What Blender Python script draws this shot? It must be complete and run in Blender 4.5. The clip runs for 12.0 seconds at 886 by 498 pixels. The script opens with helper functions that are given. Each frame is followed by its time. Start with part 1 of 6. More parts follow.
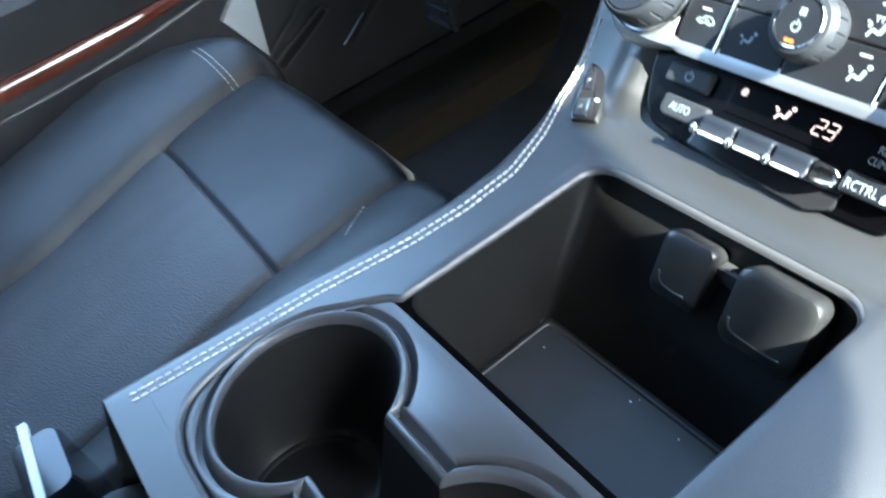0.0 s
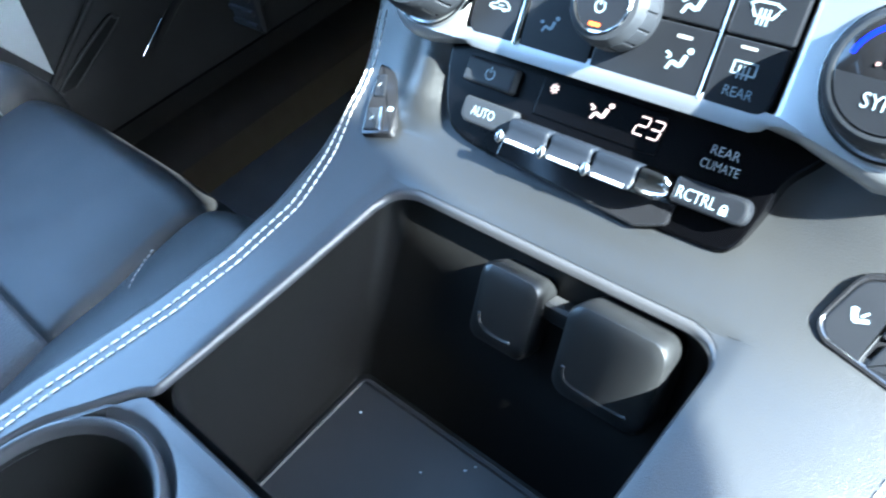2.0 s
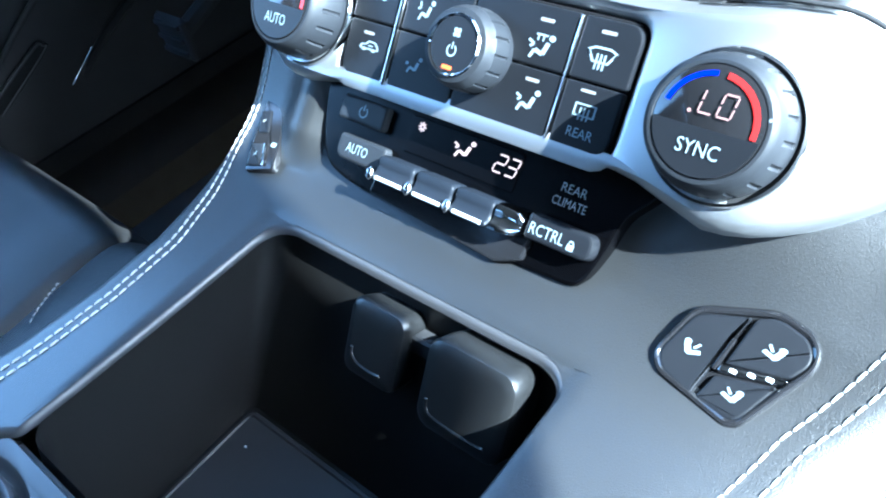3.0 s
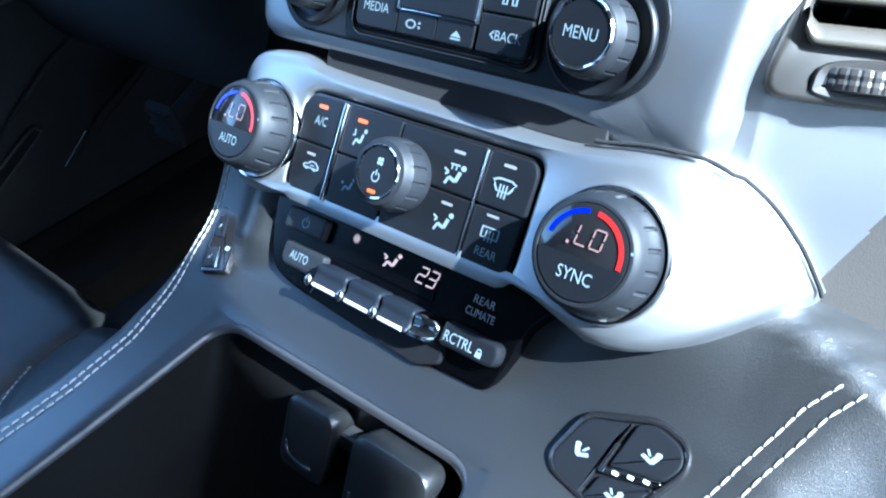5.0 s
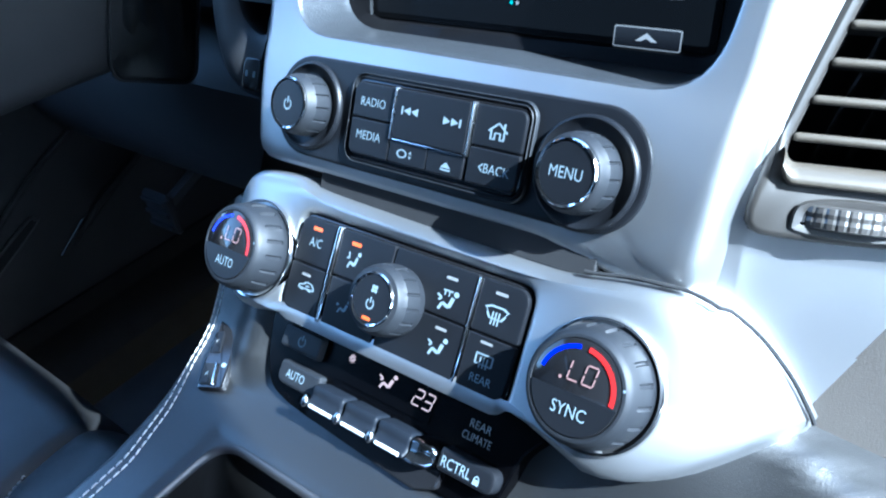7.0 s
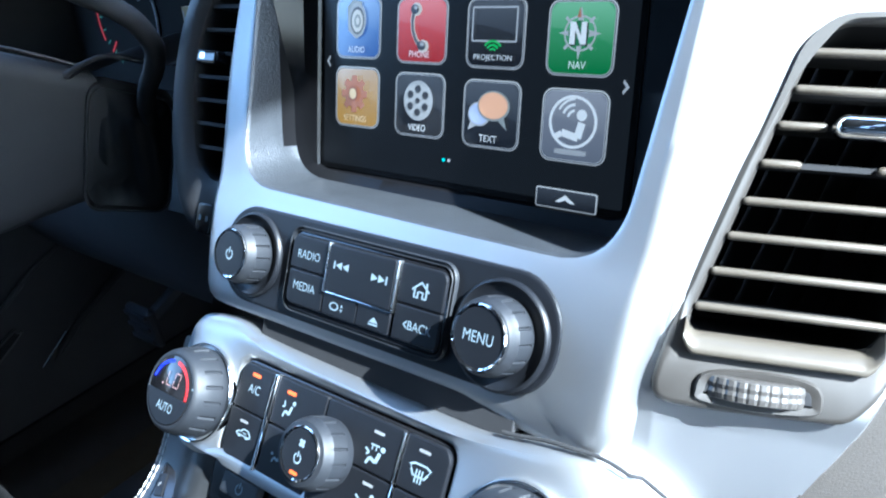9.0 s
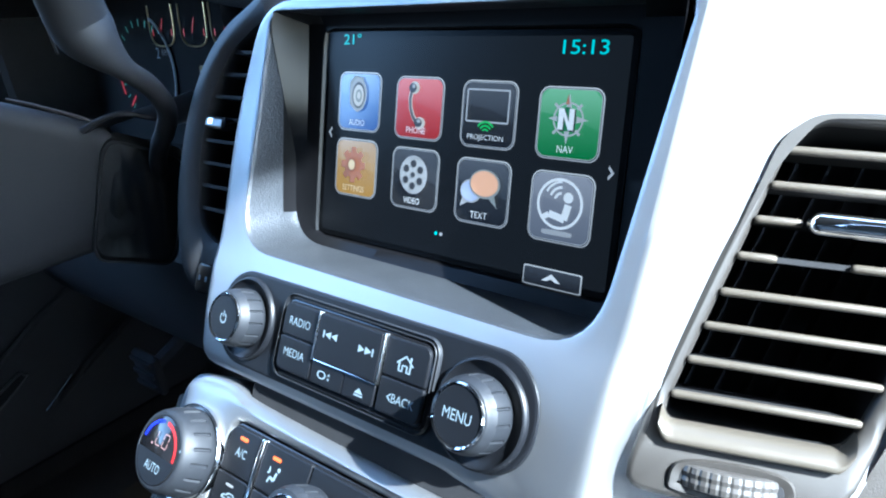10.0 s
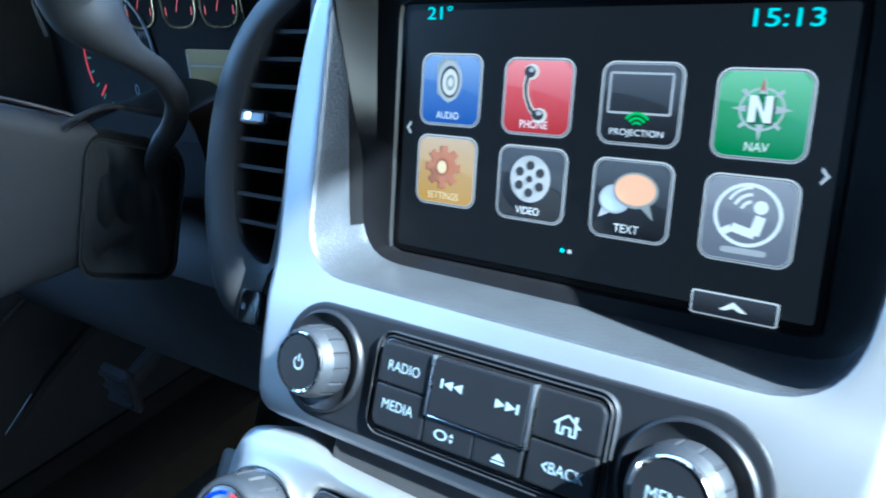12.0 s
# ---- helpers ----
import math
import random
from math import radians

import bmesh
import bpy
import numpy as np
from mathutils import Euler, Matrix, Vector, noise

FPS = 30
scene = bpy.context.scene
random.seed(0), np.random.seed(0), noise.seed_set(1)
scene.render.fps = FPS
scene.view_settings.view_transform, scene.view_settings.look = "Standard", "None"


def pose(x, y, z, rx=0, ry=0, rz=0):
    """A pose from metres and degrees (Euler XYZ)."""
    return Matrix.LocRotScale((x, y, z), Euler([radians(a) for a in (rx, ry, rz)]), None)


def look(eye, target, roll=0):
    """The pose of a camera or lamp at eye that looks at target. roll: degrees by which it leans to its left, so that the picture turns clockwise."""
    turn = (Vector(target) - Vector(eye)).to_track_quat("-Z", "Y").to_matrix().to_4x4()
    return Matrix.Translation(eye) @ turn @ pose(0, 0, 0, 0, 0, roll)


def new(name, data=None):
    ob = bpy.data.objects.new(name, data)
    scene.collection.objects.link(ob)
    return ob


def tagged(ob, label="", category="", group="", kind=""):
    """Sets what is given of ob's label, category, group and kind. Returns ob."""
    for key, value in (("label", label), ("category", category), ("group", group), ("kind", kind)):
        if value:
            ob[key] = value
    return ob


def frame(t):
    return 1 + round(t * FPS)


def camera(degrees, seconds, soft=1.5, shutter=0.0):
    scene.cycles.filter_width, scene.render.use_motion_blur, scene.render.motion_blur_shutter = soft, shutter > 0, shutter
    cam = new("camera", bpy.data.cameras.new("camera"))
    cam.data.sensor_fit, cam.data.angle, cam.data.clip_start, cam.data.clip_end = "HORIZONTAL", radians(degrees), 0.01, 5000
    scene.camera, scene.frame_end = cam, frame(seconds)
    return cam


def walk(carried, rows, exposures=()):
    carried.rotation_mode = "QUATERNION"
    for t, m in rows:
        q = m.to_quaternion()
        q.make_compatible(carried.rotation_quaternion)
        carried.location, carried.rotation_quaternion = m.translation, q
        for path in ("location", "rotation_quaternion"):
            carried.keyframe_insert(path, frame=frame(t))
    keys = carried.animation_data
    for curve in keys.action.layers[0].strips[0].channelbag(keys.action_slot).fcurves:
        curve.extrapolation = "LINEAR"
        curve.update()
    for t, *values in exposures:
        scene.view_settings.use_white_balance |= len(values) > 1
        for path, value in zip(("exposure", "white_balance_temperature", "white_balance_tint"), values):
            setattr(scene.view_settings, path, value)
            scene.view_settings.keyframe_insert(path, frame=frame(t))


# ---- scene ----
# Frames: CAR has its origin in the middle of the display, x to the passenger side, y into the dashboard
# and z up along the display's glass; BODY has the same origin and stands upright in the cabin.
CAR = pose(0, 0, 1.25, -18, 0, 0)
BODY = pose(0, 0, 1.25)
cam = camera(59.3, 12.0, 2.0, 0.4)
PATH = [
    (0, (0.167, -0.392, 1.291), (-1.186, 0.249, -0.036), -16.4),
    (0.5, (0.145, -0.38, 1.26), (-1.099, 0.331, -0.135), -16.6),
    (1, (0.133, -0.36, 1.258), (-1.066, 0.41, -0.145), -16.3),
    (1.5, (0.128, -0.339, 1.255), (-1.036, 0.482, -0.148), -15.7),
    (2, (0.132, -0.326, 1.249), (-0.992, 0.555, -0.151), -14.1),
    (2.5, (0.149, -0.311, 1.248), (-0.94, 0.631, -0.141), -12.4),
    (3, (0.16, -0.303, 1.251), (-0.911, 0.676, -0.125), -11.7),
    (3.2, (0.162, -0.303, 1.254), (-0.899, 0.69, -0.12), -11.4),
    (4.8, (0.194, -0.296, 1.274), (-0.927, 0.79, 0.023), -9.7),
    (5, (0.193, -0.292, 1.277), (-0.934, 0.798, 0.035), -9.9),
    (5.5, (0.189, -0.288, 1.28), (-0.946, 0.824, 0.065), -9.9),
    (6, (0.187, -0.285, 1.286), (-0.957, 0.846, 0.098), -10.1),
    (6.5, (0.185, -0.282, 1.292), (-0.968, 0.87, 0.134), -10.2),
    (6.7, (0.186, -0.282, 1.295), (-0.97, 0.881, 0.15), -10.3),
    (8.3, (0.202, -0.262, 1.316), (-1.004, 0.99, 0.327), -10.8),
    (8.5, (0.202, -0.26, 1.317), (-1.006, 1.002, 0.344), -10.6),
    (9, (0.211, -0.255, 1.318), (-1.014, 1.038, 0.408), -9.9),
    (9.5, (0.217, -0.253, 1.323), (-1.034, 1.064, 0.485), -8.8),
    (10, (0.221, -0.248, 1.328), (-1.055, 1.074, 0.537), -8.2),
    (10.5, (0.213, -0.238, 1.325), (-1.065, 1.081, 0.531), -8.3),
    (11, (0.186, -0.239, 1.323), (-1.06, 1.105, 0.521), -8.6),
    (11.5, (0.161, -0.236, 1.323), (-1.033, 1.142, 0.501), -8.8),
    (12, (0.124, -0.241, 1.324), (-1.027, 1.156, 0.474), -8.1),
]
EXPOSURES = [(0.0, 5.6, 6250, -2), (1.0, 5.8, 6050, -2), (2.0, 5.7, 5650, -3), (3.0, 5.15, 5050, -4), (5.0, 4.25, 4950, 0), (6.6, 4.25, 4850, 0), (9.0, 4.45, 5300, 2), (10.0, 4.5, 5300, 2), (11.0, 4.8, 5250, 2), (11.5, 4.95, 5250, 0), (12.0, 4.95, 5050, -4)]
walk(cam, [(t, look(eye, target, roll)) for t, eye, target, roll in PATH], EXPOSURES)

# ---- light ----
SUN_AZIMUTH, SUN_HEIGHT = 93.0, 41.0          # degrees from straight behind towards the passenger side; above the horizon
a, h = radians(SUN_AZIMUTH), radians(SUN_HEIGHT)
TO_SUN = Vector((math.sin(a) * math.cos(h), -math.cos(a) * math.cos(h), math.sin(h)))
world = bpy.data.worlds.new("sky")
scene.world = world
world.use_nodes = True
sky = world.node_tree.nodes.new("ShaderNodeTexSky")
sky.sky_type, sky.sun_disc = "NISHITA", False
sky.sun_elevation, sky.sun_rotation = h, math.atan2(TO_SUN.x, TO_SUN.y)
world.node_tree.links.new(sky.outputs[0], world.node_tree.nodes["Background"].inputs[0])
world.node_tree.nodes["Background"].inputs[1].default_value = 0.12
sun = new("sun", bpy.data.lights.new("sun", "SUN"))
sun.data.energy, sun.data.angle, sun.data.color = 2.3, radians(0.53), (1.0, 0.98, 0.95)
sun.matrix_world = look(TO_SUN * 20, (0, 0, 1.25))


# ---- materials ----
GLOW = 0.066                                   # lamps and displays against the daylight


def material(name, colour, rough=0.5, metal=0.0, vary=0.15, grain=40.0, bump=0.0, cell=0.0, fine=600.0, coat=0.0, rough_vary=0.1, spec=0.5):
    """A surface with two scales of variation: broad stains (grain per metre) and a fine relief (fine, or leather cells)."""
    m = bpy.data.materials.new(name)
    m.use_nodes = True
    nt = m.node_tree
    b = nt.nodes["Principled BSDF"]
    b.inputs["Metallic"].default_value = metal
    b.inputs["Coat Weight"].default_value = coat
    b.inputs["Coat Roughness"].default_value = 0.08
    b.inputs["Specular IOR Level"].default_value = spec
    tc = nt.nodes.new("ShaderNodeTexCoord")
    broad = nt.nodes.new("ShaderNodeTexNoise")
    broad.inputs["Scale"].default_value, broad.inputs["Detail"].default_value = grain, 6.0
    small = nt.nodes.new("ShaderNodeTexNoise")
    small.inputs["Scale"].default_value, small.inputs["Detail"].default_value = fine, 3.0
    for n in (broad, small):
        nt.links.new(tc.outputs["Object"], n.inputs["Vector"])
    mix = nt.nodes.new("ShaderNodeMix")
    mix.data_type = "RGBA"
    mix.inputs["A"].default_value = (*[c * (1 - vary) for c in colour], 1)
    mix.inputs["B"].default_value = (*[min(1, c * (1 + vary)) for c in colour], 1)
    nt.links.new(broad.outputs["Fac"], mix.inputs["Factor"])
    nt.links.new(mix.outputs["Result"], b.inputs["Base Color"])
    span = nt.nodes.new("ShaderNodeMapRange")
    span.inputs["To Min"].default_value, span.inputs["To Max"].default_value = max(0.02, rough - rough_vary), min(1, rough + rough_vary)
    nt.links.new(broad.outputs["Fac"], span.inputs["Value"])
    nt.links.new(span.outputs["Result"], b.inputs["Roughness"])
    if bump > 0:
        rel = nt.nodes.new("ShaderNodeBump")
        rel.inputs["Strength"].default_value, rel.inputs["Distance"].default_value = 1.0, bump
        source = small.outputs["Fac"]
        if cell > 0:
            vor = nt.nodes.new("ShaderNodeTexVoronoi")
            vor.feature = "DISTANCE_TO_EDGE"
            vor.inputs["Scale"].default_value = cell
            warp = nt.nodes.new("ShaderNodeVectorMath")
            warp.operation = "MULTIPLY_ADD"
            warp.inputs[1].default_value = (0.0012, 0.0012, 0.0012)
            nt.links.new(small.outputs["Color"], warp.inputs[0])
            nt.links.new(tc.outputs["Object"], warp.inputs[2])
            nt.links.new(warp.outputs[0], vor.inputs["Vector"])
            clip = nt.nodes.new("ShaderNodeMapRange")
            clip.inputs["From Max"].default_value = 0.25
            nt.links.new(vor.outputs["Distance"], clip.inputs["Value"])
            source = clip.outputs["Result"]
        nt.links.new(source, rel.inputs["Height"])
        nt.links.new(rel.outputs["Normal"], b.inputs["Normal"])
    return m


def glowing(name, colour, strength, rough=0.3):
    """A lamp, lit segment or display colour."""
    m = bpy.data.materials.new(name)
    m.use_nodes = True
    b = m.node_tree.nodes["Principled BSDF"]
    b.inputs["Base Color"].default_value = (*[0.2 * c for c in colour], 1)
    b.inputs["Roughness"].default_value = rough
    b.inputs["Emission Color"].default_value = (*colour, 1)
    b.inputs["Emission Strength"].default_value = strength * GLOW
    return m


SILVER = material("satin_silver_paint", (0.39, 0.394, 0.398), 0.45, 0.96, 0.04, 25, 0.00002, 0, 2400, 0.0, 0.04)
LEATHER = material("black_leather", (0.0064, 0.0066, 0.0069), 0.42, 0, 0.25, 18, 0.00003, 1100, 1500, 0.0, 0.03, 0.75)
# Lighter, browner copy of the black leather: sunlit tan put into the colour.
SUNLIT_LEATHER = material("sunlit_black_leather", (0.042, 0.037, 0.032), 0.5, 0, 0.25, 18, 0.00004, 900, 1500, 0.0, 0.08, 0.5)
SEAT_LEATHER = material("black_seat_leather", (0.016, 0.016, 0.0165), 0.38, 0, 0.25, 14, 0.0001, 800, 1200, 0.0, 0.07, 0.48)
PLASTIC = material("black_grained_plastic", (0.026, 0.026, 0.028), 0.40, 0, 0.2, 30, 0.00005, 0, 1500, 0.0, 0.08)
DARK = material("dark_matt_plastic", (0.012, 0.012, 0.013), 0.6, 0, 0.25, 20, 0.00006, 0, 900, 0.0, 0.1)
SOFT_KNOB = material("rubberised_grey_plastic", (0.0090, 0.0102, 0.0126), 0.55, 0, 0.12, 60, 0.00003, 0, 2500, 0.0, 0.1, 0.3)
BUTTON = material("charcoal_button_plastic", (0.0058, 0.0064, 0.0080), 0.40, 0, 0.1, 80, 0.00002, 0, 2500, 0.0, 0.06, 0.22)
SATIN_CHROME = material("satin_chrome", (0.5, 0.51, 0.52), 0.28, 1.0, 0.06, 60, 0, 0, 600, 0, 0.05)
GLOSS = material("gloss_black_plastic", (0.008, 0.008, 0.009), 0.10, 0, 0.1, 40, 0, 0, 600, 0.0, 0.03, 0.4)
CHROME = material("polished_chrome", (0.8, 0.8, 0.8), 0.08, 1.0, 0.04, 60, 0, 0, 600, 0, 0.04)
RUBBER = material("black_rubber_mat", (0.0095, 0.0095, 0.0102), 0.55, 0, 0.25, 60, 0.00005, 0, 2200)
VENT_GREY = material("warm_grey_metallic_trim", (0.027, 0.0238, 0.0205), 0.5, 0.1, 0.08, 40, 0.00002, 0, 1600)
SLAT_GREY = material("champagne_slat_paint", (0.066, 0.056, 0.043), 0.4, 0.2, 0.08, 40, 0.00002, 0, 1600)
ROCKER = material("satin_graphite_key", (0.0070, 0.0088, 0.0125), 0.45, 0.0, 0.08, 60, 0, 0, 1600, 0.0, 0.04, 0.12)
WHITE_MARK = material("white_printed_marking", (0.16, 0.205, 0.235), 0.5, 0, 0.06, 200)
PALE_MARK = material("grey_printed_marking", (0.15, 0.155, 0.16), 0.5, 0, 0.06, 200)
THREAD = material("off_white_thread", (0.36, 0.355, 0.34), 0.7, 0, 0.12, 300, 0.0001, 0, 3500)
RECESS = material("deep_black_recess", (0.024, 0.024, 0.025), 0.8, 0, 0.2, 40, 0.00003, 0, 900, 0.0, 0.1, 0.02)
CARPET = material("black_carpet", (0.042, 0.042, 0.044), 0.95, 0, 0.4, 30, 0.001, 0, 500)
HEADLINER = material("grey_headliner_cloth", (0.12, 0.118, 0.114), 0.95, 0, 0.08, 20, 0.0002, 0, 900)
TINTED = bpy.data.materials.new("tinted_privacy_glass")
TINTED.use_nodes = True
nt = TINTED.node_tree
clear, gloss, both = nt.nodes.new("ShaderNodeBsdfTransparent"), nt.nodes.new("ShaderNodeBsdfGlossy"), nt.nodes.new("ShaderNodeMixShader")
clear.inputs["Color"].default_value, gloss.inputs["Roughness"].default_value, both.inputs["Fac"].default_value = (0.05, 0.052, 0.05, 1), 0.03, 0.05
nt.links.new(clear.outputs[0], both.inputs[1])
nt.links.new(gloss.outputs[0], both.inputs[2])
nt.links.new(both.outputs[0], nt.nodes["Material Output"].inputs["Surface"])
LINER = material("smooth_black_liner", (0.0062, 0.0060, 0.0058), 0.36, 0, 0.2, 40, 0.00003, 0, 1600, 0.0, 0.06, 0.2)
WOOD = material("glossy_red_brown_wood", (0.10, 0.028, 0.017), 0.18, 0, 0.4, 14, 0, 0, 600, 0.8)
ASPHALT = material("asphalt", (0.16, 0.155, 0.15), 0.9, 0, 0.3, 1.5, 0.004, 0, 60)
PAINT = material("black_car_paint", (0.02, 0.02, 0.022), 0.2, 0.3, 0.1, 5, 0, 0, 600, 0.8)
GLASS_BLACK = material("black_display_glass", (0.0006, 0.0006, 0.0008), 0.26, 0, 0.05, 30, 0, 0, 600, 0.0, 0.03, 0.12)
COVER = material("satin_black_cover", (0.0075, 0.0077, 0.0080), 0.36, 0, 0.15, 60, 0.00003, 0, 1800, 0.0, 0.06)
PALE_TRIM = material("pale_grey_plastic", (0.5, 0.53, 0.55), 0.5, 0, 0.1, 20, 0.00003, 0, 900)
# Much darker than the fascia's silver.
WALL_SILVER = material("dark_grained_silver", (0.042, 0.046, 0.052), 0.40, 0.5, 0.2, 60, 0.0003, 0, 900, 0.0, 0.1, 0.3)
LINING = material("black_door_lining", (0.034, 0.034, 0.036), 0.6, 0, 0.2, 30, 0.00005, 0, 1200, 0.0, 0.08, 0.3)
COLUMN = material("black_column_plastic", (0.024, 0.024, 0.0255), 0.55, 0, 0.2, 30, 0.00005, 0, 1200, 0.0, 0.08, 0.2)
BOOT = material("thin_black_boot_leather", (0.014, 0.014, 0.015), 0.36, 0, 0.2, 40, 0.00005, 900, 1200, 0.0, 0.06, 0.35)
WHEEL_GREY = material("champagne_wheel_plastic", (0.05, 0.046, 0.042), 0.35, 0.1, 0.1, 80, 0.00002, 0, 1600)
FRAME_BLACK = material("black_screen_surround", (0.0035, 0.0035, 0.004), 0.32, 0, 0.1, 60, 0.00001, 0, 1600, 0.0, 0.04, 0.2)
BLOCK_WALL = material("dark_block_wall", (0.05, 0.05, 0.05), 0.9, 0, 0.3, 0.8, 0.004, 0, 30)
ORANGE = glowing("orange_indicator", (1.0, 0.16, 0.03), 1.6)
RED = glowing("red_light", (0.9, 0.03, 0.03), 0.8)
BLUE = glowing("blue_light", (0.01, 0.02, 0.9), 1.0)
SEGMENT = glowing("pink_white_segments", (1.0, 0.70, 0.66), 0.75)
DIM_SEGMENT = glowing("dim_pink_segments", (0.62, 0.36, 0.34), 0.55)
CYAN = glowing("cyan_digits", (0.05, 0.75, 0.72), 0.52)


# ---- shape helpers ----
class Shape:
    """Vertices and faces of one mesh."""

    def __init__(self):
        self.v, self.f = [], []

    def add(self, verts, faces):
        n = len(self.v)
        self.v += [tuple(p) for p in verts]
        self.f += [tuple(i + n for i in f) for f in faces]
        return self

    def loft(self, loops, closed=True, first=False, last=False):
        """Skin over loops of equal length; first and last cap the ends."""
        m = len(loops[0])
        faces = []
        for i in range(len(loops) - 1):
            for j in range(m if closed else m - 1):
                k = (j + 1) % m
                faces.append((i * m + j, i * m + k, (i + 1) * m + k, (i + 1) * m + j))
        if first:
            faces.append(tuple(range(m))[::-1])
        if last:
            faces.append(tuple((len(loops) - 1) * m + j for j in range(m)))
        return self.add([p for l in loops for p in l], faces)

    def box(self, x0, x1, y0, y1, z0, z1, b=0.002):
        """A box with bevelled edges."""
        b = min(b, (x1 - x0) / 2.01, (y1 - y0) / 2.01, (z1 - z0) / 2.01)
        loops = []
        for z, i in ((z0, b), (z0 + b, 0), (z1 - b, 0), (z1, b)):
            loops.append([(x, y, z) for x, y in rounded((x0 + x1) / 2, (y0 + y1) / 2, x1 - x0 - 2 * i, y1 - y0 - 2 * i, max(b - i * 0.7, 1e-5), 2)])
        return self.loft(loops, True, True, True)

    def tube(self, points, radius, n=8, caps=True):
        """A tube along points; radius is one number or one a point."""
        pts = [Vector(p) for p in points]
        rad = radius if isinstance(radius, (list, tuple)) else [radius] * len(pts)
        loops, side = [], None
        for i, p in enumerate(pts):
            d = (pts[min(i + 1, len(pts) - 1)] - pts[max(i - 1, 0)]).normalized()
            side = d.orthogonal().normalized() if side is None else (side - d * side.dot(d)).normalized()
            up = d.cross(side)
            loops.append([p + rad[i] * (side * math.cos(2 * math.pi * j / n) + up * math.sin(2 * math.pi * j / n)) for j in range(n)])
        return self.loft(loops, True, caps, caps)


def rounded(cx, cy, w, h, r, n=6):
    """A rectangle with rounded corners; r: one radius, or four from the lower right on, anticlockwise."""
    rs = r if isinstance(r, (tuple, list)) else (r,) * 4
    out = []
    for (sx, sy, a0), q in zip(((1, -1, -90), (1, 1, 0), (-1, 1, 90), (-1, -1, 180)), rs):
        q = min(q, w / 2 * 0.999, h / 2 * 0.999)
        for i in range(n + 1):
            t = radians(a0 + 90 * i / n)
            out.append((cx + sx * (w / 2 - q) + q * math.cos(t), cy + sy * (h / 2 - q) + q * math.sin(t)))
    return out


def smooth(points, per=6, closed=True):
    """A smooth curve through the points."""
    n, out = len(points), []
    dim = len(points[0])
    for i in range(n if closed else n - 1):
        if closed:
            p = [points[(i + k - 1) % n] for k in range(4)]
        else:
            p = [points[min(max(i + k - 1, 0), n - 1)] for k in range(4)]
        for s in range(per):
            t = s / per
            out.append(tuple(0.5 * (2 * p[1][d] + (p[2][d] - p[0][d]) * t + (2 * p[0][d] - 5 * p[1][d] + 4 * p[2][d] - p[3][d]) * t * t
                                    + (3 * p[1][d] - p[0][d] - 3 * p[2][d] + p[3][d]) * t ** 3) for d in range(dim)))
    if not closed:
        out.append(tuple(points[-1]))
    return out


def inset(loop, d):
    """The closed flat loop moved inwards by d."""
    n, out = len(loop), []
    area = sum(loop[i][0] * loop[(i + 1) % n][1] - loop[(i + 1) % n][0] * loop[i][1] for i in range(n))
    s = 1 if area > 0 else -1
    for i in range(n):
        p, a, b = Vector(loop[i]), Vector(loop[i - 1]), Vector(loop[(i + 1) % n])
        t = (b - a)
        t = t.normalized() if t.length > 1e-9 else Vector((1, 0))
        out.append((p.x - s * t.y * d, p.y + s * t.x * d))
    return out


def radial(loop, cx, cy, n):
    """The closed loop sampled at n even angles about a middle point."""
    out, m = [], len(loop)
    for i in range(n):
        a = 2 * math.pi * i / n
        dx, dy, best = math.cos(a), math.sin(a), None
        for j in range(m):
            x0, y0 = loop[j][0] - cx, loop[j][1] - cy
            x1, y1 = loop[(j + 1) % m][0] - cx, loop[(j + 1) % m][1] - cy
            den = dx * (y1 - y0) - dy * (x1 - x0)
            if abs(den) < 1e-12:
                continue
            t = (x0 * (y1 - y0) - y0 * (x1 - x0)) / den
            s = (x0 * dy - y0 * dx) / den
            if t > 0 and -1e-9 <= s <= 1 + 1e-9:
                best = t if best is None else max(best, t)
        out.append((cx + dx * best, cy + dy * best))
    return out


def interp(x, xs, ys):
    return float(np.interp(x, xs, ys))


class Plane:
    """A leaning face of the dashboard: y = y0 + k (z - z0) + kx (x - x0)."""

    def __init__(self, y0, z0, k, kx=0.0, x0=0.0):
        self.y0, self.z0, self.k, self.kx, self.x0 = y0, z0, k, kx, x0
        self.n = Vector((kx, -1, k)).normalized()
        self.right = Vector((1, kx, 0)).normalized()
        self.up = self.n.cross(self.right)

    def on(self, x, z, h=0.0):
        return Vector((x, self.y0 + self.k * (z - self.z0) + self.kx * (x - self.x0), z)) + self.n * h

    def matrix(self, x, z, h=0.0):
        p = self.on(x, z, h)
        return Matrix([[self.right[i], self.up[i], self.n[i], p[i]] for i in range(3)] + [[0, 0, 0, 1]])


def pad(pl, loop, h0, h1, bevel=0.0008, dish=0.0):
    """A raised key or plate with a soft edge, from h0 to h1 over the face."""
    s = Shape()
    rings = [(0, h0), (0, h1 - bevel), (bevel * 0.3, h1 - bevel * 0.3), (bevel, h1), (bevel * 1.25, h1)]
    if dish:
        rings += [(bevel * 2.5, h1 - dish * 0.5), (bevel * 4, h1 - dish)]
    return s.loft([[pl.on(x, z, h) for x, z in (inset(loop, d) if d else loop)] for d, h in rings], True, False, True)


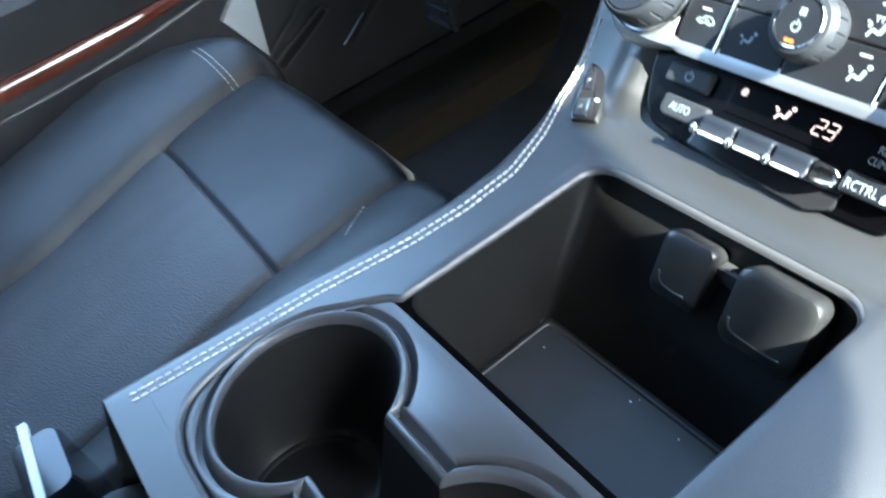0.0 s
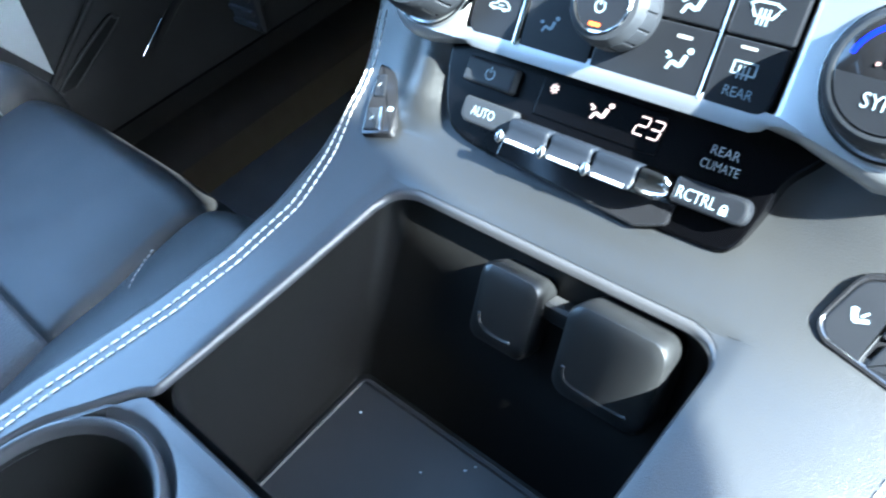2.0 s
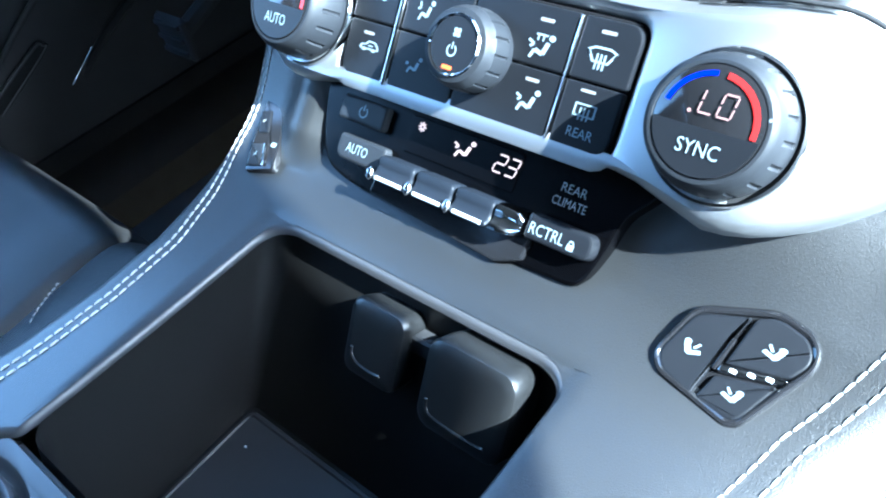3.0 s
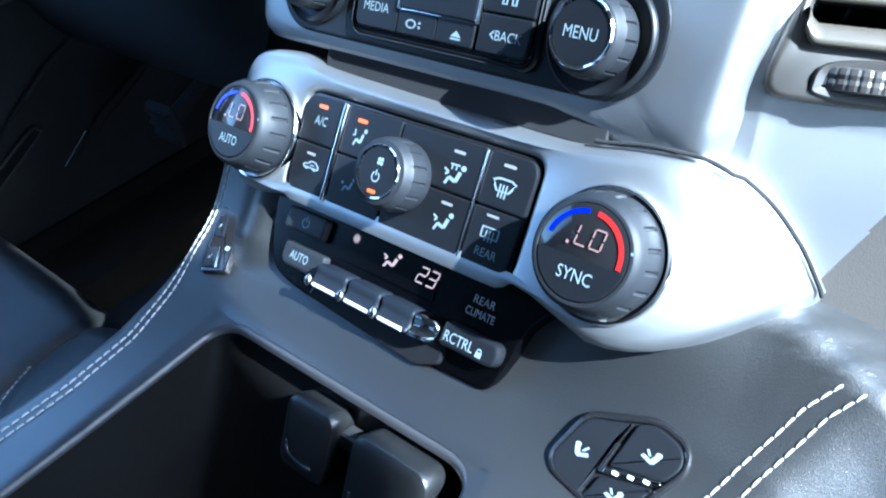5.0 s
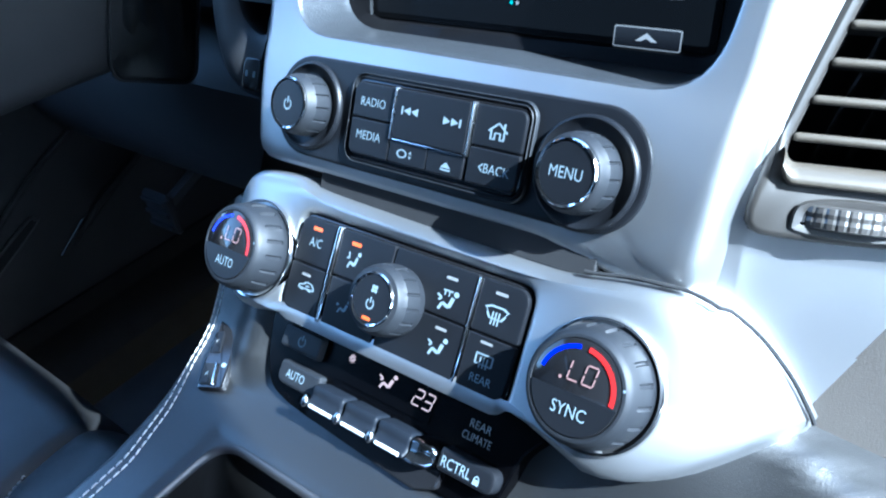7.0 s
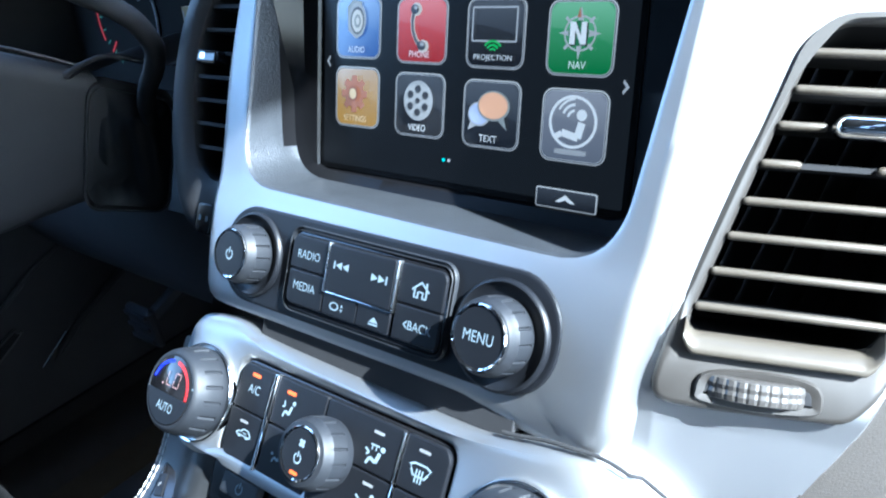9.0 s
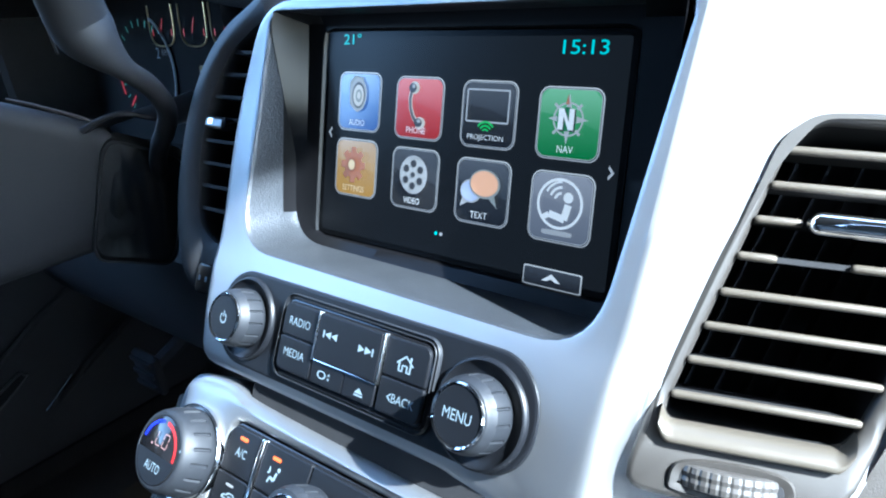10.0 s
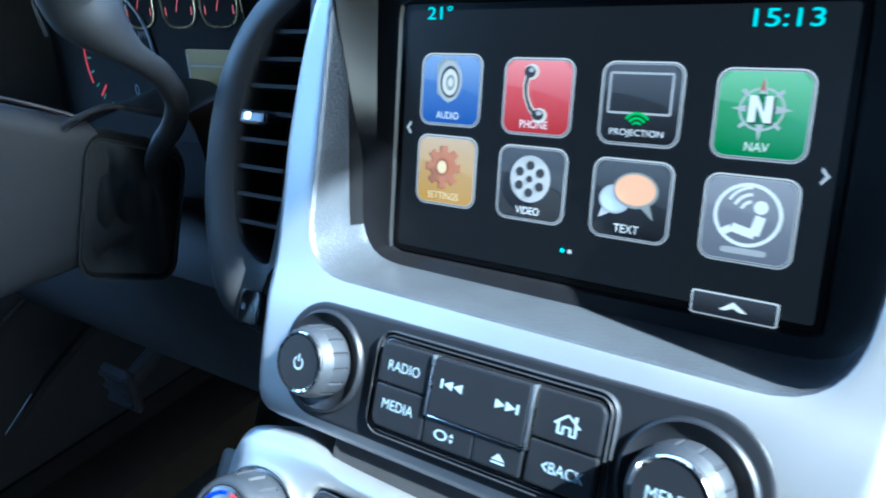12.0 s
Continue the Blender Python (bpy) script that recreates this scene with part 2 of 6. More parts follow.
def turned(pl, cx, cz, profile, n=72, grooves=0, depth=0.0007, cap=True, wide=0.25):
    """A turned body on a face: profile of (radius, height); grooves cut its flank."""
    m, loops = pl.matrix(cx, cz), []
    for r, h, g in profile:
        ring = []
        for i in range(n):
            a = 2 * math.pi * i / n
            q = r
            if g and grooves and (i * grooves / n) % 1.0 < wide:
                q = r - depth
            ring.append(m @ Vector((q * math.cos(a), q * math.sin(a), h)))
        loops.append(ring)
    return Shape().loft(loops, True, False, cap)


BASES = {}


def thing(name, base=(0, 0, 0), where=None, label="", category="", group="", kind=""):
    """An empty at a thing's base, for its parts."""
    ob = new(name)
    ob.empty_display_size = 0.02
    ob.matrix_world = (CAR if where is None else where) @ Matrix.Translation(base)
    BASES[ob.name] = Vector(base)
    return tagged(ob, label, category, group, kind)


def mesh_of(name, shape, mat, sharp=35):
    me = bpy.data.meshes.new(name)
    me.from_pydata(shape.v, [], shape.f)
    bm = bmesh.new()
    bm.from_mesh(me)
    bmesh.ops.remove_doubles(bm, verts=bm.verts, dist=1e-6)
    bmesh.ops.recalc_face_normals(bm, faces=bm.faces)
    bm.to_mesh(me)
    bm.free()
    me.polygons.foreach_set("use_smooth", [True] * len(me.polygons))
    me.set_sharp_from_angle(angle=radians(sharp))
    me.materials.append(mat)
    return me


def part(name, shape, mat, parent, label="", sharp=35):
    """One mesh under a thing or under a part, in the thing's frame."""
    ob = new(name, mesh_of(name, shape, mat, sharp))
    ob.parent = parent
    if parent.name in BASES:
        ob.location = -BASES[parent.name]
    return tagged(ob, label)


def solo(name, shape, mat, where, label, category, kind="", sharp=35):
    """A thing of one mesh."""
    ob = new(name, mesh_of(name, shape, mat, sharp))
    ob.matrix_world = where
    return tagged(ob, label, category, "", kind)


def clusters(polys):
    """Polygons sorted into groups that touch one another."""
    groups = []
    for poly in polys:
        keys = {(round(x, 4), round(y, 4)) for x, y in poly}
        near = [g for g in groups if g[0] & keys]
        merged = (keys.union(*[g[0] for g in near]), [p for g in near for p in g[1]] + [poly])
        groups = [g for g in groups if not any(g is n for n in near)] + [merged]
    return [g[1] for g in groups]


def flat(pl, polys, cx, cz, w, h, lift=0.0002, turn=0.0):
    """Printed shapes: polygons in a square from -1 to 1, laid on a face."""
    s = Shape()
    m = pl.matrix(cx, cz, lift)
    c, q = math.cos(radians(turn)), math.sin(radians(turn))
    for poly in polys:
        s.add([m @ Vector((((x * c - y * q) * w / 2), ((x * q + y * c) * h / 2), 0)) for x, y in poly], [tuple(range(len(poly)))])
    return s


def letters(text, pl, cx, cz, w, h, mat, parent, lift=0.0002, name="lettering", label="", bold=0.0):
    """Words in the built-in font, fitted to a width and height."""
    cu = bpy.data.curves.new("lettering", "FONT")
    cu.body, cu.resolution_u, cu.offset = text, 3, bold
    tmp = new("lettering_tmp", cu)
    bpy.context.view_layer.update()
    me = bpy.data.meshes.new_from_object(tmp.evaluated_get(bpy.context.evaluated_depsgraph_get()))
    bpy.data.objects.remove(tmp)
    xs, ys = [v.co.x for v in me.vertices], [v.co.y for v in me.vertices]
    x0, x1, y0, y1 = min(xs), max(xs), min(ys), max(ys)
    m = pl.matrix(cx, cz, lift)
    for v in me.vertices:
        v.co = m @ Vector((((v.co.x - x0) / (x1 - x0) - 0.5) * w, ((v.co.y - y0) / (y1 - y0) - 0.5) * h, 0))
    me.materials.clear()
    me.materials.append(mat)
    me.name = name
    ob = new(name, me)
    ob.parent = parent
    if parent.name in BASES:
        ob.location = -BASES[parent.name]
    return tagged(ob, label)


def ring(cx, cy, r0, r1, a0=0, a1=360, n=28):
    """A flat ring sector as quads."""
    out = []
    for i in range(n):
        a, b = radians(a0 + (a1 - a0) * i / n), radians(a0 + (a1 - a0) * (i + 1) / n)
        out.append([(cx + r * math.cos(t), cy + r * math.sin(t)) for r, t in ((r0, a), (r1, a), (r1, b), (r0, b))])
    return out


def disc(cx, cy, r, ry=None, n=24):
    return [(cx + r * math.cos(2 * math.pi * i / n), cy + (ry or r) * math.sin(2 * math.pi * i / n)) for i in range(n)]


def bar(x0, y0, x1, y1, t):
    """A straight stroke."""
    d = Vector((x1 - x0, y1 - y0)).normalized() * t / 2
    return [(x0 - d.y, y0 + d.x), (x0 + d.y, y0 - d.x), (x1 + d.y, y1 - d.x), (x1 - d.y, y1 + d.x)]


POWER = ring(0, -0.1, 0.62, 0.85, 120, 420) + [bar(0, 0.1, 0, 1.0, 0.24)]
PREVIOUS = [[(-0.95, -0.8), (-0.75, -0.8), (-0.75, 0.8), (-0.95, 0.8)], [(-0.7, 0), (0.1, -0.8), (0.1, 0.8)], [(0.15, 0), (0.95, -0.8), (0.95, 0.8)]]
NEXT = [[(-x, y) for x, y in p] for p in PREVIOUS]
HOUSE = [bar(-1, -0.1, 0.07, 0.97, 0.2), bar(-0.07, 0.97, 1, -0.1, 0.2), bar(-0.68, 0.1, -0.68, -1, 0.2), bar(0.68, 0.1, 0.68, -1, 0.2), bar(-0.68, -0.92, -0.25, -0.92, 0.18), bar(0.25, -0.92, 0.68, -0.92, 0.18),
         bar(-0.28, -1, -0.28, -0.2, 0.18), bar(0.28, -1, 0.28, -0.2, 0.18), bar(-0.28, -0.22, 0.28, -0.22, 0.16), bar(0.62, 0.4, 0.62, 0.95, 0.24)]
EJECT = [[(-0.9, -0.3), (0.9, -0.3), (0, 0.9)], [(-0.9, -0.9), (0.9, -0.9), (0.9, -0.55), (-0.9, -0.55)]]
SITTER = [disc(0.75, 0.72, 0.24), bar(0.55, 0.35, 0.3, -0.55, 0.34), bar(0.3, -0.55, -0.35, -0.3, 0.3), bar(-0.35, -0.3, -0.6, -0.95, 0.24)]
BLOW = SITTER + [bar(-0.95, 0.35, -0.5, 0.1, 0.2), bar(-0.75, -0.15, -0.5, 0.1, 0.2)]
BLOW_UP = SITTER + [bar(-0.75, 0.7, -0.6, 0.1, 0.2), bar(-0.95, 0.05, -0.6, 0.1, 0.2)]
FLOW_FEET = SITTER + [disc(-0.8, 0.05, 0.2)]
STAR = [bar(0.25 * math.cos(radians(q)), 0.25 * math.sin(radians(q)), 0.95 * math.cos(radians(q)), 0.95 * math.sin(radians(q)), 0.26) for q in range(0, 360, 45)]
FAN = [disc(0.42 * math.cos(radians(q)), 0.42 * math.sin(radians(q)), 0.30, 0.30, 16) for q in (45, 135, 225, 315)]
WINDSCREEN = [[(-1, 0.55), (-0.5, 0.85), (0.5, 0.85), (1, 0.55), (0.85, 0.45), (0.45, 0.68), (-0.45, 0.68), (-0.85, 0.45)], [(-1, 0.55), (-0.55, -0.35), (-0.42, -0.25), (-0.8, 0.5)],
              [(1, 0.55), (0.55, -0.35), (0.42, -0.25), (0.8, 0.5)], bar(-0.55, -0.32, 0.55, -0.32, 0.14)] + [bar(q, -0.9, q, 0.3, 0.12) for q in (-0.25, 0, 0.25)]
REAR_WINDOW = [bar(-0.9, 0.7, 0.9, 0.7, 0.16), bar(-0.9, -0.5, 0.9, -0.5, 0.16), bar(-0.85, -0.5, -0.85, 0.7, 0.16), bar(0.85, -0.5, 0.85, 0.7, 0.16)] + [bar(q, -0.95, q, 0.35, 0.14) for q in (-0.35, 0, 0.35)]
RECIRCULATE = [bar(-0.95, -0.35, 0.95, -0.35, 0.2), bar(-0.95, -0.35, -0.8, 0.15, 0.2), bar(-0.8, 0.15, -0.4, 0.2, 0.2), bar(-0.4, 0.2, -0.1, 0.7, 0.2), bar(-0.1, 0.7, 0.55, 0.65, 0.2),
               bar(0.55, 0.65, 0.9, 0.1, 0.2), bar(0.9, 0.1, 0.95, -0.35, 0.2), disc(-0.5, -0.45, 0.24), disc(0.5, -0.45, 0.24), bar(-0.1, 0.1, 0.4, 0.1, 0.18)]
SEVEN = {"0": "abcdef", "2": "abged", "3": "abgcd", "L": "fed", "O": "abcdef", "1": "bc"}


def segment_digits(text, slant=0.12, stroke=0.17):
    """Lit bars of a seven-bar display, in a square from -1 to 1."""
    n, out = len(text), []
    for i, ch in enumerate(text):
        x0 = -1 + 2 * i / n + 0.06
        x1 = -1 + 2 * (i + 1) / n - 0.22 / n - 0.1
        g = stroke * 0.45
        ends = {"a": (x0 + g / 2, 0.9, x1 - g / 2, 0.9), "g": (x0 + g / 2, 0.0, x1 - g / 2, 0.0), "d": (x0 + g / 2, -0.9, x1 - g / 2, -0.9),
                "f": (x0, 0.1, x0, 0.82), "b": (x1, 0.1, x1, 0.82), "e": (x0, -0.82, x0, -0.1), "c": (x1, -0.82, x1, -0.1)}
        for q in SEVEN[ch]:
            wide = stroke if q in "agd" else stroke * 0.62
            out.append([(x + slant * y, y) for x, y in bar(*ends[q], wide)])
    return out


SEAT_GLYPH = [disc(-0.55, 0.62, 0.3), bar(-0.55, 0.4, -0.2, -0.55, 0.5), bar(-0.3, -0.6, 0.75, -0.1, 0.42), bar(0.1, 0.1, 0.5, 0.75, 0.22)]

SCREEN = Plane(0, 0, 0)
RADIO = Plane(-0.0440, -0.105, 0.2)
CLIMATE = Plane(-0.058, -0.155, 0.37)
LOWER = Plane(-0.066, -0.21, 0.5)
PASSENGER = Plane(-0.0225, -0.0872, 0.21, 0.43, 0.1234)
BIN_WALL = Plane(-0.101, -0.255, 0.23)


# ---- ground and cabin shell ----
solo("ground", Shape().add([(-400, -400, 0), (400, -400, 0), (400, 400, 0), (-400, 400, 0)], [(0, 1, 2, 3)]), ASPHALT, Matrix(), "grey asphalt car park around the vehicle", "ground", "structure")
# Added, unseen: cuts the bright low sky off the driver's window.
solo("sky_block_wall", Shape().box(-4.0, -3.7, -9.0, 7.0, -0.05, 2.1, 0.02), BLOCK_WALL, Matrix(), "unseen dark wall added to block low sky on the driver side", "wall", "structure")
floor_z = -0.66
solo("floor", Shape().box(-0.86, 0.86, -2.2, 0.62, floor_z - 0.04, floor_z, 0.01), CARPET, BODY, "black carpeted floor of the vehicle", "floor", "structure")
solo("bulkhead", Shape().loft([[(x, y, z) for y, z in ((0.30, floor_z), (0.52, -0.5), (0.55, 0.02), (0.60, 0.02), (0.58, -0.52), (0.36, floor_z - 0.03))] for x in (-0.86, 0.86)], True, True, True),
     CARPET, BODY, "black carpeted bulkhead behind the pedals", "bulkhead", "structure")
# roof: a slightly domed panel
rows = []
for x in np.linspace(-0.74, 0.74, 13):
    rows.append([(x, y, 0.72 - 0.05 * (x / 0.74) ** 2 - 0.06 * max(0, (y + 0.2) / 0.4) ** 2) for y in np.linspace(-2.2, 0.12, 14)])
roof = Shape().loft(rows, False)
roof.loft([[(x, y, z + 0.05) for x, y, z in r] for r in rows], False)
solo("ceiling", roof, HEADLINER, BODY, "dark grey cloth headliner of the vehicle", "ceiling", "structure")
for side in (-1, 1):
    # pillars and the roof rail round the window openings
    s = Shape()
    s.tube([(side * 0.80, 0.66, 0.08), (side * 0.77, 0.40, 0.38), (side * 0.735, 0.12, 0.66)], [0.045, 0.04, 0.04], 10)
    s.tube([(side * 0.735, 0.12, 0.66), (side * 0.73, -0.8, 0.68), (side * 0.735, -2.2, 0.66)], [0.03, 0.035, 0.05], 10)
    s.loft([[(side * x, y, z) for x, y in rounded(xc, yc, 0.024, w, 0.008, 5)] for xc, yc, w, z in ((0.83, -0.72, 0.16, floor_z), (0.83, -0.72, 0.18, -0.03), (0.79, -0.735, 0.16, 0.13), (0.76, -0.74, 0.15, 0.40), (0.735, -0.75, 0.15, 0.68))], True, True, True)
    if side > 0:
        # added sun-blocking panel, unseen, widening towards the roof; shades tray and seat
        sun_block = smooth([(-0.557, -0.02), (-0.470, 0.070), (-0.367, 0.180), (-0.248, 0.310), (-0.178, 0.352), (-0.146, 0.395), (-0.132, 0.460), (-0.106, 0.530), (-0.088, 0.600), (-0.082, 0.680)], 4, False) + [(-0.80, 0.68), (-0.80, -0.02)]
        s.loft([[(x, y, z) for y, z in sun_block] for x in (0.792, 0.806)], True, True, True)
    s.box(min(side * 0.80, side * 0.90), max(side * 0.80, side * 0.90), -2.2, -0.58, floor_z, -0.02, 0.02)
    # Unseen pane, tinted near-opaque to keep the sun out of the cabin.
    pane = Shape().loft([[(side * (xc + q), y, z) for y, z in ((-2.2, -0.02), (-0.70, -0.02), (-0.70, 0.68), (-2.2, 0.68))] for xc, q in ((0.805, 0.0), (0.805, 0.005))], True, True, True)
    solo("window_rear", pane, TINTED, BODY, "dark tinted rear side window", "window", "structure")
    solo("pillar_trim", s, DARK, BODY, "unseen dark pillar trim round the side windows, limiting the light", "pillar", "structure")
s = Shape().box(-0.86, 0.86, -2.26, -2.2, floor_z, 0.68, 0.02)
solo("rear_panel", s, DARK, BODY, "dark rear wall of the cabin", "wall", "structure")
s = Shape().tube([(-0.735, 0.12, 0.65), (-0.3, 0.16, 0.685), (0.3, 0.16, 0.685), (0.735, 0.12, 0.65)], 0.04, 10)
solo("windscreen_header", s, HEADLINER, BODY, "padded header above the windscreen", "roof rail", "structure")
# bonnet seen over the dashboard
rows = [[(x, y, -0.02 - 0.06 * (y - 0.7) - 0.05 * (x / 0.9) ** 2) for x in np.linspace(-0.9, 0.9, 13)] for y in np.linspace(0.66, 1.9, 10)]
solo("bonnet", Shape().loft(rows, False), PAINT, BODY, "black painted bonnet of the vehicle", "bonnet", "structure")

# ---- dashboard body ----
dash = thing("dashboard", (0, 0.3, -0.1), BODY, "black soft dashboard with leather top and silver trim", "dashboard")
# leather top pad with the rolled rear edge
profile = [(0.62, 0.055), (0.45, 0.095), (0.25, 0.115), (0.10, 0.105), (0.055, 0.085), (0.032, 0.066), (0.024, 0.052), (0.03, 0.04), (0.10, 0.03)]
rows = []
for x in np.linspace(-0.86, 0.86, 120):
    hood = 0.035 * math.exp(-((x + 0.43) / 0.17) ** 4)
    near = math.exp(-((x - 0.0) / 0.16) ** 6)
    far = 1 - near if x < 0 else 0.0
    right = min(1.0, max(0.0, (x - 0.07) / 0.05))
    dip = right * (0.012 - 0.007 * math.exp(-((x - 0.143) / 0.022) ** 2))
    rows.append([(x, y - 0.006 * (1 - right) + (0.03 * far + 0.010 * right) * (y < 0.2) - 0.02 * hood / 0.035 * (y < 0.2), z - 0.004 - dip * (y < 0.2) + hood * (0 < y < 0.3)) for y, z in profile])
part("top_pad", Shape().loft(rows, False), LEATHER, dash, "black leather dashboard top")
# core behind the trim that closes the dashboard
part("core", Shape().box(-0.20, 0.84, 0.10, 0.58, -0.42, 0.04, 0.02), DARK, dash)
part("knee_panel", Shape().loft([[(x, y, z) for y, z in ((0.125, -0.105), (0.075, -0.125), (0.045, -0.17), (0.05, -0.24), (0.10, -0.32), (0.20, -0.33), (0.2, -0.105))] for x in np.linspace(-0.84, -0.20, 6)], True, True, True), LINING, dash)

# ---- centre stack: silver fascia round the display ----
stack = thing("center_stack", (0, -0.02, -0.13), None, "satin silver center stack fascia framing a recessed display", "dashboard panel")
FZ = (-0.150, -0.137, -0.128, -0.105, -0.085, -0.075, -0.06, 0.045)
FY = (-0.040, -0.0495, -0.0492, -0.0462, -0.0420, -0.0380, -0.0350, -0.0175)


def fascia_y(z):
    return sum(interp(z + d, FZ, FY) for d in (-0.004, -0.002, 0, 0.002, 0.004)) / 5


hole = [(-0.0985, -0.0740), (0.0985, -0.0765), (0.1125, 0.040), (-0.1060, 0.040)]


def soft_corners(poly, r, n=7):
    out = []
    m = len(poly)
    for i in range(m):
        p, a, b = Vector(poly[i]), Vector(poly[i - 1]), Vector(poly[(i + 1) % m])
        q = r[i] if isinstance(r, (list, tuple)) else r
        s, e = p + (a - p).normalized() * q, p + (b - p).normalized() * q
        for k in range(n + 1):
            t = k / n
            out.append(tuple(s * (1 - t) ** 2 + p * 2 * t * (1 - t) + e * t * t))
    return out


N = 160
cx, cz = 0.0, -0.035
hole_loop = radial(soft_corners(hole, (0.022, 0.022, 0.004, 0.004)), cx, cz, N)
outer = soft_corners([(-0.1140, -0.1345), (0.050, -0.1345), (0.078, -0.1425), (0.1065, -0.1500), (0.1135, -0.07), (0.1205, 0.046), (-0.1160, 0.046), (-0.1225, -0.01)], (0.012, 0.005, 0.003, 0.004, 0.03, 0.004, 0.02, 0.03))
outer_loop = radial(outer, cx, cz, N)
loops = []
# wall of the recess back to the display, then the rolled inner edge, the face and the rolled outer edge
back_loop = radial(soft_corners([(-0.0985, -0.0725), (0.0985, -0.0745), (0.1100, 0.040), (-0.1035, 0.040)], (0.02, 0.02, 0.004, 0.004)), cx, cz, N)
loops.append([(x, 0.004, z) for x, z in back_loop])
loops.append([(x * 0.5 + u * 0.5, -0.012, z * 0.5 + w * 0.5) for (x, z), (u, w) in zip(back_loop, hole_loop)])
for d, dy in ((0.0, 0.0024), (-0.0002, 0.0012), (-0.0008, 0.0003), (-0.0018, 0.0)):
    loops.append([(x, fascia_y(z) + dy, z) for x, z in inset(hole_loop, d)])
# rolled edge shares the wall's darker silver, which mutes its sun glint
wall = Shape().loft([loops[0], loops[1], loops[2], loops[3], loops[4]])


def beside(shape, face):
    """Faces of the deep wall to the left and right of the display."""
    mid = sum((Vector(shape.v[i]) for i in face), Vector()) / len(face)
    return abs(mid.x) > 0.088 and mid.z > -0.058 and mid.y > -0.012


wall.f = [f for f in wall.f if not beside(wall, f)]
part("recess_wall", wall, WALL_SILVER, stack, "dark grained silver wall of the recess and its rolled edge", 50)
for side in (-1, 1):
    cheek = Shape().loft([loops[0], loops[1]])
    cheek.f = [f for f in cheek.f if beside(cheek, f) and side * cheek.v[f[0]][0] > 0]
    part("recess_cheek", cheek, FRAME_BLACK, stack, "black side wall beside the display", 50)
loops = loops[4:]
for t in (0.25, 0.5, 0.75, 0.92):
    loops.append([(u, fascia_y(w), w) for u, w in (((1 - t) * x + t * p, (1 - t) * z + t * q) for (x, z), (p, q) in zip(inset(hole_loop, -0.0018), inset(outer_loop, 0.004)))])
ease = [min(1.0, max(0.0, (x - 0.080) / 0.018)) * min(1.0, max(0.0, (z + 0.150) / 0.006)) for x, z in outer_loop]
for d, dy, e, ey in ((0.004, 0.0, 0.0045, 0.0), (0.0015, 0.0008, 0.0020, 0.0007), (0.0003, 0.0025, -0.0002, 0.0026), (0.0, 0.006, -0.0022, 0.0066), (-0.0005, 0.045, -0.0046, 0.017)):
    loops.append([((1 - q) * x + q * u, fascia_y(z) + dy * (1 - q) + ey * q, (1 - q) * z + q * w) for (x, z), (u, w), q in zip(inset(outer_loop, d), inset(outer_loop, e), ease)])
part("fascia", Shape().loft(loops), SILVER, stack, "satin silver fascia", 50)

# silver panel on the passenger side, between the stack and the vent
edge = [(0.103, 0.046), (0.103, -0.1450), (0.1256, -0.1540), (0.1360, -0.1650), (0.1450, -0.1765), (0.1515, -0.1630), (0.1580, -0.1500), (0.1643, -0.1370), (0.1705, -0.1250), (0.1790, -0.1030), (0.2080, -0.005), (0.26, 0.012), (0.62, 0.02), (0.62, 0.046)]
panel_loop = edge[:4] + smooth(edge[4:12], 5, False) + edge[12:]


def passenger_y(x, z):
    """The face falls back towards the passenger, leans at the vent and stands upright below it; it meets the stack's flank in a soft hollow."""
    y = -0.0285 + 0.43 * max(0.0, min(x, 0.3) - 0.117) + 0.22 * max(0.0, z + 0.112)
    return y - 0.0028 * math.exp(-((x - 0.108) / 0.008) ** 2) - 0.005 * min(1.0, max(0.0, (-0.095 - z) / 0.02)) - 0.0032 * min(1.0, max(0.0, (z + 0.125) / 0.025))


side_panel = thing("passenger_trim_panel", (0.2, -0.03, -0.1), None, "satin silver trim panel beside the stack in full sun", "dashboard panel")
s = Shape()
columns = []
for x in list(np.linspace(0.103, 0.25, 196)) + list(np.linspace(0.27, 0.62, 8)):
    low = interp(x, [p[0] for p in panel_loop[1:-1]], [p[1] for p in panel_loop[1:-1]])
    columns.append([(x, passenger_y(x, z), z) for z in np.linspace(low, 0.046, 200)])
bez = [(0.1138, -0.1110), (0.1155, -0.1180), (0.1270, -0.1183), (0.1391, -0.1182), (0.1540, -0.1176), (0.1678, -0.1170), (0.1740, -0.1090), (0.1800, -0.0900), (0.2055, 0.0000), (0.2050, 0.0080), (0.1600, 0.0076), (0.1455, 0.0066), (0.1388, -0.0048), (0.1352, -0.0128), (0.1315, -0.0250), (0.1268, -0.0425), (0.1237, -0.0566), (0.1195, -0.0760), (0.1174, -0.0887)]
bez_loop = radial(soft_corners(bez, (0.004, 0.005, 0.004, 0.006, 0.006, 0.004, 0.005, 0.01, 0.005, 0.004, 0.006, 0.005, 0.004, 0.004, 0.006, 0.006, 0.008, 0.006, 0.006), 4), 0.155, -0.05, 180)
VENT_HOLE = inset(bez_loop, 0.0015)


def inside(poly, x, y):
    hit = False
    for i in range(len(poly)):
        (x0, y0), (x1, y1) = poly[i - 1], poly[i]
        if (y0 > y) != (y1 > y) and x < x0 + (x1 - x0) * (y - y0) / (y1 - y0):
            hit = not hit
    return hit


s.loft(columns, False)
s.f = [f for f in s.f if not inside(VENT_HOLE, sum(s.v[i][0] for i in f) / 4, sum(s.v[i][2] for i in f) / 4)]
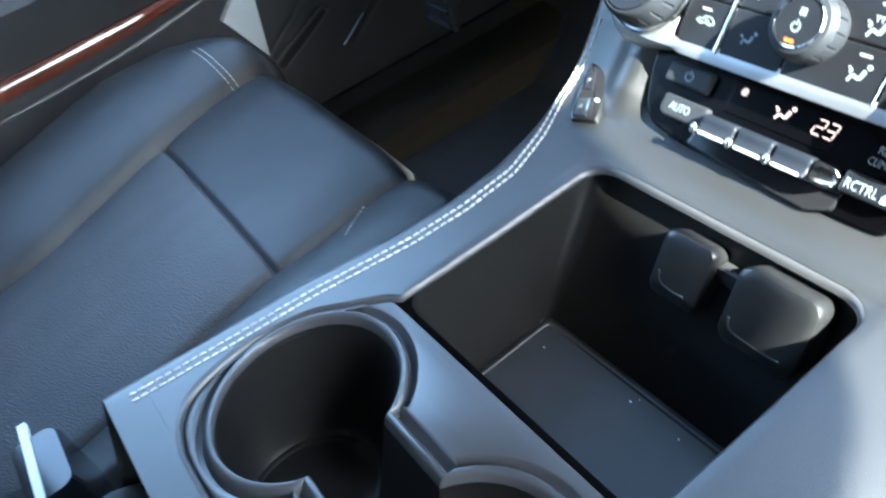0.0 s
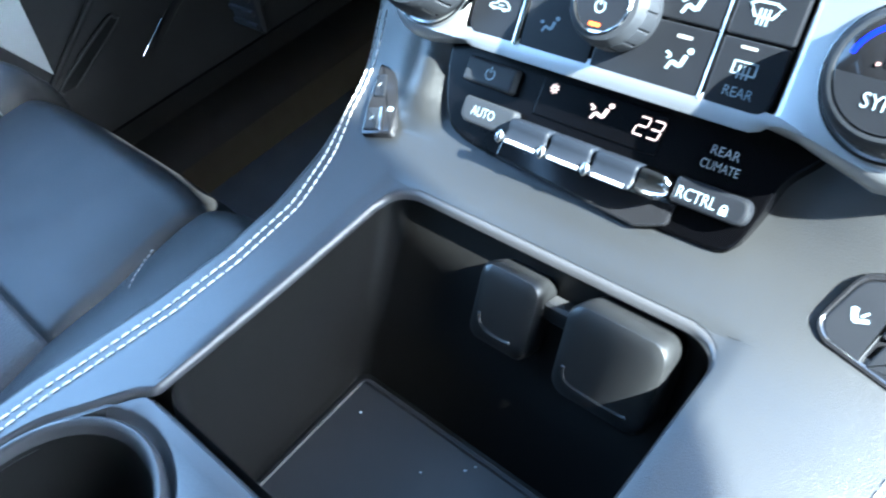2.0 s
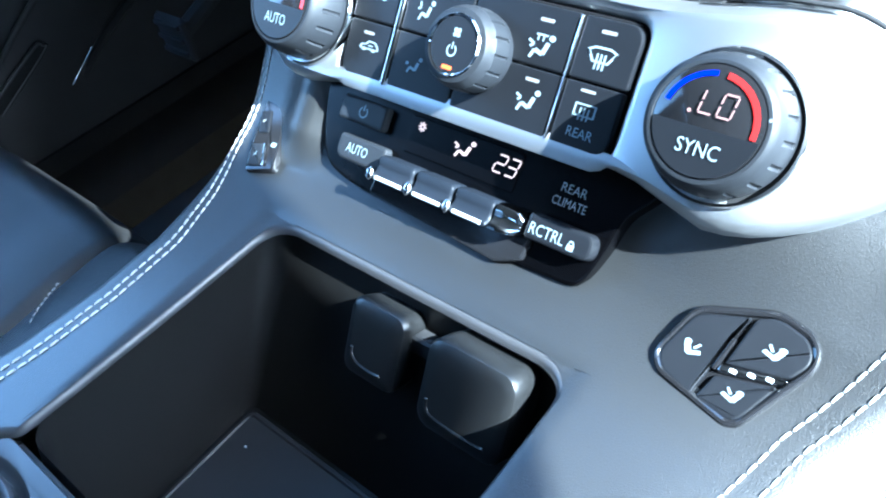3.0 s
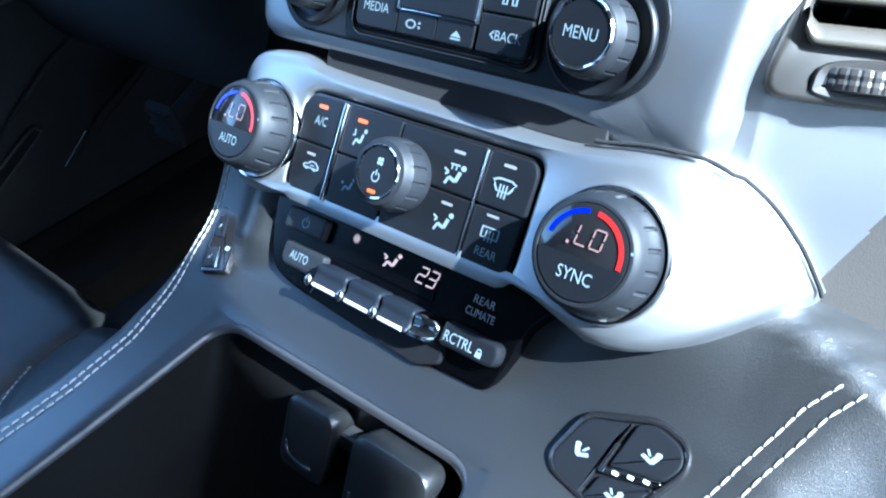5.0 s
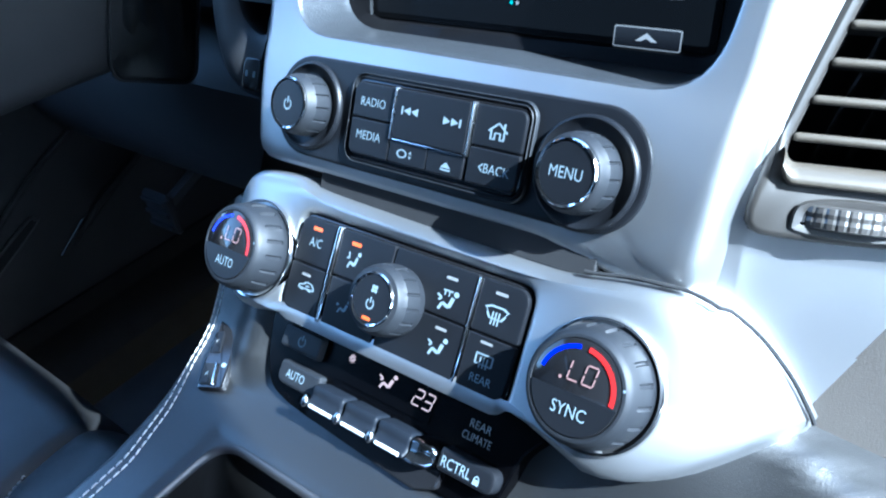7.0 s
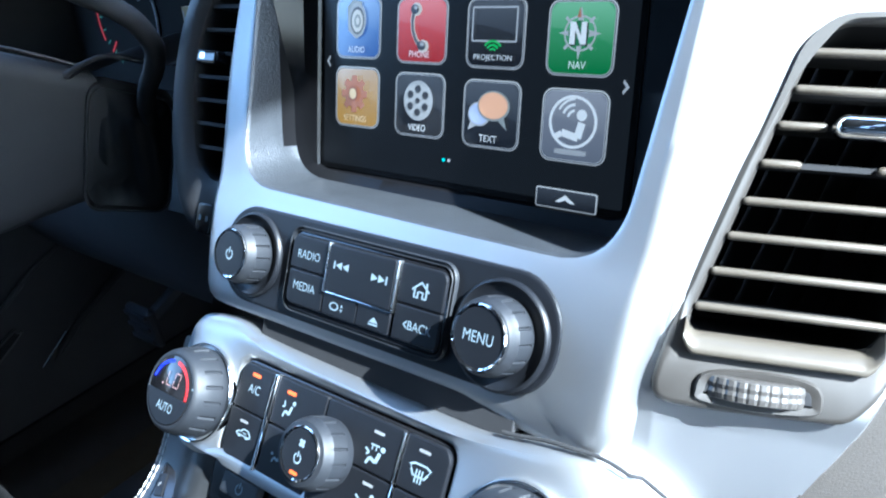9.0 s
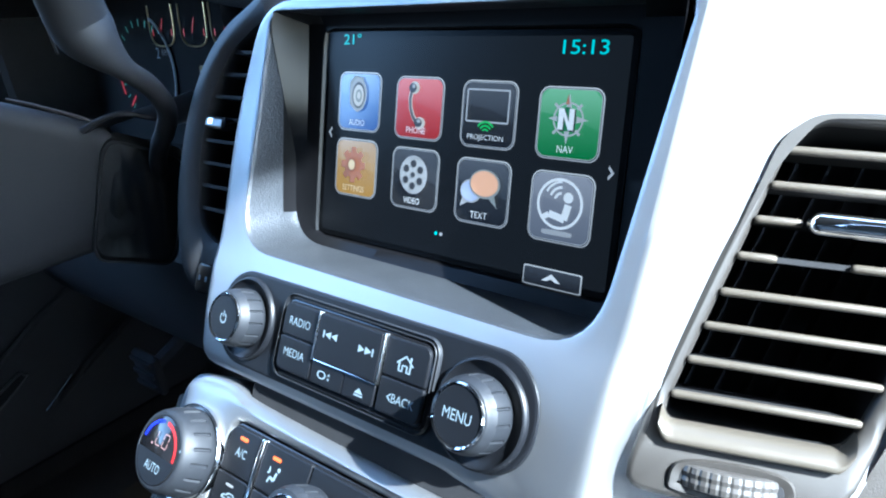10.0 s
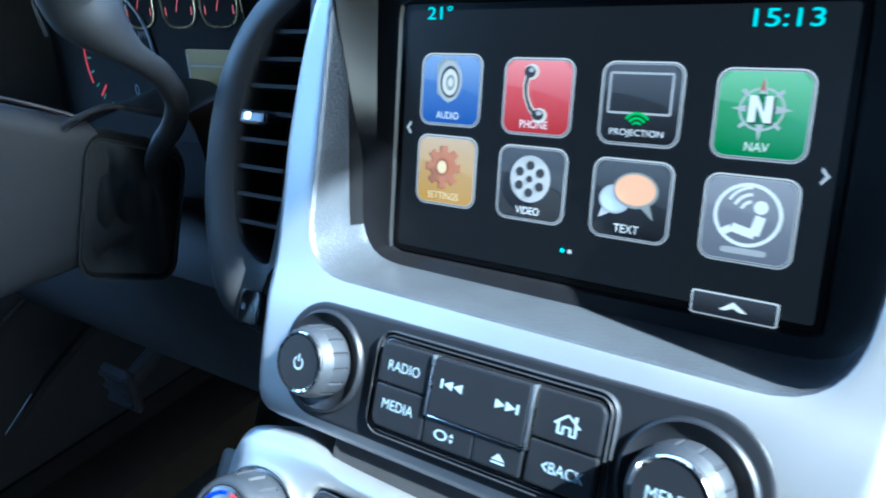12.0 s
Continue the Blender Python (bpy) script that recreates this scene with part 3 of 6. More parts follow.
s.loft([[c[0] for c in columns], [(c[0][0], c[0][1] + 0.002, c[0][2] - 0.0012) for c in columns], [(c[0][0], c[0][1] + 0.012, c[0][2] - 0.001) for c in columns]], False)
part("panel", s, SILVER, side_panel)

# black frame and glass of the display
display = thing("touch_screen", (0, 0, -0.07), None, "lit touch screen with eight app icons on black", "touch screen")
frame_hole = radial(rounded(0, -0.0175, 0.170, 0.101, 0.003), cx, cz, N)
s = Shape()
rise = [(x, -0.004 - 0.016 * max(0, min(1, (z + 0.03) / 0.06)) * (abs(x) > 0.09) , z) for x, z in inset(back_loop, -0.0006)]
s.loft([rise, [(x * 0.985, -0.0015, z) for x, z, in inset(back_loop, 0.004)], [(x, -0.0012, z) for x, z in inset(frame_hole, -0.001)], [(x, 0.0006, z) for x, z in frame_hole]])
part("screen_frame", s, FRAME_BLACK, display, "gloss black frame")
part("glass", pad(SCREEN, rounded(0, -0.0175, 0.1695, 0.1005, 0.002), -0.004, 0.0, 0.0003), GLASS_BLACK, display, "black glass")


# the lit area of the display: its black glows faintly, lens haze included
BACKLIGHT = GLASS_BLACK.copy()
BACKLIGHT.name = "faint_display_backlight"
BACKLIGHT.node_tree.nodes["Principled BSDF"].inputs["Emission Color"].default_value = (0.5, 0.6, 0.75, 1)
BACKLIGHT.node_tree.nodes["Principled BSDF"].inputs["Emission Strength"].default_value = 0.0008
part("lit_area", flat(SCREEN, [rounded(0, 0, 2, 2, 0.02, 2)], 0, -0.0175, 0.1640, 0.0950, 0.00015), BACKLIGHT, display, "dark lit picture area")


# icons: a rim, a coloured field, a gloss and a sign
def graded(name, low, high, strength):
    """A lit picture field that brightens towards its top."""
    m = bpy.data.materials.new(name)
    m.use_nodes = True
    nt = m.node_tree
    b = nt.nodes["Principled BSDF"]
    b.inputs["Base Color"].default_value, b.inputs["Roughness"].default_value = (0.01, 0.01, 0.01, 1), 0.15
    tc, sep, mix = nt.nodes.new("ShaderNodeTexCoord"), nt.nodes.new("ShaderNodeSeparateXYZ"), nt.nodes.new("ShaderNodeMix")
    mix.data_type = "RGBA"
    mix.inputs["A"].default_value, mix.inputs["B"].default_value = (*low, 1), (*high, 1)
    nt.links.new(tc.outputs["Generated"], sep.inputs[0])
    nt.links.new(sep.outputs["Z"], mix.inputs["Factor"])
    nt.links.new(mix.outputs["Result"], b.inputs["Emission Color"])
    b.inputs["Emission Strength"].default_value = strength * GLOW
    return m


RIM = graded("icon_rim", (0.30, 0.31, 0.33), (0.52, 0.54, 0.56), 0.75)
FIELDS = {"blue": graded("icon_blue", (0.015, 0.06, 0.25), (0.10, 0.19, 0.42), 0.8), "red": graded("icon_red", (0.30, 0.015, 0.02), (0.55, 0.10, 0.12), 0.8),
          "black": graded("icon_black", (0.004, 0.004, 0.006), (0.035, 0.04, 0.05), 0.8), "green": graded("icon_green", (0.01, 0.13, 0.03), (0.08, 0.30, 0.14), 0.8),
          "amber": graded("icon_amber", (0.38, 0.20, 0.03), (0.40, 0.27, 0.15), 0.8), "grey": graded("icon_grey", (0.10, 0.11, 0.14), (0.17, 0.18, 0.22), 0.8)}
SHEENS = {"blue": graded("sheen_blue", (0.06, 0.13, 0.34), (0.19, 0.28, 0.48), 0.8), "red": graded("sheen_red", (0.42, 0.06, 0.08), (0.62, 0.20, 0.22), 0.8),
          "black": graded("sheen_black", (0.025, 0.03, 0.04), (0.07, 0.08, 0.10), 0.8), "green": graded("sheen_green", (0.05, 0.22, 0.09), (0.17, 0.40, 0.24), 0.8),
          "amber": graded("sheen_amber", (0.42, 0.26, 0.10), (0.46, 0.34, 0.24), 0.8), "grey": graded("sheen_grey", (0.14, 0.15, 0.18), (0.22, 0.23, 0.27), 0.8)}
LIT = {"white": glowing("lit_white", (0.8, 0.82, 0.84), 0.55), "grey": glowing("lit_grey", (0.32, 0.33, 0.35), 0.8), "dark": glowing("lit_dark", (0.03, 0.03, 0.035), 0.6), "steel": glowing("lit_steel", (0.2, 0.22, 0.22), 0.8),
       "rust": glowing("lit_rust", (0.27, 0.11, 0.065), 0.8), "umber": glowing("lit_umber", (0.16, 0.05, 0.025), 0.8), "green": glowing("lit_green", (0.03, 0.36, 0.06), 0.8), "peach": glowing("lit_peach", (0.66, 0.36, 0.22), 0.8), "lilac": glowing("lit_lilac", (0.36, 0.42, 0.6), 0.8),
       "pine": glowing("lit_pine", (0.02, 0.12, 0.05), 0.8), "dim": glowing("lit_dim", (0.28, 0.29, 0.31), 0.8), "zinc": glowing("lit_zinc", (0.30, 0.31, 0.32), 0.8), "sand": glowing("lit_sand", (0.5, 0.4, 0.25), 0.7), "ivory": glowing("lit_ivory", (0.62, 0.6, 0.55), 0.6)}


def icon(x, z, colour, word, ink, signs):
    w, h = 0.0292, 0.0280
    rim = flat(SCREEN, [rounded(0, 0, 2, 2, 0.32, 6)], x, z, w, h, 0.0003)
    ob = part("app_icon", rim, RIM, display, colour + " app icon with a bright rim")
    part("rim_gap", flat(SCREEN, [rounded(0, 0, 1.93, 1.93, 0.29, 6)], x, z, w, h, 0.00036), LIT["dark"], ob, "dark line inside the rim")
    part("inner_rim", flat(SCREEN, [rounded(0, 0, 1.89, 1.89, 0.28, 6)], x, z, w, h, 0.00042), LIT["grey"], ob, "thin inner rim")
    part("field", flat(SCREEN, [rounded(0, 0, 1.85, 1.85, 0.26, 6)], x, z, w, h, 0.00048), FIELDS[colour], ob)
    curve = [(0.92, -0.15), (0.92, 0.7), (0.7, 0.92), (-0.7, 0.92), (-0.92, 0.7), (-0.92, 0.28)] + [(-0.92 + 1.84 * i / 10, 0.28 - 0.43 * (i / 10) ** 0.6 * 0.2 - 0.34 * (i / 10) ** 2.2) for i in range(1, 10)]
    part("sheen", flat(SCREEN, [curve], x, z, w, h, 0.0006), SHEENS[colour], ob)
    for polys, col in signs:
        lift = 0.0008 + 0.00012 * len(ob.children)
        for piece in clusters(polys):
            lift += 0.00002
            part("sign", flat(SCREEN, piece, x, z, w, h, lift), LIT[col], ob)
    if word[0]:
        letters(word[0], SCREEN, x, z - 0.0098, word[1], 0.0028, LIT[ink], ob, 0.0016)
    else:
        part("word_bar", flat(SCREEN, [rounded(0, 0, 2, 2, 0.4, 3)], x, z - 0.0098, word[1], 0.0020, 0.0016), LIT[ink], ob)


gear = [disc(0.02, 0.12, 0.42, 0.46)] + [bar(0.02 + 0.3 * math.cos(radians(q)), 0.12 + 0.3 * math.sin(radians(q)), 0.02 + 0.56 * math.cos(radians(q)), 0.12 + 0.6 * math.sin(radians(q)), 0.22) for q in range(0, 360, 45)]
spikes = [[(0.62 * math.cos(radians(q)), 0.12 + 0.7 * math.sin(radians(q))), (0.22 * math.cos(radians(q + 30)), 0.12 + 0.22 * math.sin(radians(q + 30))), (0.22 * math.cos(radians(q - 30)), 0.12 + 0.22 * math.sin(radians(q - 30)))] for q in range(0, 360, 90)]
R1, R2 = -0.0018, -0.0340
icon(-0.0590, R1 + 0.0015, "blue", ("AUDIO", 0.0108), "white", [([[(-0.44, 0.66), (-0.2, 0.88), (0.2, 0.82), (0.26, -0.2), (-0.02, -0.36), (-0.4, -0.1)]], "steel"), ([disc(0.0, 0.24, 0.40, 0.56)], "zinc"), ([disc(0.02, 0.22, 0.31, 0.44)], "dark"), ([disc(0.03, 0.21, 0.25, 0.36)], "ivory"), ([disc(0.05, 0.2, 0.15, 0.22)], "steel"), ([disc(0.06, 0.21, 0.08, 0.12)], "ivory")])
handset = [bar(-0.24, 0.62, -0.31, 0.3, 0.16), bar(-0.31, 0.33, -0.27, -0.02, 0.15), bar(-0.28, 0.02, -0.12, -0.32, 0.15), bar(-0.14, -0.28, 0.08, -0.5, 0.16)]
icon(-0.0200, R1 + 0.0005, "red", ("PHONE", 0.0115), "white", [([disc(-0.17, 0.64, 0.21, 0.20, 18), disc(0.13, -0.46, 0.22, 0.19, 18)], "ivory"), (handset, "ivory"), ([[(0.86 * px - 0.02, 0.94 * py) for px, py in q] for q in [bar(-0.24, 0.62, -0.31, 0.3, 0.10), bar(-0.31, 0.33, -0.27, -0.02, 0.09), bar(-0.28, 0.02, -0.12, -0.32, 0.09), bar(-0.14, -0.28, 0.08, -0.5, 0.10)]], "dark"), ([disc(-0.17, 0.63, 0.16, 0.15, 18), disc(0.13, -0.45, 0.17, 0.14, 18)], "dark"), ([disc(-0.12, 0.68, 0.07, 0.06, 14), disc(0.17, -0.40, 0.08, 0.06, 14)], "grey")])
icon(0.0195, R1, "black", ("PROJECTION", 0.0190), "white", [([bar(-0.75, 0.72, 0.75, 0.72, 0.05), bar(-0.75, -0.22, 0.75, -0.22, 0.05), bar(-0.75, -0.22, -0.75, 0.72, 0.05), bar(0.75, -0.22, 0.75, 0.72, 0.05)], "grey"),
                                                          (ring(0, -0.55, 0.09, 0.14, 35, 145, 6) + ring(0, -0.55, 0.19, 0.25, 35, 145, 8) + ring(0, -0.55, 0.30, 0.36, 35, 145, 8), "green")])
icon(0.0588, R1 - 0.0012, "green", ("NAV", 0.0072), "white", [(ring(0, 0.12, 0.42, 0.47, 0, 360, 28), "grey"), (spikes, "grey"), ([bar(0.4 * math.cos(radians(q)), 0.12 + 0.4 * math.sin(radians(q)), 0.58 * math.cos(radians(q)), 0.12 + 0.58 * math.sin(radians(q)), 0.08) for q in (45, 135, 225, 315)], "grey"), ([disc(0, 0.12, 0.30, 0.33, 28)], "pine"), ([[(0.0, 0.80), (0.06, 0.52), (-0.06, 0.52)]], "rust"),
                                                           ([[(1.25 * px + 0.03, 0.12 + 1.25 * (py - 0.12) - 0.03) for px, py in [(-0.2, -0.12), (-0.07, -0.12), (-0.07, 0.18), (0.07, -0.12), (0.2, -0.12), (0.2, 0.36), (0.07, 0.36), (0.07, 0.06), (-0.07, 0.36), (-0.2, 0.36)]]], "dark"),
                                                           ([[(1.2 * px, 0.12 + 1.2 * (py - 0.12)) for px, py in [(-0.2, -0.12), (-0.07, -0.12), (-0.07, 0.18), (0.07, -0.12), (0.2, -0.12), (0.2, 0.36), (0.07, 0.36), (0.07, 0.06), (-0.07, 0.36), (-0.2, 0.36)]]], "white")])
icon(-0.0590, R2 + 0.0020, "amber", ("SETTINGS", 0.0150), "sand", [([[(px - 0.10, py - 0.03) for px, py in q] for q in gear], "umber"), (gear, "rust"), ([disc(0.02, 0.12, 0.22, 0.25)], "umber"), ([disc(0.02, 0.12, 0.16, 0.18)], "sand")])
icon(-0.0198, R2 + 0.0010, "black", ("VIDEO", 0.0100), "white", [([disc(0, 0.14, 0.58, 0.62, 32)], "grey"), ([disc(0, 0.14, 0.53, 0.57, 32)], "zinc"), ([disc(0.34 * math.cos(radians(q)), 0.14 + 0.36 * math.sin(radians(q)), 0.12) for q in range(30, 390, 60)] + [disc(0, 0.14, 0.09)], "dark")])
icon(0.0195, R2 - 0.0002, "black", ("TEXT", 0.0090), "white", [([disc(-0.36, 0.0, 0.40, 0.36, 28), [(-0.66, -0.2), (-0.4, -0.32), (-0.74, -0.5)]], "grey"), ([disc(-0.36, 0.0, 0.35, 0.31, 28)], "lilac"),
                                                            ([disc(0.14, 0.26, 0.56, 0.44, 32), [(0.28, -0.12), (0.5, 0.0), (0.64, -0.42)]], "steel"), ([disc(0.14, 0.27, 0.50, 0.38, 32)], "peach")])
icon(0.0588, R2 - 0.0016, "grey", ("", 0.0140), "dim", [(ring(0, 0.12, 0.64, 0.72, 0, 360, 36), "white"), ([disc(0.26, 0.32, 0.15), bar(0.28, 0.12, 0.18, -0.3, 0.22), bar(0.2, -0.3, -0.3, -0.18, 0.2), bar(-0.3, -0.2, -0.5, -0.32, 0.16)], "white"),
                                                           (ring(0.1, 0.2, 0.2, 0.27, 100, 165, 5) + ring(0.1, 0.2, 0.36, 0.43, 95, 160, 6) + ring(0.1, 0.2, 0.52, 0.58, 95, 155, 6), "white")])
letters("21°", SCREEN, -0.0662, 0.0290, 0.0120, 0.0050, CYAN, display, 0.0004, "temperature_reading", "", 0.004)
letters("15:13", SCREEN, 0.0628, 0.0258, 0.0200, 0.0054, CYAN, display, 0.0004, "clock_reading", "", 0.004)
part("page_arrow", flat(SCREEN, [[(0.7, 1), (-0.5, 0), (0.7, -1), (0.9, -0.6), (0.2, 0), (0.9, 0.6)]], -0.0792, -0.0160, 0.0038, 0.0055, 0.0004), LIT["grey"], display)
part("page_arrow", flat(SCREEN, [[(-0.7, 1), (0.5, 0), (-0.7, -1), (-0.9, -0.6), (-0.2, 0), (-0.9, 0.6)]], 0.0795, -0.0198, 0.0038, 0.0055, 0.0004), LIT["grey"], display)
key = part("page_key", flat(SCREEN, [rounded(0, 0, 2, 2, 0.12, 3)], 0.0580, -0.0642, 0.0276, 0.0080, 0.0003), RIM, display)
part("field", flat(SCREEN, [rounded(0, 0, 1.92, 1.75, 0.1, 3)], 0.0580, -0.0642, 0.0276, 0.0080, 0.0005), FIELDS["black"], key)
part("sign", flat(SCREEN, [[(-1, -0.9), (0, 0.9), (1, -0.9), (0.5, -0.9), (0, -0.3), (-0.5, -0.9)]], 0.0580, -0.0638, 0.0090, 0.0034, 0.0008), LIT["white"], key)
part("page_dots", flat(SCREEN, [disc(-0.6, 0, 0.35, 1)], -0.0030, -0.0555, 0.0050, 0.0016, 0.0004), CYAN, display)
part("page_dots", flat(SCREEN, [disc(0.6, 0, 0.35, 1)], -0.0030, -0.0555, 0.0050, 0.0016, 0.0004), LIT["grey"], display)

# ---- radio control panel ----
radio = thing("radio_panel", (-0.003, -0.05, -0.125), None, "black radio control panel with two grooved knobs", "control panel")
plate_loop = rounded(-0.0060, -0.1055, 0.187, 0.0440, 0.0205, 10)
part("plate", pad(RADIO, plate_loop, -0.006, 0.0032, 0.0012), BUTTON, radio, "black oval plate")
field = rounded(-0.0045, -0.1055, 0.0885, 0.0325, 0.0042, 6)
for d in (-0.0004, -0.0019):
    part("key_field_rim", Shape().loft([[RADIO.on(x, z, h) for x, z in inset(field, q)] for q, h in ((d - 0.0005, 0.0022), (d - 0.0004, 0.0047), (d - 0.0001, 0.0051), (d + 0.0002, 0.0047), (d + 0.0003, 0.0022))]), SOFT_KNOB, radio, "thin raised line round the keys", 60)
part("key_surround", pad(RADIO, field, 0.002, 0.0046, 0.0008), GLOSS, radio)
H = 0.0062


def key(name, x0, x1, z0, z1, r, pl=RADIO, h=H, mat=BUTTON, parent=None, low=0.003, label="", dish=0.0):
    return part(name, pad(pl, rounded((x0 + x1) / 2, (z0 + z1) / 2, x1 - x0, z1 - z0, r, 4), low, h, 0.0006, dish), mat, radio if parent is None else parent, label)


k = key("radio_key", -0.0478, -0.0250, -0.1050, -0.0908, (0.001, 0.001, 0.0035, 0.001))
letters("RADIO", RADIO, -0.0365, -0.0983, 0.0138, 0.0036, WHITE_MARK, k, H + 0.0002)
k = key("media_key", -0.0478, -0.0250, -0.1202, -0.1055, (0.001, 0.001, 0.001, 0.0035))
letters("MEDIA", RADIO, -0.0366, -0.1118, 0.0138, 0.0036, WHITE_MARK, k, H + 0.0002)
k = key("seek_key", -0.0235, 0.0140, -0.1105, -0.0908, 0.001, h=H + 0.0012)
part("sign", flat(RADIO, PREVIOUS, -0.0152, -0.0988, 0.0092, 0.0040, H + 0.0014), WHITE_MARK, k)
part("sign", flat(RADIO, NEXT, 0.0066, -0.0995, 0.0092, 0.0040, H + 0.0014), WHITE_MARK, k)
k = key("display_key", -0.0245, -0.0042, -0.1202, -0.1112, 0.001)
part("sign", flat(RADIO, ring(-0.3, 0, 0.45, 0.65, 0, 360, 16) + [[(0.55, 0.15), (0.95, 0.15), (0.75, 0.6)], [(0.55, -0.15), (0.95, -0.15), (0.75, -0.6)]], -0.0157, -0.1157, 0.0085, 0.0055, H + 0.0002), WHITE_MARK, k)
k = key("eject_key", -0.0040, 0.0142, -0.1202, -0.1112, 0.001)
part("sign", flat(RADIO, EJECT, 0.0061, -0.1164, 0.0056, 0.0038, H + 0.0002), WHITE_MARK, k)
k = key("home_key", 0.0158, 0.0388, -0.1060, -0.0908, (0.001, 0.0035, 0.001, 0.001))
part("sign", flat(RADIO, HOUSE, 0.0274, -0.0995, 0.0086, 0.0066, H + 0.0002), WHITE_MARK, k)
k = key("back_key", 0.0158, 0.0388, -0.1202, -0.1065, (0.0035, 0.001, 0.001, 0.001))
letters("BACK", RADIO, 0.0297, -0.1135, 0.0118, 0.0036, WHITE_MARK, k, H + 0.0002)
part("sign", flat(RADIO, [[(0.8, 1), (-0.8, 0), (0.8, -1), (0.8, -0.5), (-0.1, 0), (0.8, 0.5)]], 0.0222, -0.1135, 0.0026, 0.0036, H + 0.0002), WHITE_MARK, k)
for x in (-0.0243, 0.0149):
    part("chrome_bar", pad(RADIO, rounded(x, -0.1007, 0.0009, 0.0205, 0.0003, 2), 0.003, H + 0.0010, 0.0003), SATIN_CHROME, radio, "slim chrome bar")
part("chrome_bar", pad(RADIO, rounded(-0.0047, -0.1109, 0.039, 0.0006, 0.0002, 2), 0.003, H + 0.0004, 0.0002), CHROME, radio)


def dial(parent, pl, x, z, face, body, length, label, collar, grooves=15):
    """A grooved knob with a chrome edge and a flat face in a ring-shaped hollow; returns the knob and the height of its face."""
    if collar:
        part("knob_collar", turned(pl, x, z, [(collar * 1.04, 0.002, 0), (collar * 1.035, 0.0036, 0), (collar, 0.0052, 0), (collar * 0.965, 0.0054, 0), (collar * 0.93, 0.0046, 0), (body * 1.12, 0.0036, 0), (body * 1.02, 0.0034, 0), (body * 0.9, 0.0034, 0)], 96, cap=False), BUTTON, parent, "raised ring round the knob", 60)
    ob = part("knob", turned(pl, x, z, [(body * 0.95, 0.001, 0), (body * 0.99, 0.0040, 0), (body, 0.0052, 0), (body, 0.0054, 1), (body * 0.985, length * 0.62, 1), (body * 0.965, length * 0.74, 1), (body * 0.96, length * 0.745, 0), (body * 0.91, length * 0.88, 0), (body * 0.85, length * 0.97, 0), (face * 1.05, length, 0), (face * 0.98, length - 0.0004, 0)],
                            210, grooves, 0.0008, True, 0.10), SOFT_KNOB, parent, label, 28)
    part("chrome_edge", turned(pl, x, z, [(face * 1.09, length - 0.0010, 0), (face * 1.09, length + 0.0002, 0), (face * 1.05, length + 0.0007, 0), (face * 0.985, length + 0.0002, 0), (face * 0.985, length - 0.001, 0)], 72, cap=False), CHROME, ob, "chrome ring")
    part("face", turned(pl, x, z, [(face * 0.99, length - 0.001, 0), (face * 0.99, length - 0.0001, 0), (face * 0.96, length + 0.0002, 0)], 72), BUTTON, ob, "black face")
    return ob, length + 0.0003


k, top_h = dial(radio, RADIO, -0.0768, -0.1052, 0.0103, 0.0138, 0.0168, "grooved volume knob with chrome ring", 0.0190)
part("sign", flat(RADIO, POWER, -0.0768, -0.1052, 0.0058, 0.0060, top_h), WHITE_MARK, k)
k, top_h = dial(radio, RADIO, 0.0640, -0.1075, 0.0107, 0.0144, 0.0168, "grooved menu knob with chrome ring", 0.0198)
letters("MENU", RADIO, 0.0640, -0.1075, 0.0126, 0.0040, WHITE_MARK, k, top_h)

# dark disc slot under the radio panel
part("slot", pad(Plane(-0.0485, -0.135, 0.2), rounded(0.002, -0.1375, 0.142, 0.012, 0.004), -0.01, 0.0, 0.0005), RECESS, stack, "dark disc slot")

# ---- climate control pod ----
climate = thing("climate_panel", (0, -0.06, -0.2), None, "silver climate control pod with three grooved knobs", "control panel")
pod = smooth([(-0.1290, -0.172), (-0.1255, -0.1515), (-0.1130, -0.1405), (-0.0950, -0.1370), (-0.0800, -0.1365), (-0.0640, -0.1392), (-0.0240, -0.1405), (0.0300, -0.1415), (0.0585, -0.1418), (0.0750, -0.1400), (0.0920, -0.1375), (0.1114, -0.1385),
              (0.1266, -0.1475), (0.1388, -0.1610), (0.1465, -0.1732), (0.1489, -0.1779), (0.1472, -0.1798), (0.1356, -0.1868), (0.1200, -0.1957), (0.1022, -0.2015), (0.0830, -0.2030), (0.0700, -0.1985), (0.0580, -0.1952), (0.0267, -0.1945), (-0.0353, -0.1945), (-0.0650, -0.1950), (-0.0800, -0.1985), (-0.0968, -0.2010), (-0.1120, -0.1965), (-0.1240, -0.1870)], 5)
pod_loop = radial(pod, 0.0, -0.171, 200)
panel2d = rounded(-0.0085, -0.1725, 0.1265, 0.0440, 0.0058, 8)
panel_in = radial(panel2d, 0.0, -0.171, 200)


def pod_point(x, z, h):
    p = CLIMATE.on(x, z, h)
    if x > 0.095:
        p.y += 0.033 * ((x - 0.095) / 0.052) ** 1.7
    if x < -0.105:
        p.y += 0.012 * ((-0.105 - x) / 0.024) ** 2
    return p


loops = [[pod_point(x, z, -0.030) for x, z in pod_loop], [pod_point(x, z, -0.006) for x, z in pod_loop], [pod_point(x, z, -0.0030) for x, z in inset(pod_loop, 0.0006)],
         [pod_point(x, z, -0.0008) for x, z in inset(pod_loop, 0.0022)], [pod_point(x, z, 0.0006) for x, z in inset(pod_loop, 0.0045)]]
mid_a, mid_b = inset(pod_loop, 0.0045), inset(panel_in, -0.0030)
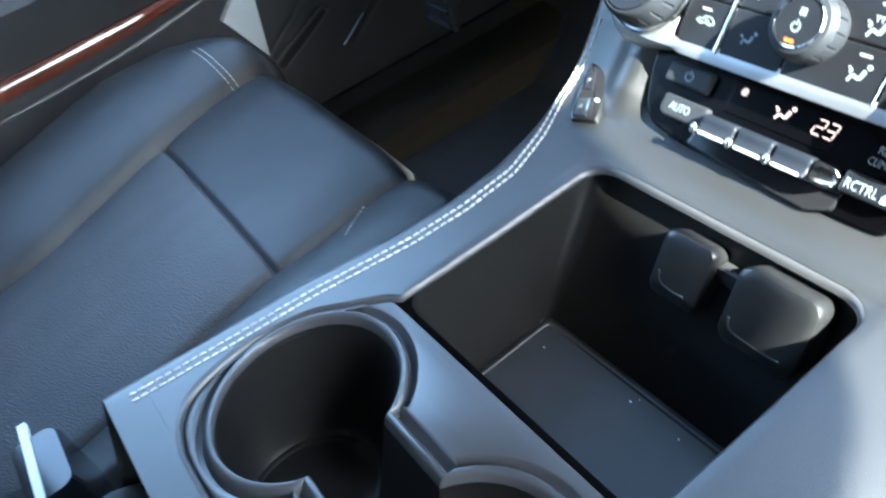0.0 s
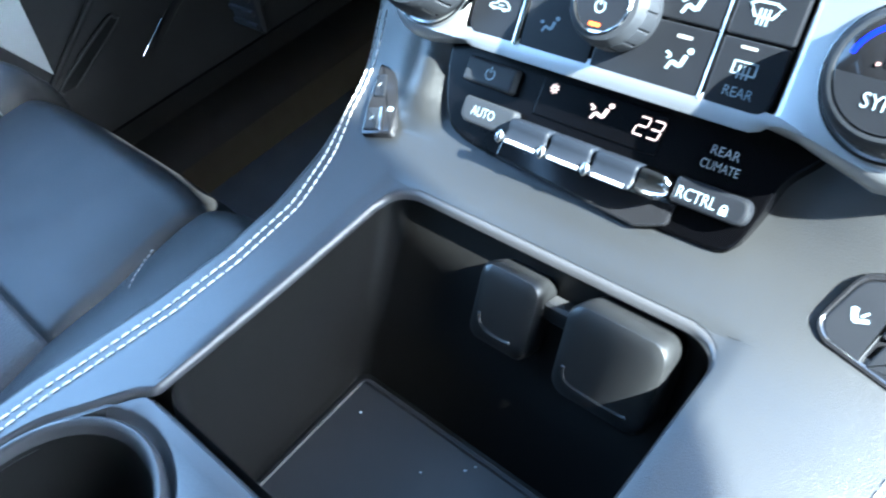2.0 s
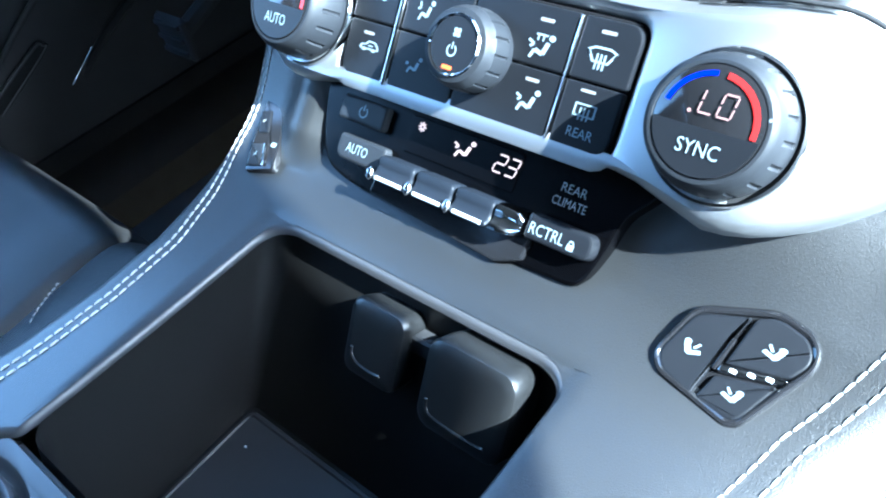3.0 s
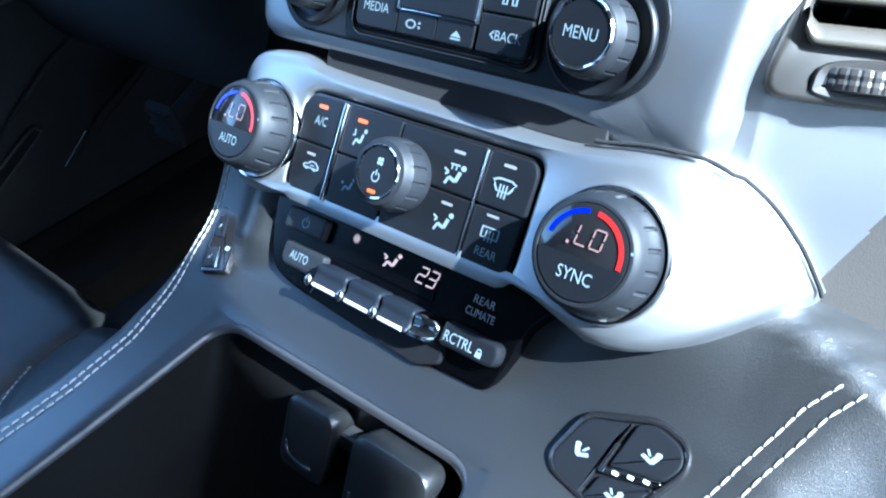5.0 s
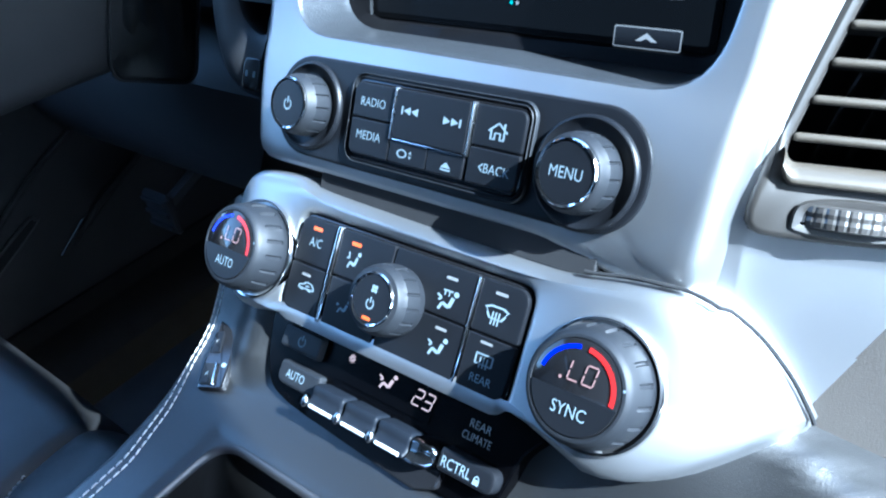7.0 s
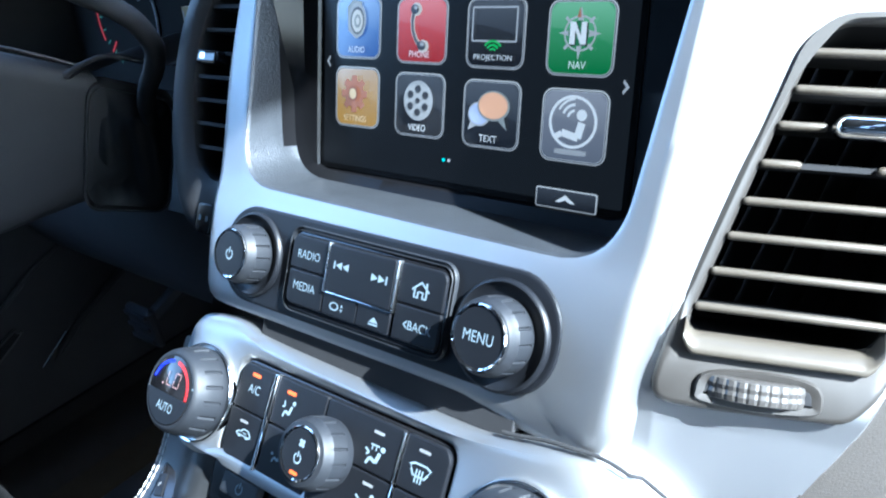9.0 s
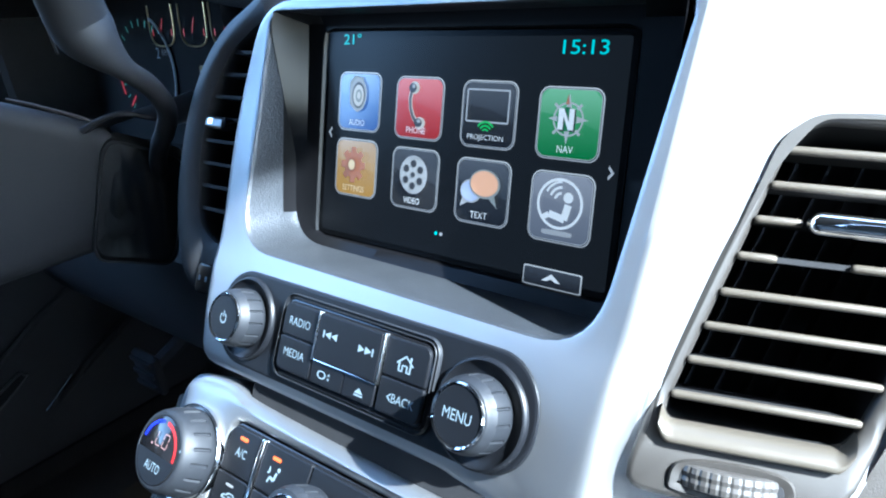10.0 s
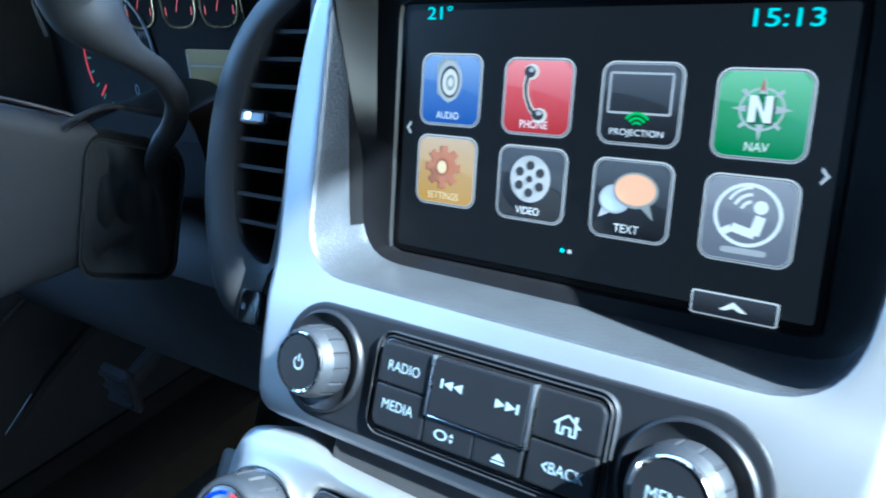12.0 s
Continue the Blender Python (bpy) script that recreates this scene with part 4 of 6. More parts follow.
for t in (0.3, 0.65, 1.0):
    loops.append([pod_point((1 - t) * a[0] + t * b[0], (1 - t) * a[1] + t * b[1], 0.0006 + 0.0008 * math.sin(math.pi * t)) for a, b in zip(mid_a, mid_b)])
for d, q in ((-0.0016, 0.0002), (-0.0006, -0.0008), (0.0, -0.0025), (0.0, -0.006)):
    loops.append([CLIMATE.on(x, z, q) for x, z in inset(panel_in, d)])
part("pod", Shape().loft(loops), SILVER, climate, "satin silver pod", 50)
# dark joint between pod and silver panels: a tube drawn for the shadow gap
seam = []
for x, z in smooth([(0.0700, -0.1405), (0.0750, -0.1400), (0.0920, -0.1375), (0.1114, -0.1385), (0.1266, -0.1475), (0.1388, -0.1610), (0.1465, -0.1732), (0.1489, -0.1779)], 6, False):
    p = pod_point(x, z + 0.0005, -0.0008)
    seam.append((p.x + 0.0003, min(p.y, fascia_y(z) - 0.0004) if x < 0.117 else p.y, p.z))
part("seam", Shape().tube(seam, 0.0008, 8), RECESS, climate, "dark joint")
part("key_plate", pad(CLIMATE, inset(panel2d, 0.0006), -0.006, -0.0012, 0.0006), GLOSS, climate)


def ckey(name, x0, x1, z0, z1, r=0.001, h=0.0012):
    return key(name, x0, x1, z0, z1, r, CLIMATE, h, BUTTON, climate, -0.003)


HC = 0.0012
k = ckey("air_conditioning_key", -0.0700, -0.0472, -0.1715, -0.1522, (0.001, 0.001, 0.005, 0.001))
letters("A/C", CLIMATE, -0.0582, -0.1620, 0.0076, 0.0040, WHITE_MARK, k, HC + 0.0002)
part("indicator", flat(CLIMATE, [rounded(0, 0, 2, 2, 0.3, 2)], -0.0588, -0.1562, 0.0056, 0.0016, HC + 0.0002), ORANGE, k, "lit orange indicator")
k = ckey("recirculation_key", -0.0700, -0.0472, -0.1925, -0.1722, (0.001, 0.001, 0.001, 0.005))
part("sign", flat(CLIMATE, RECIRCULATE, -0.0572, -0.1810, 0.0100, 0.0056, HC + 0.0002), WHITE_MARK, k)
part("indicator", flat(CLIMATE, [rounded(0, 0, 2, 2, 0.3, 2)], -0.0588, -0.1762, 0.0056, 0.0012, HC + 0.0002), PALE_MARK, k)
part("chrome_bar", pad(CLIMATE, rounded(-0.0455, -0.1725, 0.0022, 0.0410, 0.0008, 2), -0.003, 0.0022, 0.0006), CHROME, climate, "upright chrome bar")
k = ckey("face_airflow_key", -0.0440, -0.0130, -0.1715, -0.1522)
part("sign", flat(CLIMATE, BLOW_UP, -0.0340, -0.1633, 0.0080, 0.0082, HC + 0.0002), WHITE_MARK, k)
part("indicator", flat(CLIMATE, [rounded(0, 0, 2, 2, 0.3, 2)], -0.0342, -0.1569, 0.0056, 0.0016, HC + 0.0002), ORANGE, k, "lit orange indicator")
k = ckey("floor_airflow_key", -0.0440, -0.0130, -0.1925, -0.1722)
part("sign", flat(CLIMATE, FLOW_FEET, -0.0330, -0.1826, 0.0080, 0.0068, HC + 0.0002), WHITE_MARK, k)
k = ckey("demist_airflow_key", -0.0120, 0.0300, -0.1715, -0.1522)
part("sign", flat(CLIMATE, BLOW + [bar(-0.5, 0.85, 0.4, 0.85, 0.14), bar(-0.3, 0.4, -0.3, 0.8, 0.12), bar(0.1, 0.4, 0.1, 0.8, 0.12)], 0.0185, -0.1651, 0.0105, 0.0090, HC + 0.0002), WHITE_MARK, k)
part("indicator", flat(CLIMATE, [rounded(0, 0, 2, 2, 0.3, 2)], 0.0185, -0.1568, 0.0056, 0.0012, HC + 0.0002), PALE_MARK, k)
k = ckey("split_airflow_key", -0.0120, 0.0300, -0.1925, -0.1722)
part("sign", flat(CLIMATE, BLOW, 0.0195, -0.1824, 0.0098, 0.0086, HC + 0.0002), WHITE_MARK, k)
part("indicator", flat(CLIMATE, [rounded(0, 0, 2, 2, 0.3, 2)], 0.0195, -0.1758, 0.0056, 0.0012, HC + 0.0002), PALE_MARK, k)
part("chrome_bar", pad(CLIMATE, rounded(0.0310, -0.1725, 0.0010, 0.0395, 0.0004, 2), -0.003, 0.0018, 0.0004), CHROME, climate, "upright chrome bar")
k = ckey("windscreen_demist_key", 0.0320, 0.0538, -0.1715, -0.1522, (0.001, 0.005, 0.001, 0.001))
part("sign", flat(CLIMATE, WINDSCREEN, 0.0418, -0.1640, 0.0116, 0.0084, HC + 0.0002), WHITE_MARK, k)
part("indicator", flat(CLIMATE, [rounded(0, 0, 2, 2, 0.3, 2)], 0.0420, -0.1562, 0.0056, 0.0012, HC + 0.0002), PALE_MARK, k)
k = ckey("rear_demist_key", 0.0320, 0.0538, -0.1925, -0.1722, (0.005, 0.001, 0.001, 0.001))
part("sign", flat(CLIMATE, REAR_WINDOW, 0.0420, -0.1806, 0.0088, 0.0064, HC + 0.0002), WHITE_MARK, k)
letters("REAR", CLIMATE, 0.0427, -0.1874, 0.0098, 0.0032, WHITE_MARK, k, HC + 0.0002)
part("indicator", flat(CLIMATE, [rounded(0, 0, 2, 2, 0.3, 2)], 0.0412, -0.1744, 0.0056, 0.0010, HC + 0.0002), PALE_MARK, k)
k, top_h = dial(climate, CLIMATE, -0.0053, -0.1722, 0.0100, 0.0150, 0.0170, "grooved fan knob with chrome ring", 0.0)
part("sign", flat(CLIMATE, FAN + ring(0, 0, 0.1, 0.2, 0, 360, 10), -0.0050, -0.1682, 0.0052, 0.0052, top_h), WHITE_MARK, k)
part("sign", flat(CLIMATE, POWER, -0.0055, -0.1738, 0.0050, 0.0052, top_h), WHITE_MARK, k)
part("indicator", flat(CLIMATE, [rounded(0, 0, 2, 2, 0.4, 2)], -0.0056, -0.1796, 0.0044, 0.0014, top_h), ORANGE, k, "lit orange indicator")

# temperature knobs with their lit scales
for x, word, w in ((-0.0945, "AUTO", 0.0122), (0.0875, "SYNC", 0.0126)):
    z = -0.1735
    part("knob_ring", turned(CLIMATE, x, z, [(0.0238, -0.001, 0), (0.0240, 0.0018, 0), (0.0234, 0.0030, 0), (0.0225, 0.0026, 0), (0.0221, 0.0, 0)], 96, cap=False), CHROME, climate, "chrome ring round the knob")
    part("knob_gap", turned(CLIMATE, x, z, [(0.0224, 0.0008, 0), (0.0190, 0.0008, 0)], 72, cap=False), RECESS, climate)
    k = part("temperature_knob", turned(CLIMATE, x, z, [(0.0206, -0.001, 0), (0.0212, 0.0030, 0), (0.0213, 0.0050, 0), (0.0213, 0.0052, 1), (0.0208, 0.0100, 1), (0.0201, 0.0135, 1), (0.0200, 0.0137, 0), (0.0194, 0.0160, 0), (0.0184, 0.0178, 0), (0.0174, 0.0185, 0), (0.0164, 0.0186, 0), (0.0161, 0.0181, 0)], 216, 18, 0.0008, True, 0.10), SOFT_KNOB, climate, "grooved temperature knob with a lit scale", 28)
    part("face", turned(CLIMATE, x, z, [(0.0162, 0.0178, 0), (0.0160, 0.0184, 0), (0.0157, 0.0186, 0)], 72), GLOSS, k, "black face")
    lo = [(math.cos(radians(q)), math.sin(radians(q))) for q in range(188, 353, 6)]
    lo = [(0.985, -0.12)] + lo[::-1] + [(-0.985, -0.12)]
    part("push_plate", flat(CLIMATE, [lo], x, z, 0.0312, 0.0312, 0.0189), BUTTON, k)
    letters(word, CLIMATE, x + 0.0002, z - 0.0072, w, 0.0042, WHITE_MARK, k, 0.0192)
    part("cold_arc", flat(CLIMATE, ring(0, 0, 0.82, 0.91, 96, 166, 24), x, z, 0.0312, 0.0312, 0.0189), BLUE, k, "lit blue arc")
    part("warm_arc", flat(CLIMATE, ring(0, 0, 0.81, 0.92, -6, 84, 24), x, z, 0.0312, 0.0312, 0.0189), RED, k, "lit red arc")
    for poly in segment_digits("LO", 0.08, 0.15):
        part("digit_bar", flat(CLIMATE, [poly], x + 0.0020, z + 0.0050, 0.0108, 0.0072, 0.0191), DIM_SEGMENT, k)
    part("digit_point", flat(CLIMATE, [disc(0, 0, 1, None, 12)], x - 0.0058, z + 0.0018, 0.0012, 0.0012, 0.0191), DIM_SEGMENT, k)
    part("scale_dot", flat(CLIMATE, [disc(0, 0, 1, None, 12)], x + 0.0162, z + 0.0046, 0.0010, 0.0010, 0.0186), WHITE_MARK, k)

# ---- rear climate panel under the pod ----
rear = thing("rear_climate_panel", (0, -0.07, -0.238), None, "gloss black rear climate panel with a lit display", "control panel")
low_loop = smooth([(-0.0850, -0.203), (-0.0805, -0.219), (-0.0740, -0.2300), (-0.0640, -0.2352), (-0.0400, -0.2378), (0.0071, -0.2385), (0.0480, -0.2385), (0.0570, -0.2355), (0.0610, -0.2250), (0.0640, -0.2130), (0.0720, -0.2030), (0.0700, -0.196), (-0.08, -0.196)], 5)
part("plate", pad(LOWER, low_loop, -0.01, 0.0022, 0.0012), GLASS_BLACK, rear, "gloss black plate")
part("key_shelf", pad(LOWER, soft_corners([(-0.0420, -0.2290), (-0.0430, -0.2368), (0.0230, -0.2408), (0.0335, -0.2368), (0.0345, -0.2290)], 0.0012, 3), -0.004, 0.0046, 0.0008), GLOSS, rear, "black shelf under the keys")
part("display_window", pad(LOWER, rounded(-0.0075, -0.2113, 0.054, 0.0135, 0.001, 3), 0.0, 0.0028, 0.0003), GLASS_BLACK, rear, "dark display window")
L = 0.0031
part("fan_segments", flat(LOWER, STAR, -0.0285, -0.2078, 0.0042, 0.0042, L), SEGMENT, rear, "lit pink segments")
part("airflow_segments", flat(LOWER, BLOW, -0.0066, -0.2099, 0.0100, 0.0078, L), SEGMENT, rear, "lit pink segments")
for poly in segment_digits("23"):
    part("digit_bar", flat(LOWER, [poly], 0.0143, -0.2103, 0.0112, 0.0073, L), SEGMENT, rear)
letters("REAR", LOWER, 0.0428, -0.2100, 0.0102, 0.0032, PALE_MARK, rear, 0.0025)
letters("CLIMATE", LOWER, 0.0426, -0.2146, 0.0138, 0.0032, PALE_MARK, rear, 0.0025)


def lkey(name, x0, x1, z0, z1, h, r=0.0015, mat=SOFT_KNOB, label="", low=0.0):
    return part(name, pad(LOWER, rounded((x0 + x1) / 2, (z0 + z1) / 2, x1 - x0, z1 - z0, r, 4), low, h, 0.0012), mat, rear, label)


k = lkey("power_key", -0.0710, -0.0455, -0.2148, -0.2055, 0.0060)
part("sign", flat(LOWER, POWER, -0.0575, -0.2100, 0.0058, 0.0058, 0.0062), WHITE_MARK, k)
k = lkey("auto_key", -0.0655, -0.0392, -0.2290, -0.2195, 0.0065, (0.0015, 0.0015, 0.0015, 0.004))
letters("AUTO", LOWER, -0.0540, -0.2240, 0.0118, 0.0040, WHITE_MARK, k, 0.0067)
xs = (-0.0385, -0.0185, 0.0010, 0.0200)
ROCK = ((-0.2212, 0.0020), (-0.2214, 0.0085), (-0.2222, 0.0108), (-0.2236, 0.0114), (-0.2252, 0.0109), (-0.2270, 0.0108), (-0.2286, 0.0117), (-0.2297, 0.0128), (-0.2305, 0.0127), (-0.2308, 0.0112), (-0.2304, 0.0020))
for i in range(3):
    a, b = xs[i] + 0.0005, xs[i + 1] - 0.0005
    s = Shape().loft([[LOWER.on(x, z + d * (-0.2262 - z) * 0.12, h - d * 0.0012) for z, h in ROCK] for x, d in ((a, 1.0), (a + 0.0006, 0.25), (a + 0.0016, 0.0), (b - 0.0016, 0.0), (b - 0.0006, 0.25), (b, 1.0))], True, True, True)
    k = part("rocker_key", s, ROCKER, rear, "blue-grey rocker key with a pale lip", 40)
    part("chrome_lip", Shape().tube([LOWER.on(x, -0.2300, 0.0126) for x in np.linspace(a + 0.0030, b - 0.0022, 6)], 0.0008, 8), PALE_TRIM, k, "pale lip")
    c = LOWER.on(xs[i], -0.2292, 0.0126)
    s = Shape().loft([[c + Vector((0.0017 * math.sin(w) * math.cos(q), 0.0016 * math.sin(w) * math.sin(q) - 0.0010 * math.cos(w), 0.0021 * math.sin(w) * math.sin(q) + 0.0016 * math.cos(w))) for q in np.linspace(0, 2 * math.pi, 12, endpoint=False)] for w in np.linspace(0.15, math.pi - 0.15, 7)], True, True, True)
    part("chrome_nub", s, CHROME, k, "small chrome nub")
s = Shape().loft([[LOWER.on(x, z, h) for z, h in ROCK] for x in (0.0206, 0.0220, 0.0238)], True, True, True)
s.loft([[LOWER.on(x, -0.2262 + (z + 0.2262) * q, h * (0.6 + 0.4 * q)) for z, h in ROCK] for x, q in ((0.0239, 1.0), (0.0275, 0.96), (0.0302, 0.82), (0.0316, 0.55))], True, True, True)
part("end_key", s, CHROME, rear, "small chrome rocker end", 40)
k = lkey("lock_key", 0.0326, 0.0590, -0.2290, -0.2205, 0.0085, (0.0035, 0.0035, 0.0012, 0.0012), BUTTON)
letters("RCTRL", LOWER, 0.0415, -0.2252, 0.0140, 0.0042, WHITE_MARK, k, 0.0087)
part("sign", flat(LOWER, [[(-0.8, -0.9), (0.8, -0.9), (0.8, 0.1), (-0.8, 0.1)]] + ring(0, 0.1, 0.45, 0.7, 0, 180, 8), 0.0515, -0.2258, 0.0034, 0.0042, 0.0087), WHITE_MARK, k)

# ---- console deck ----
DY = (-0.80, -0.34, -0.26, -0.22, -0.105, -0.092, -0.080, -0.070, -0.0625, -0.0590, -0.0540, -0.0480, -0.0455)
DZ = (-0.520, -0.3445, -0.314, -0.299, -0.2545, -0.2470, -0.2385, -0.2285, -0.2160, -0.2050, -0.1880, -0.1720, -0.1480)


def deck_z(y):
    return sum(interp(y + d, DY, DZ) for d in (-0.006, -0.003, 0, 0.003, 0.006)) / 5


def left_x(y):
    return interp(y, (-0.36, -0.34, -0.295, -0.245, -0.195, -0.165, -0.135, -0.10, -0.08, -0.04), (-0.144, -0.1420, -0.1350, -0.1285, -0.1180, -0.1150, -0.1160, -0.1240, -0.1290, -0.1330))


def right_x(y):
    return interp(y, (-0.36, -0.24, -0.16, -0.117, -0.092, -0.068, -0.060, -0.055, -0.050, -0.0455), (0.130, 0.124, 0.128, 0.1340, 0.1420, 0.1560, 0.165, 0.176, 0.200, 0.240))


BX0, BX1, BY0, BY1 = -0.0800, 0.0720, -0.2170, -0.1015        # rim of the open tray
tray = smooth([(-0.0858, -0.2194), (-0.0915, -0.2232), (-0.1045, -0.2402), (-0.1131, -0.2515), (-0.1186, -0.2660), (-0.1207, -0.2800), (-0.1198, -0.2945), (-0.1165, -0.3095), (-0.1105, -0.3200), (-0.0985, -0.3275), (-0.0800, -0.3308), (-0.0560, -0.3300), (-0.0150, -0.3230), (0.0200, -0.3270), (0.0420, -0.3300),
               (0.0680, -0.3262), (0.0860, -0.3120), (0.0960, -0.2900), (0.0960, -0.2620), (0.0860, -0.2380), (0.0790, -0.2270), (0.0702, -0.2194)], 5, False)


def hole_span(y):
    """The opening of tray and cup holder at y: its left and right edge."""
    if y > BY1 or y < -0.3305:
        return None
    if y >= -0.2195:
        r = 0.012
        c = 0.0 if y < BY1 - r else r - math.sqrt(max(0, r * r - (y - (BY1 - r)) ** 2))
        lean = (BY1 - y) / (BY1 - BY0)
        return BX0 + c - 0.0055 * lean, BX1 - c - 0.002 * lean
    xs = []
    n = len(tray)
    for i in range(n):
        (x0, y0), (x1, y1) = tray[i], tray[(i + 1) % n]
        if (y0 - y) * (y1 - y) <= 0 and y0 != y1:
            xs.append(x0 + (x1 - x0) * (y - y0) / (y1 - y0))
    return (min(xs), max(xs)) if len(xs) > 1 else None


def horn(x, y):
    """The rounded shoulder beside the rear climate panel."""
    return 0.0095 * math.exp(-((x + 0.0940) / 0.0135) ** 2) * min(1, max(0, (y + 0.083) / 0.014))


def rim_drop(x, y):
    """The deck rolls down towards the tray's opening."""
    d = max(BX0 - 0.003 - x, x - BX1 + 0.001, y - BY1, 0.0)
    return 0.0 if y < -0.2195 or d > 0.004 else 0.0013 * ((0.004 - d) / 0.004) ** 1.6 * min(1.0, (y + 0.2195) / 0.02)


def crown(x, y):
    """The deck falls away softly towards the passenger side."""
    return 1.0 * max(0.0, x - 0.06) ** 2 * min(1.0, max(0.0, (-0.075 - y) / 0.06))


def deck_point(x, y, drop=0.0):
    z = deck_z(y) - rim_drop(x, y) - crown(x, y)
    q = horn(x, y)
    back = 0.017 * min(1, max(0, (x - 0.085) / 0.055)) * min(1, max(0, (z + 0.226) / 0.05))
    # beyond the pod's tip the deck dives under the lower dash
    over = max(0.0, z + 0.1800 + 0.35 * (x - 0.137)) if x > 0.137 else 0.0
    return (x, y - q + back + 0.022 * min(1.0, over / 0.012), z - over + 0.25 * q - drop)


console = thing("center_console", (0, -0.25, -0.55), None, "black leather center console with white double stitching", "center console")
ys = sorted(set([round(v, 5) for v in np.linspace(-0.3485, -0.3306, 5)] + [-0.3305] + [round(v, 5) for v in np.linspace(-0.3300, -0.2196, 47)] + [round(v, 5) for v in np.linspace(-0.2194, -0.1136, 30)]
                + [round(-0.1135 + 0.012 * math.sin(math.pi / 2 * i / 8), 5) for i in range(9)] + [round(v, 5) for v in np.linspace(-0.1010, -0.0455, 44)]))
ROLL = ((0.0, 0.0), (0.0030, 0.0005), (0.0058, 0.0022), (0.0076, 0.0056), (0.0084, 0.012), (0.0084, 0.10), (0.0084, 0.22), (0.0084, 0.46))
ROLL_R = ((0.0, 0.0), (0.005, 0.0012), (0.010, 0.0042), (0.016, 0.010), (0.022, 0.020), (0.028, 0.036), (0.034, 0.07), (0.038, 0.20), (0.038, 0.46))
s = Shape()
left_rows, right_rows, mid_rows, rear_rows = [], [], [], []
for y in ys:
    xl, xr = left_x(y), right_x(y)
    side_l = [(xl - a, y - 0.0 * b, deck_z(y) - b) for a, b in ROLL][::-1]
    side_r = [(xr + a, deck_point(xr, y)[1], deck_point(xr, y)[2] - b) for a, b in ROLL_R]
    span = hole_span(y)
    if span:
        a, b = span
        e = 0.0028
        left_rows.append(side_l + [deck_point(xl + (a - xl) * i / 16, y) for i in range(1, 17)])
        right_rows.append([deck_point(b + (xr - b) * i / 20, y) for i in range(0, 20)] + side_r)
    elif y > BY1:
        mid_rows.append(side_l + [deck_point(xl + (xr - xl) * i / 60, y) for i in range(1, 60)] + side_r)
    else:
        rear_rows.append(side_l + [deck_point(xl + (xr - xl) * i / 60, y) for i in range(1, 60)] + side_r)
# carry the strips beside the opening on to the front field
yf = min(y for y in ys if y > BY1)
a, b = hole_span(max(y for y in ys if y <= BY1))
left_rows.append([(left_x(yf) - p, yf, deck_z(yf) - q) for p, q in ROLL][::-1] + [deck_point(left_x(yf) + (a - left_x(yf)) * i / 16, yf) for i in range(1, 17)])
right_rows.append([deck_point(b + (right_x(yf) - b) * i / 20, yf) for i in range(0, 20)] + [(right_x(yf) + p, deck_point(right_x(yf), yf)[1], deck_point(right_x(yf), yf)[2] - q) for p, q in ROLL_R])
for rows in (left_rows, right_rows, mid_rows, rear_rows):
    s.loft(rows, False)
part("deck", s, LEATHER, console, "black leather-grained deck", 60)
# rolled lip along the opening
lip = [(hole_span(y)[0], y) for y in ys if hole_span(y) and y <= BY1 - 0.001] + [(x, BY1 + 0.0003) for x in np.linspace(BX0 + 0.012, BX1 - 0.012, 30)] + [(hole_span(y)[1], y) for y in reversed(ys) if hole_span(y) and y <= BY1 - 0.001]
walked = [0.0]
for a, b in zip(lip, lip[1:]):
    walked.append(walked[-1] + math.dist(a, b))
lip = [(interp(q, walked, [p[0] for p in lip]), interp(q, walked, [p[1] for p in lip])) for q in np.linspace(0, walked[-1], int(walked[-1] / 0.0013))]
for _ in range(5):
    lip = [lip[0]] + [tuple(0.25 * a + 0.5 * b + 0.25 * c for a, b, c in zip(lip[k - 1], lip[k], lip[k + 1])) for k in range(1, len(lip) - 1)] + [lip[-1]]
s = Shape().loft([[(x, y, deck_z(q[1]) - h - rim_drop(*q)) for (x, y), q in zip(inset(lip, d) if d else lip, lip)] for d, h in ((-0.0016, -0.0002), (0.0, 0.0003), (0.0009, 0.0010), (0.0014, 0.0022), (0.0015, 0.0040))])
part("opening_edge", s, PLASTIC, console, "rolled edge round the opening", 60)
# close the joint between the front field and the strips
s = Shape()
y0, y1 = BY1 - 0.00002, round(-0.1010, 5)
strip = [(left_x(y0) + (right_x(y0) - left_x(y0)) * i / 60) for i in range(61)]
s.loft([[(x, BY1 - 0.0002, deck_z(BY1) - 0.0006 - rim_drop(x, BY1) - crown(x, BY1)) for x in strip], [(x, y1 + 0.0004, deck_z(y1) - 0.0005 - rim_drop(x, y1) - crown(x, y1)) for x in strip]], False)
part("joint_strip", s, LEATHER, console)

# open tray with its rubber mat
bin_thing = thing("storage_tray", (0, -0.16, -0.37), None, "deep black plastic storage tray in the console", "storage tray")


def floor_of(y):
    return -0.3465 + 0.36 * (y + 0.125)


s = Shape()
rim = rounded((BX0 + BX1) / 2 - 0.002, (BY0 + BY1) / 2 + 0.003, BX1 - BX0 + 0.008, BY1 - BY0 + 0.008, 0.013, 8)
base = rounded(-0.004, -0.1705, 0.150, 0.0935, 0.006, 8)
loops = []
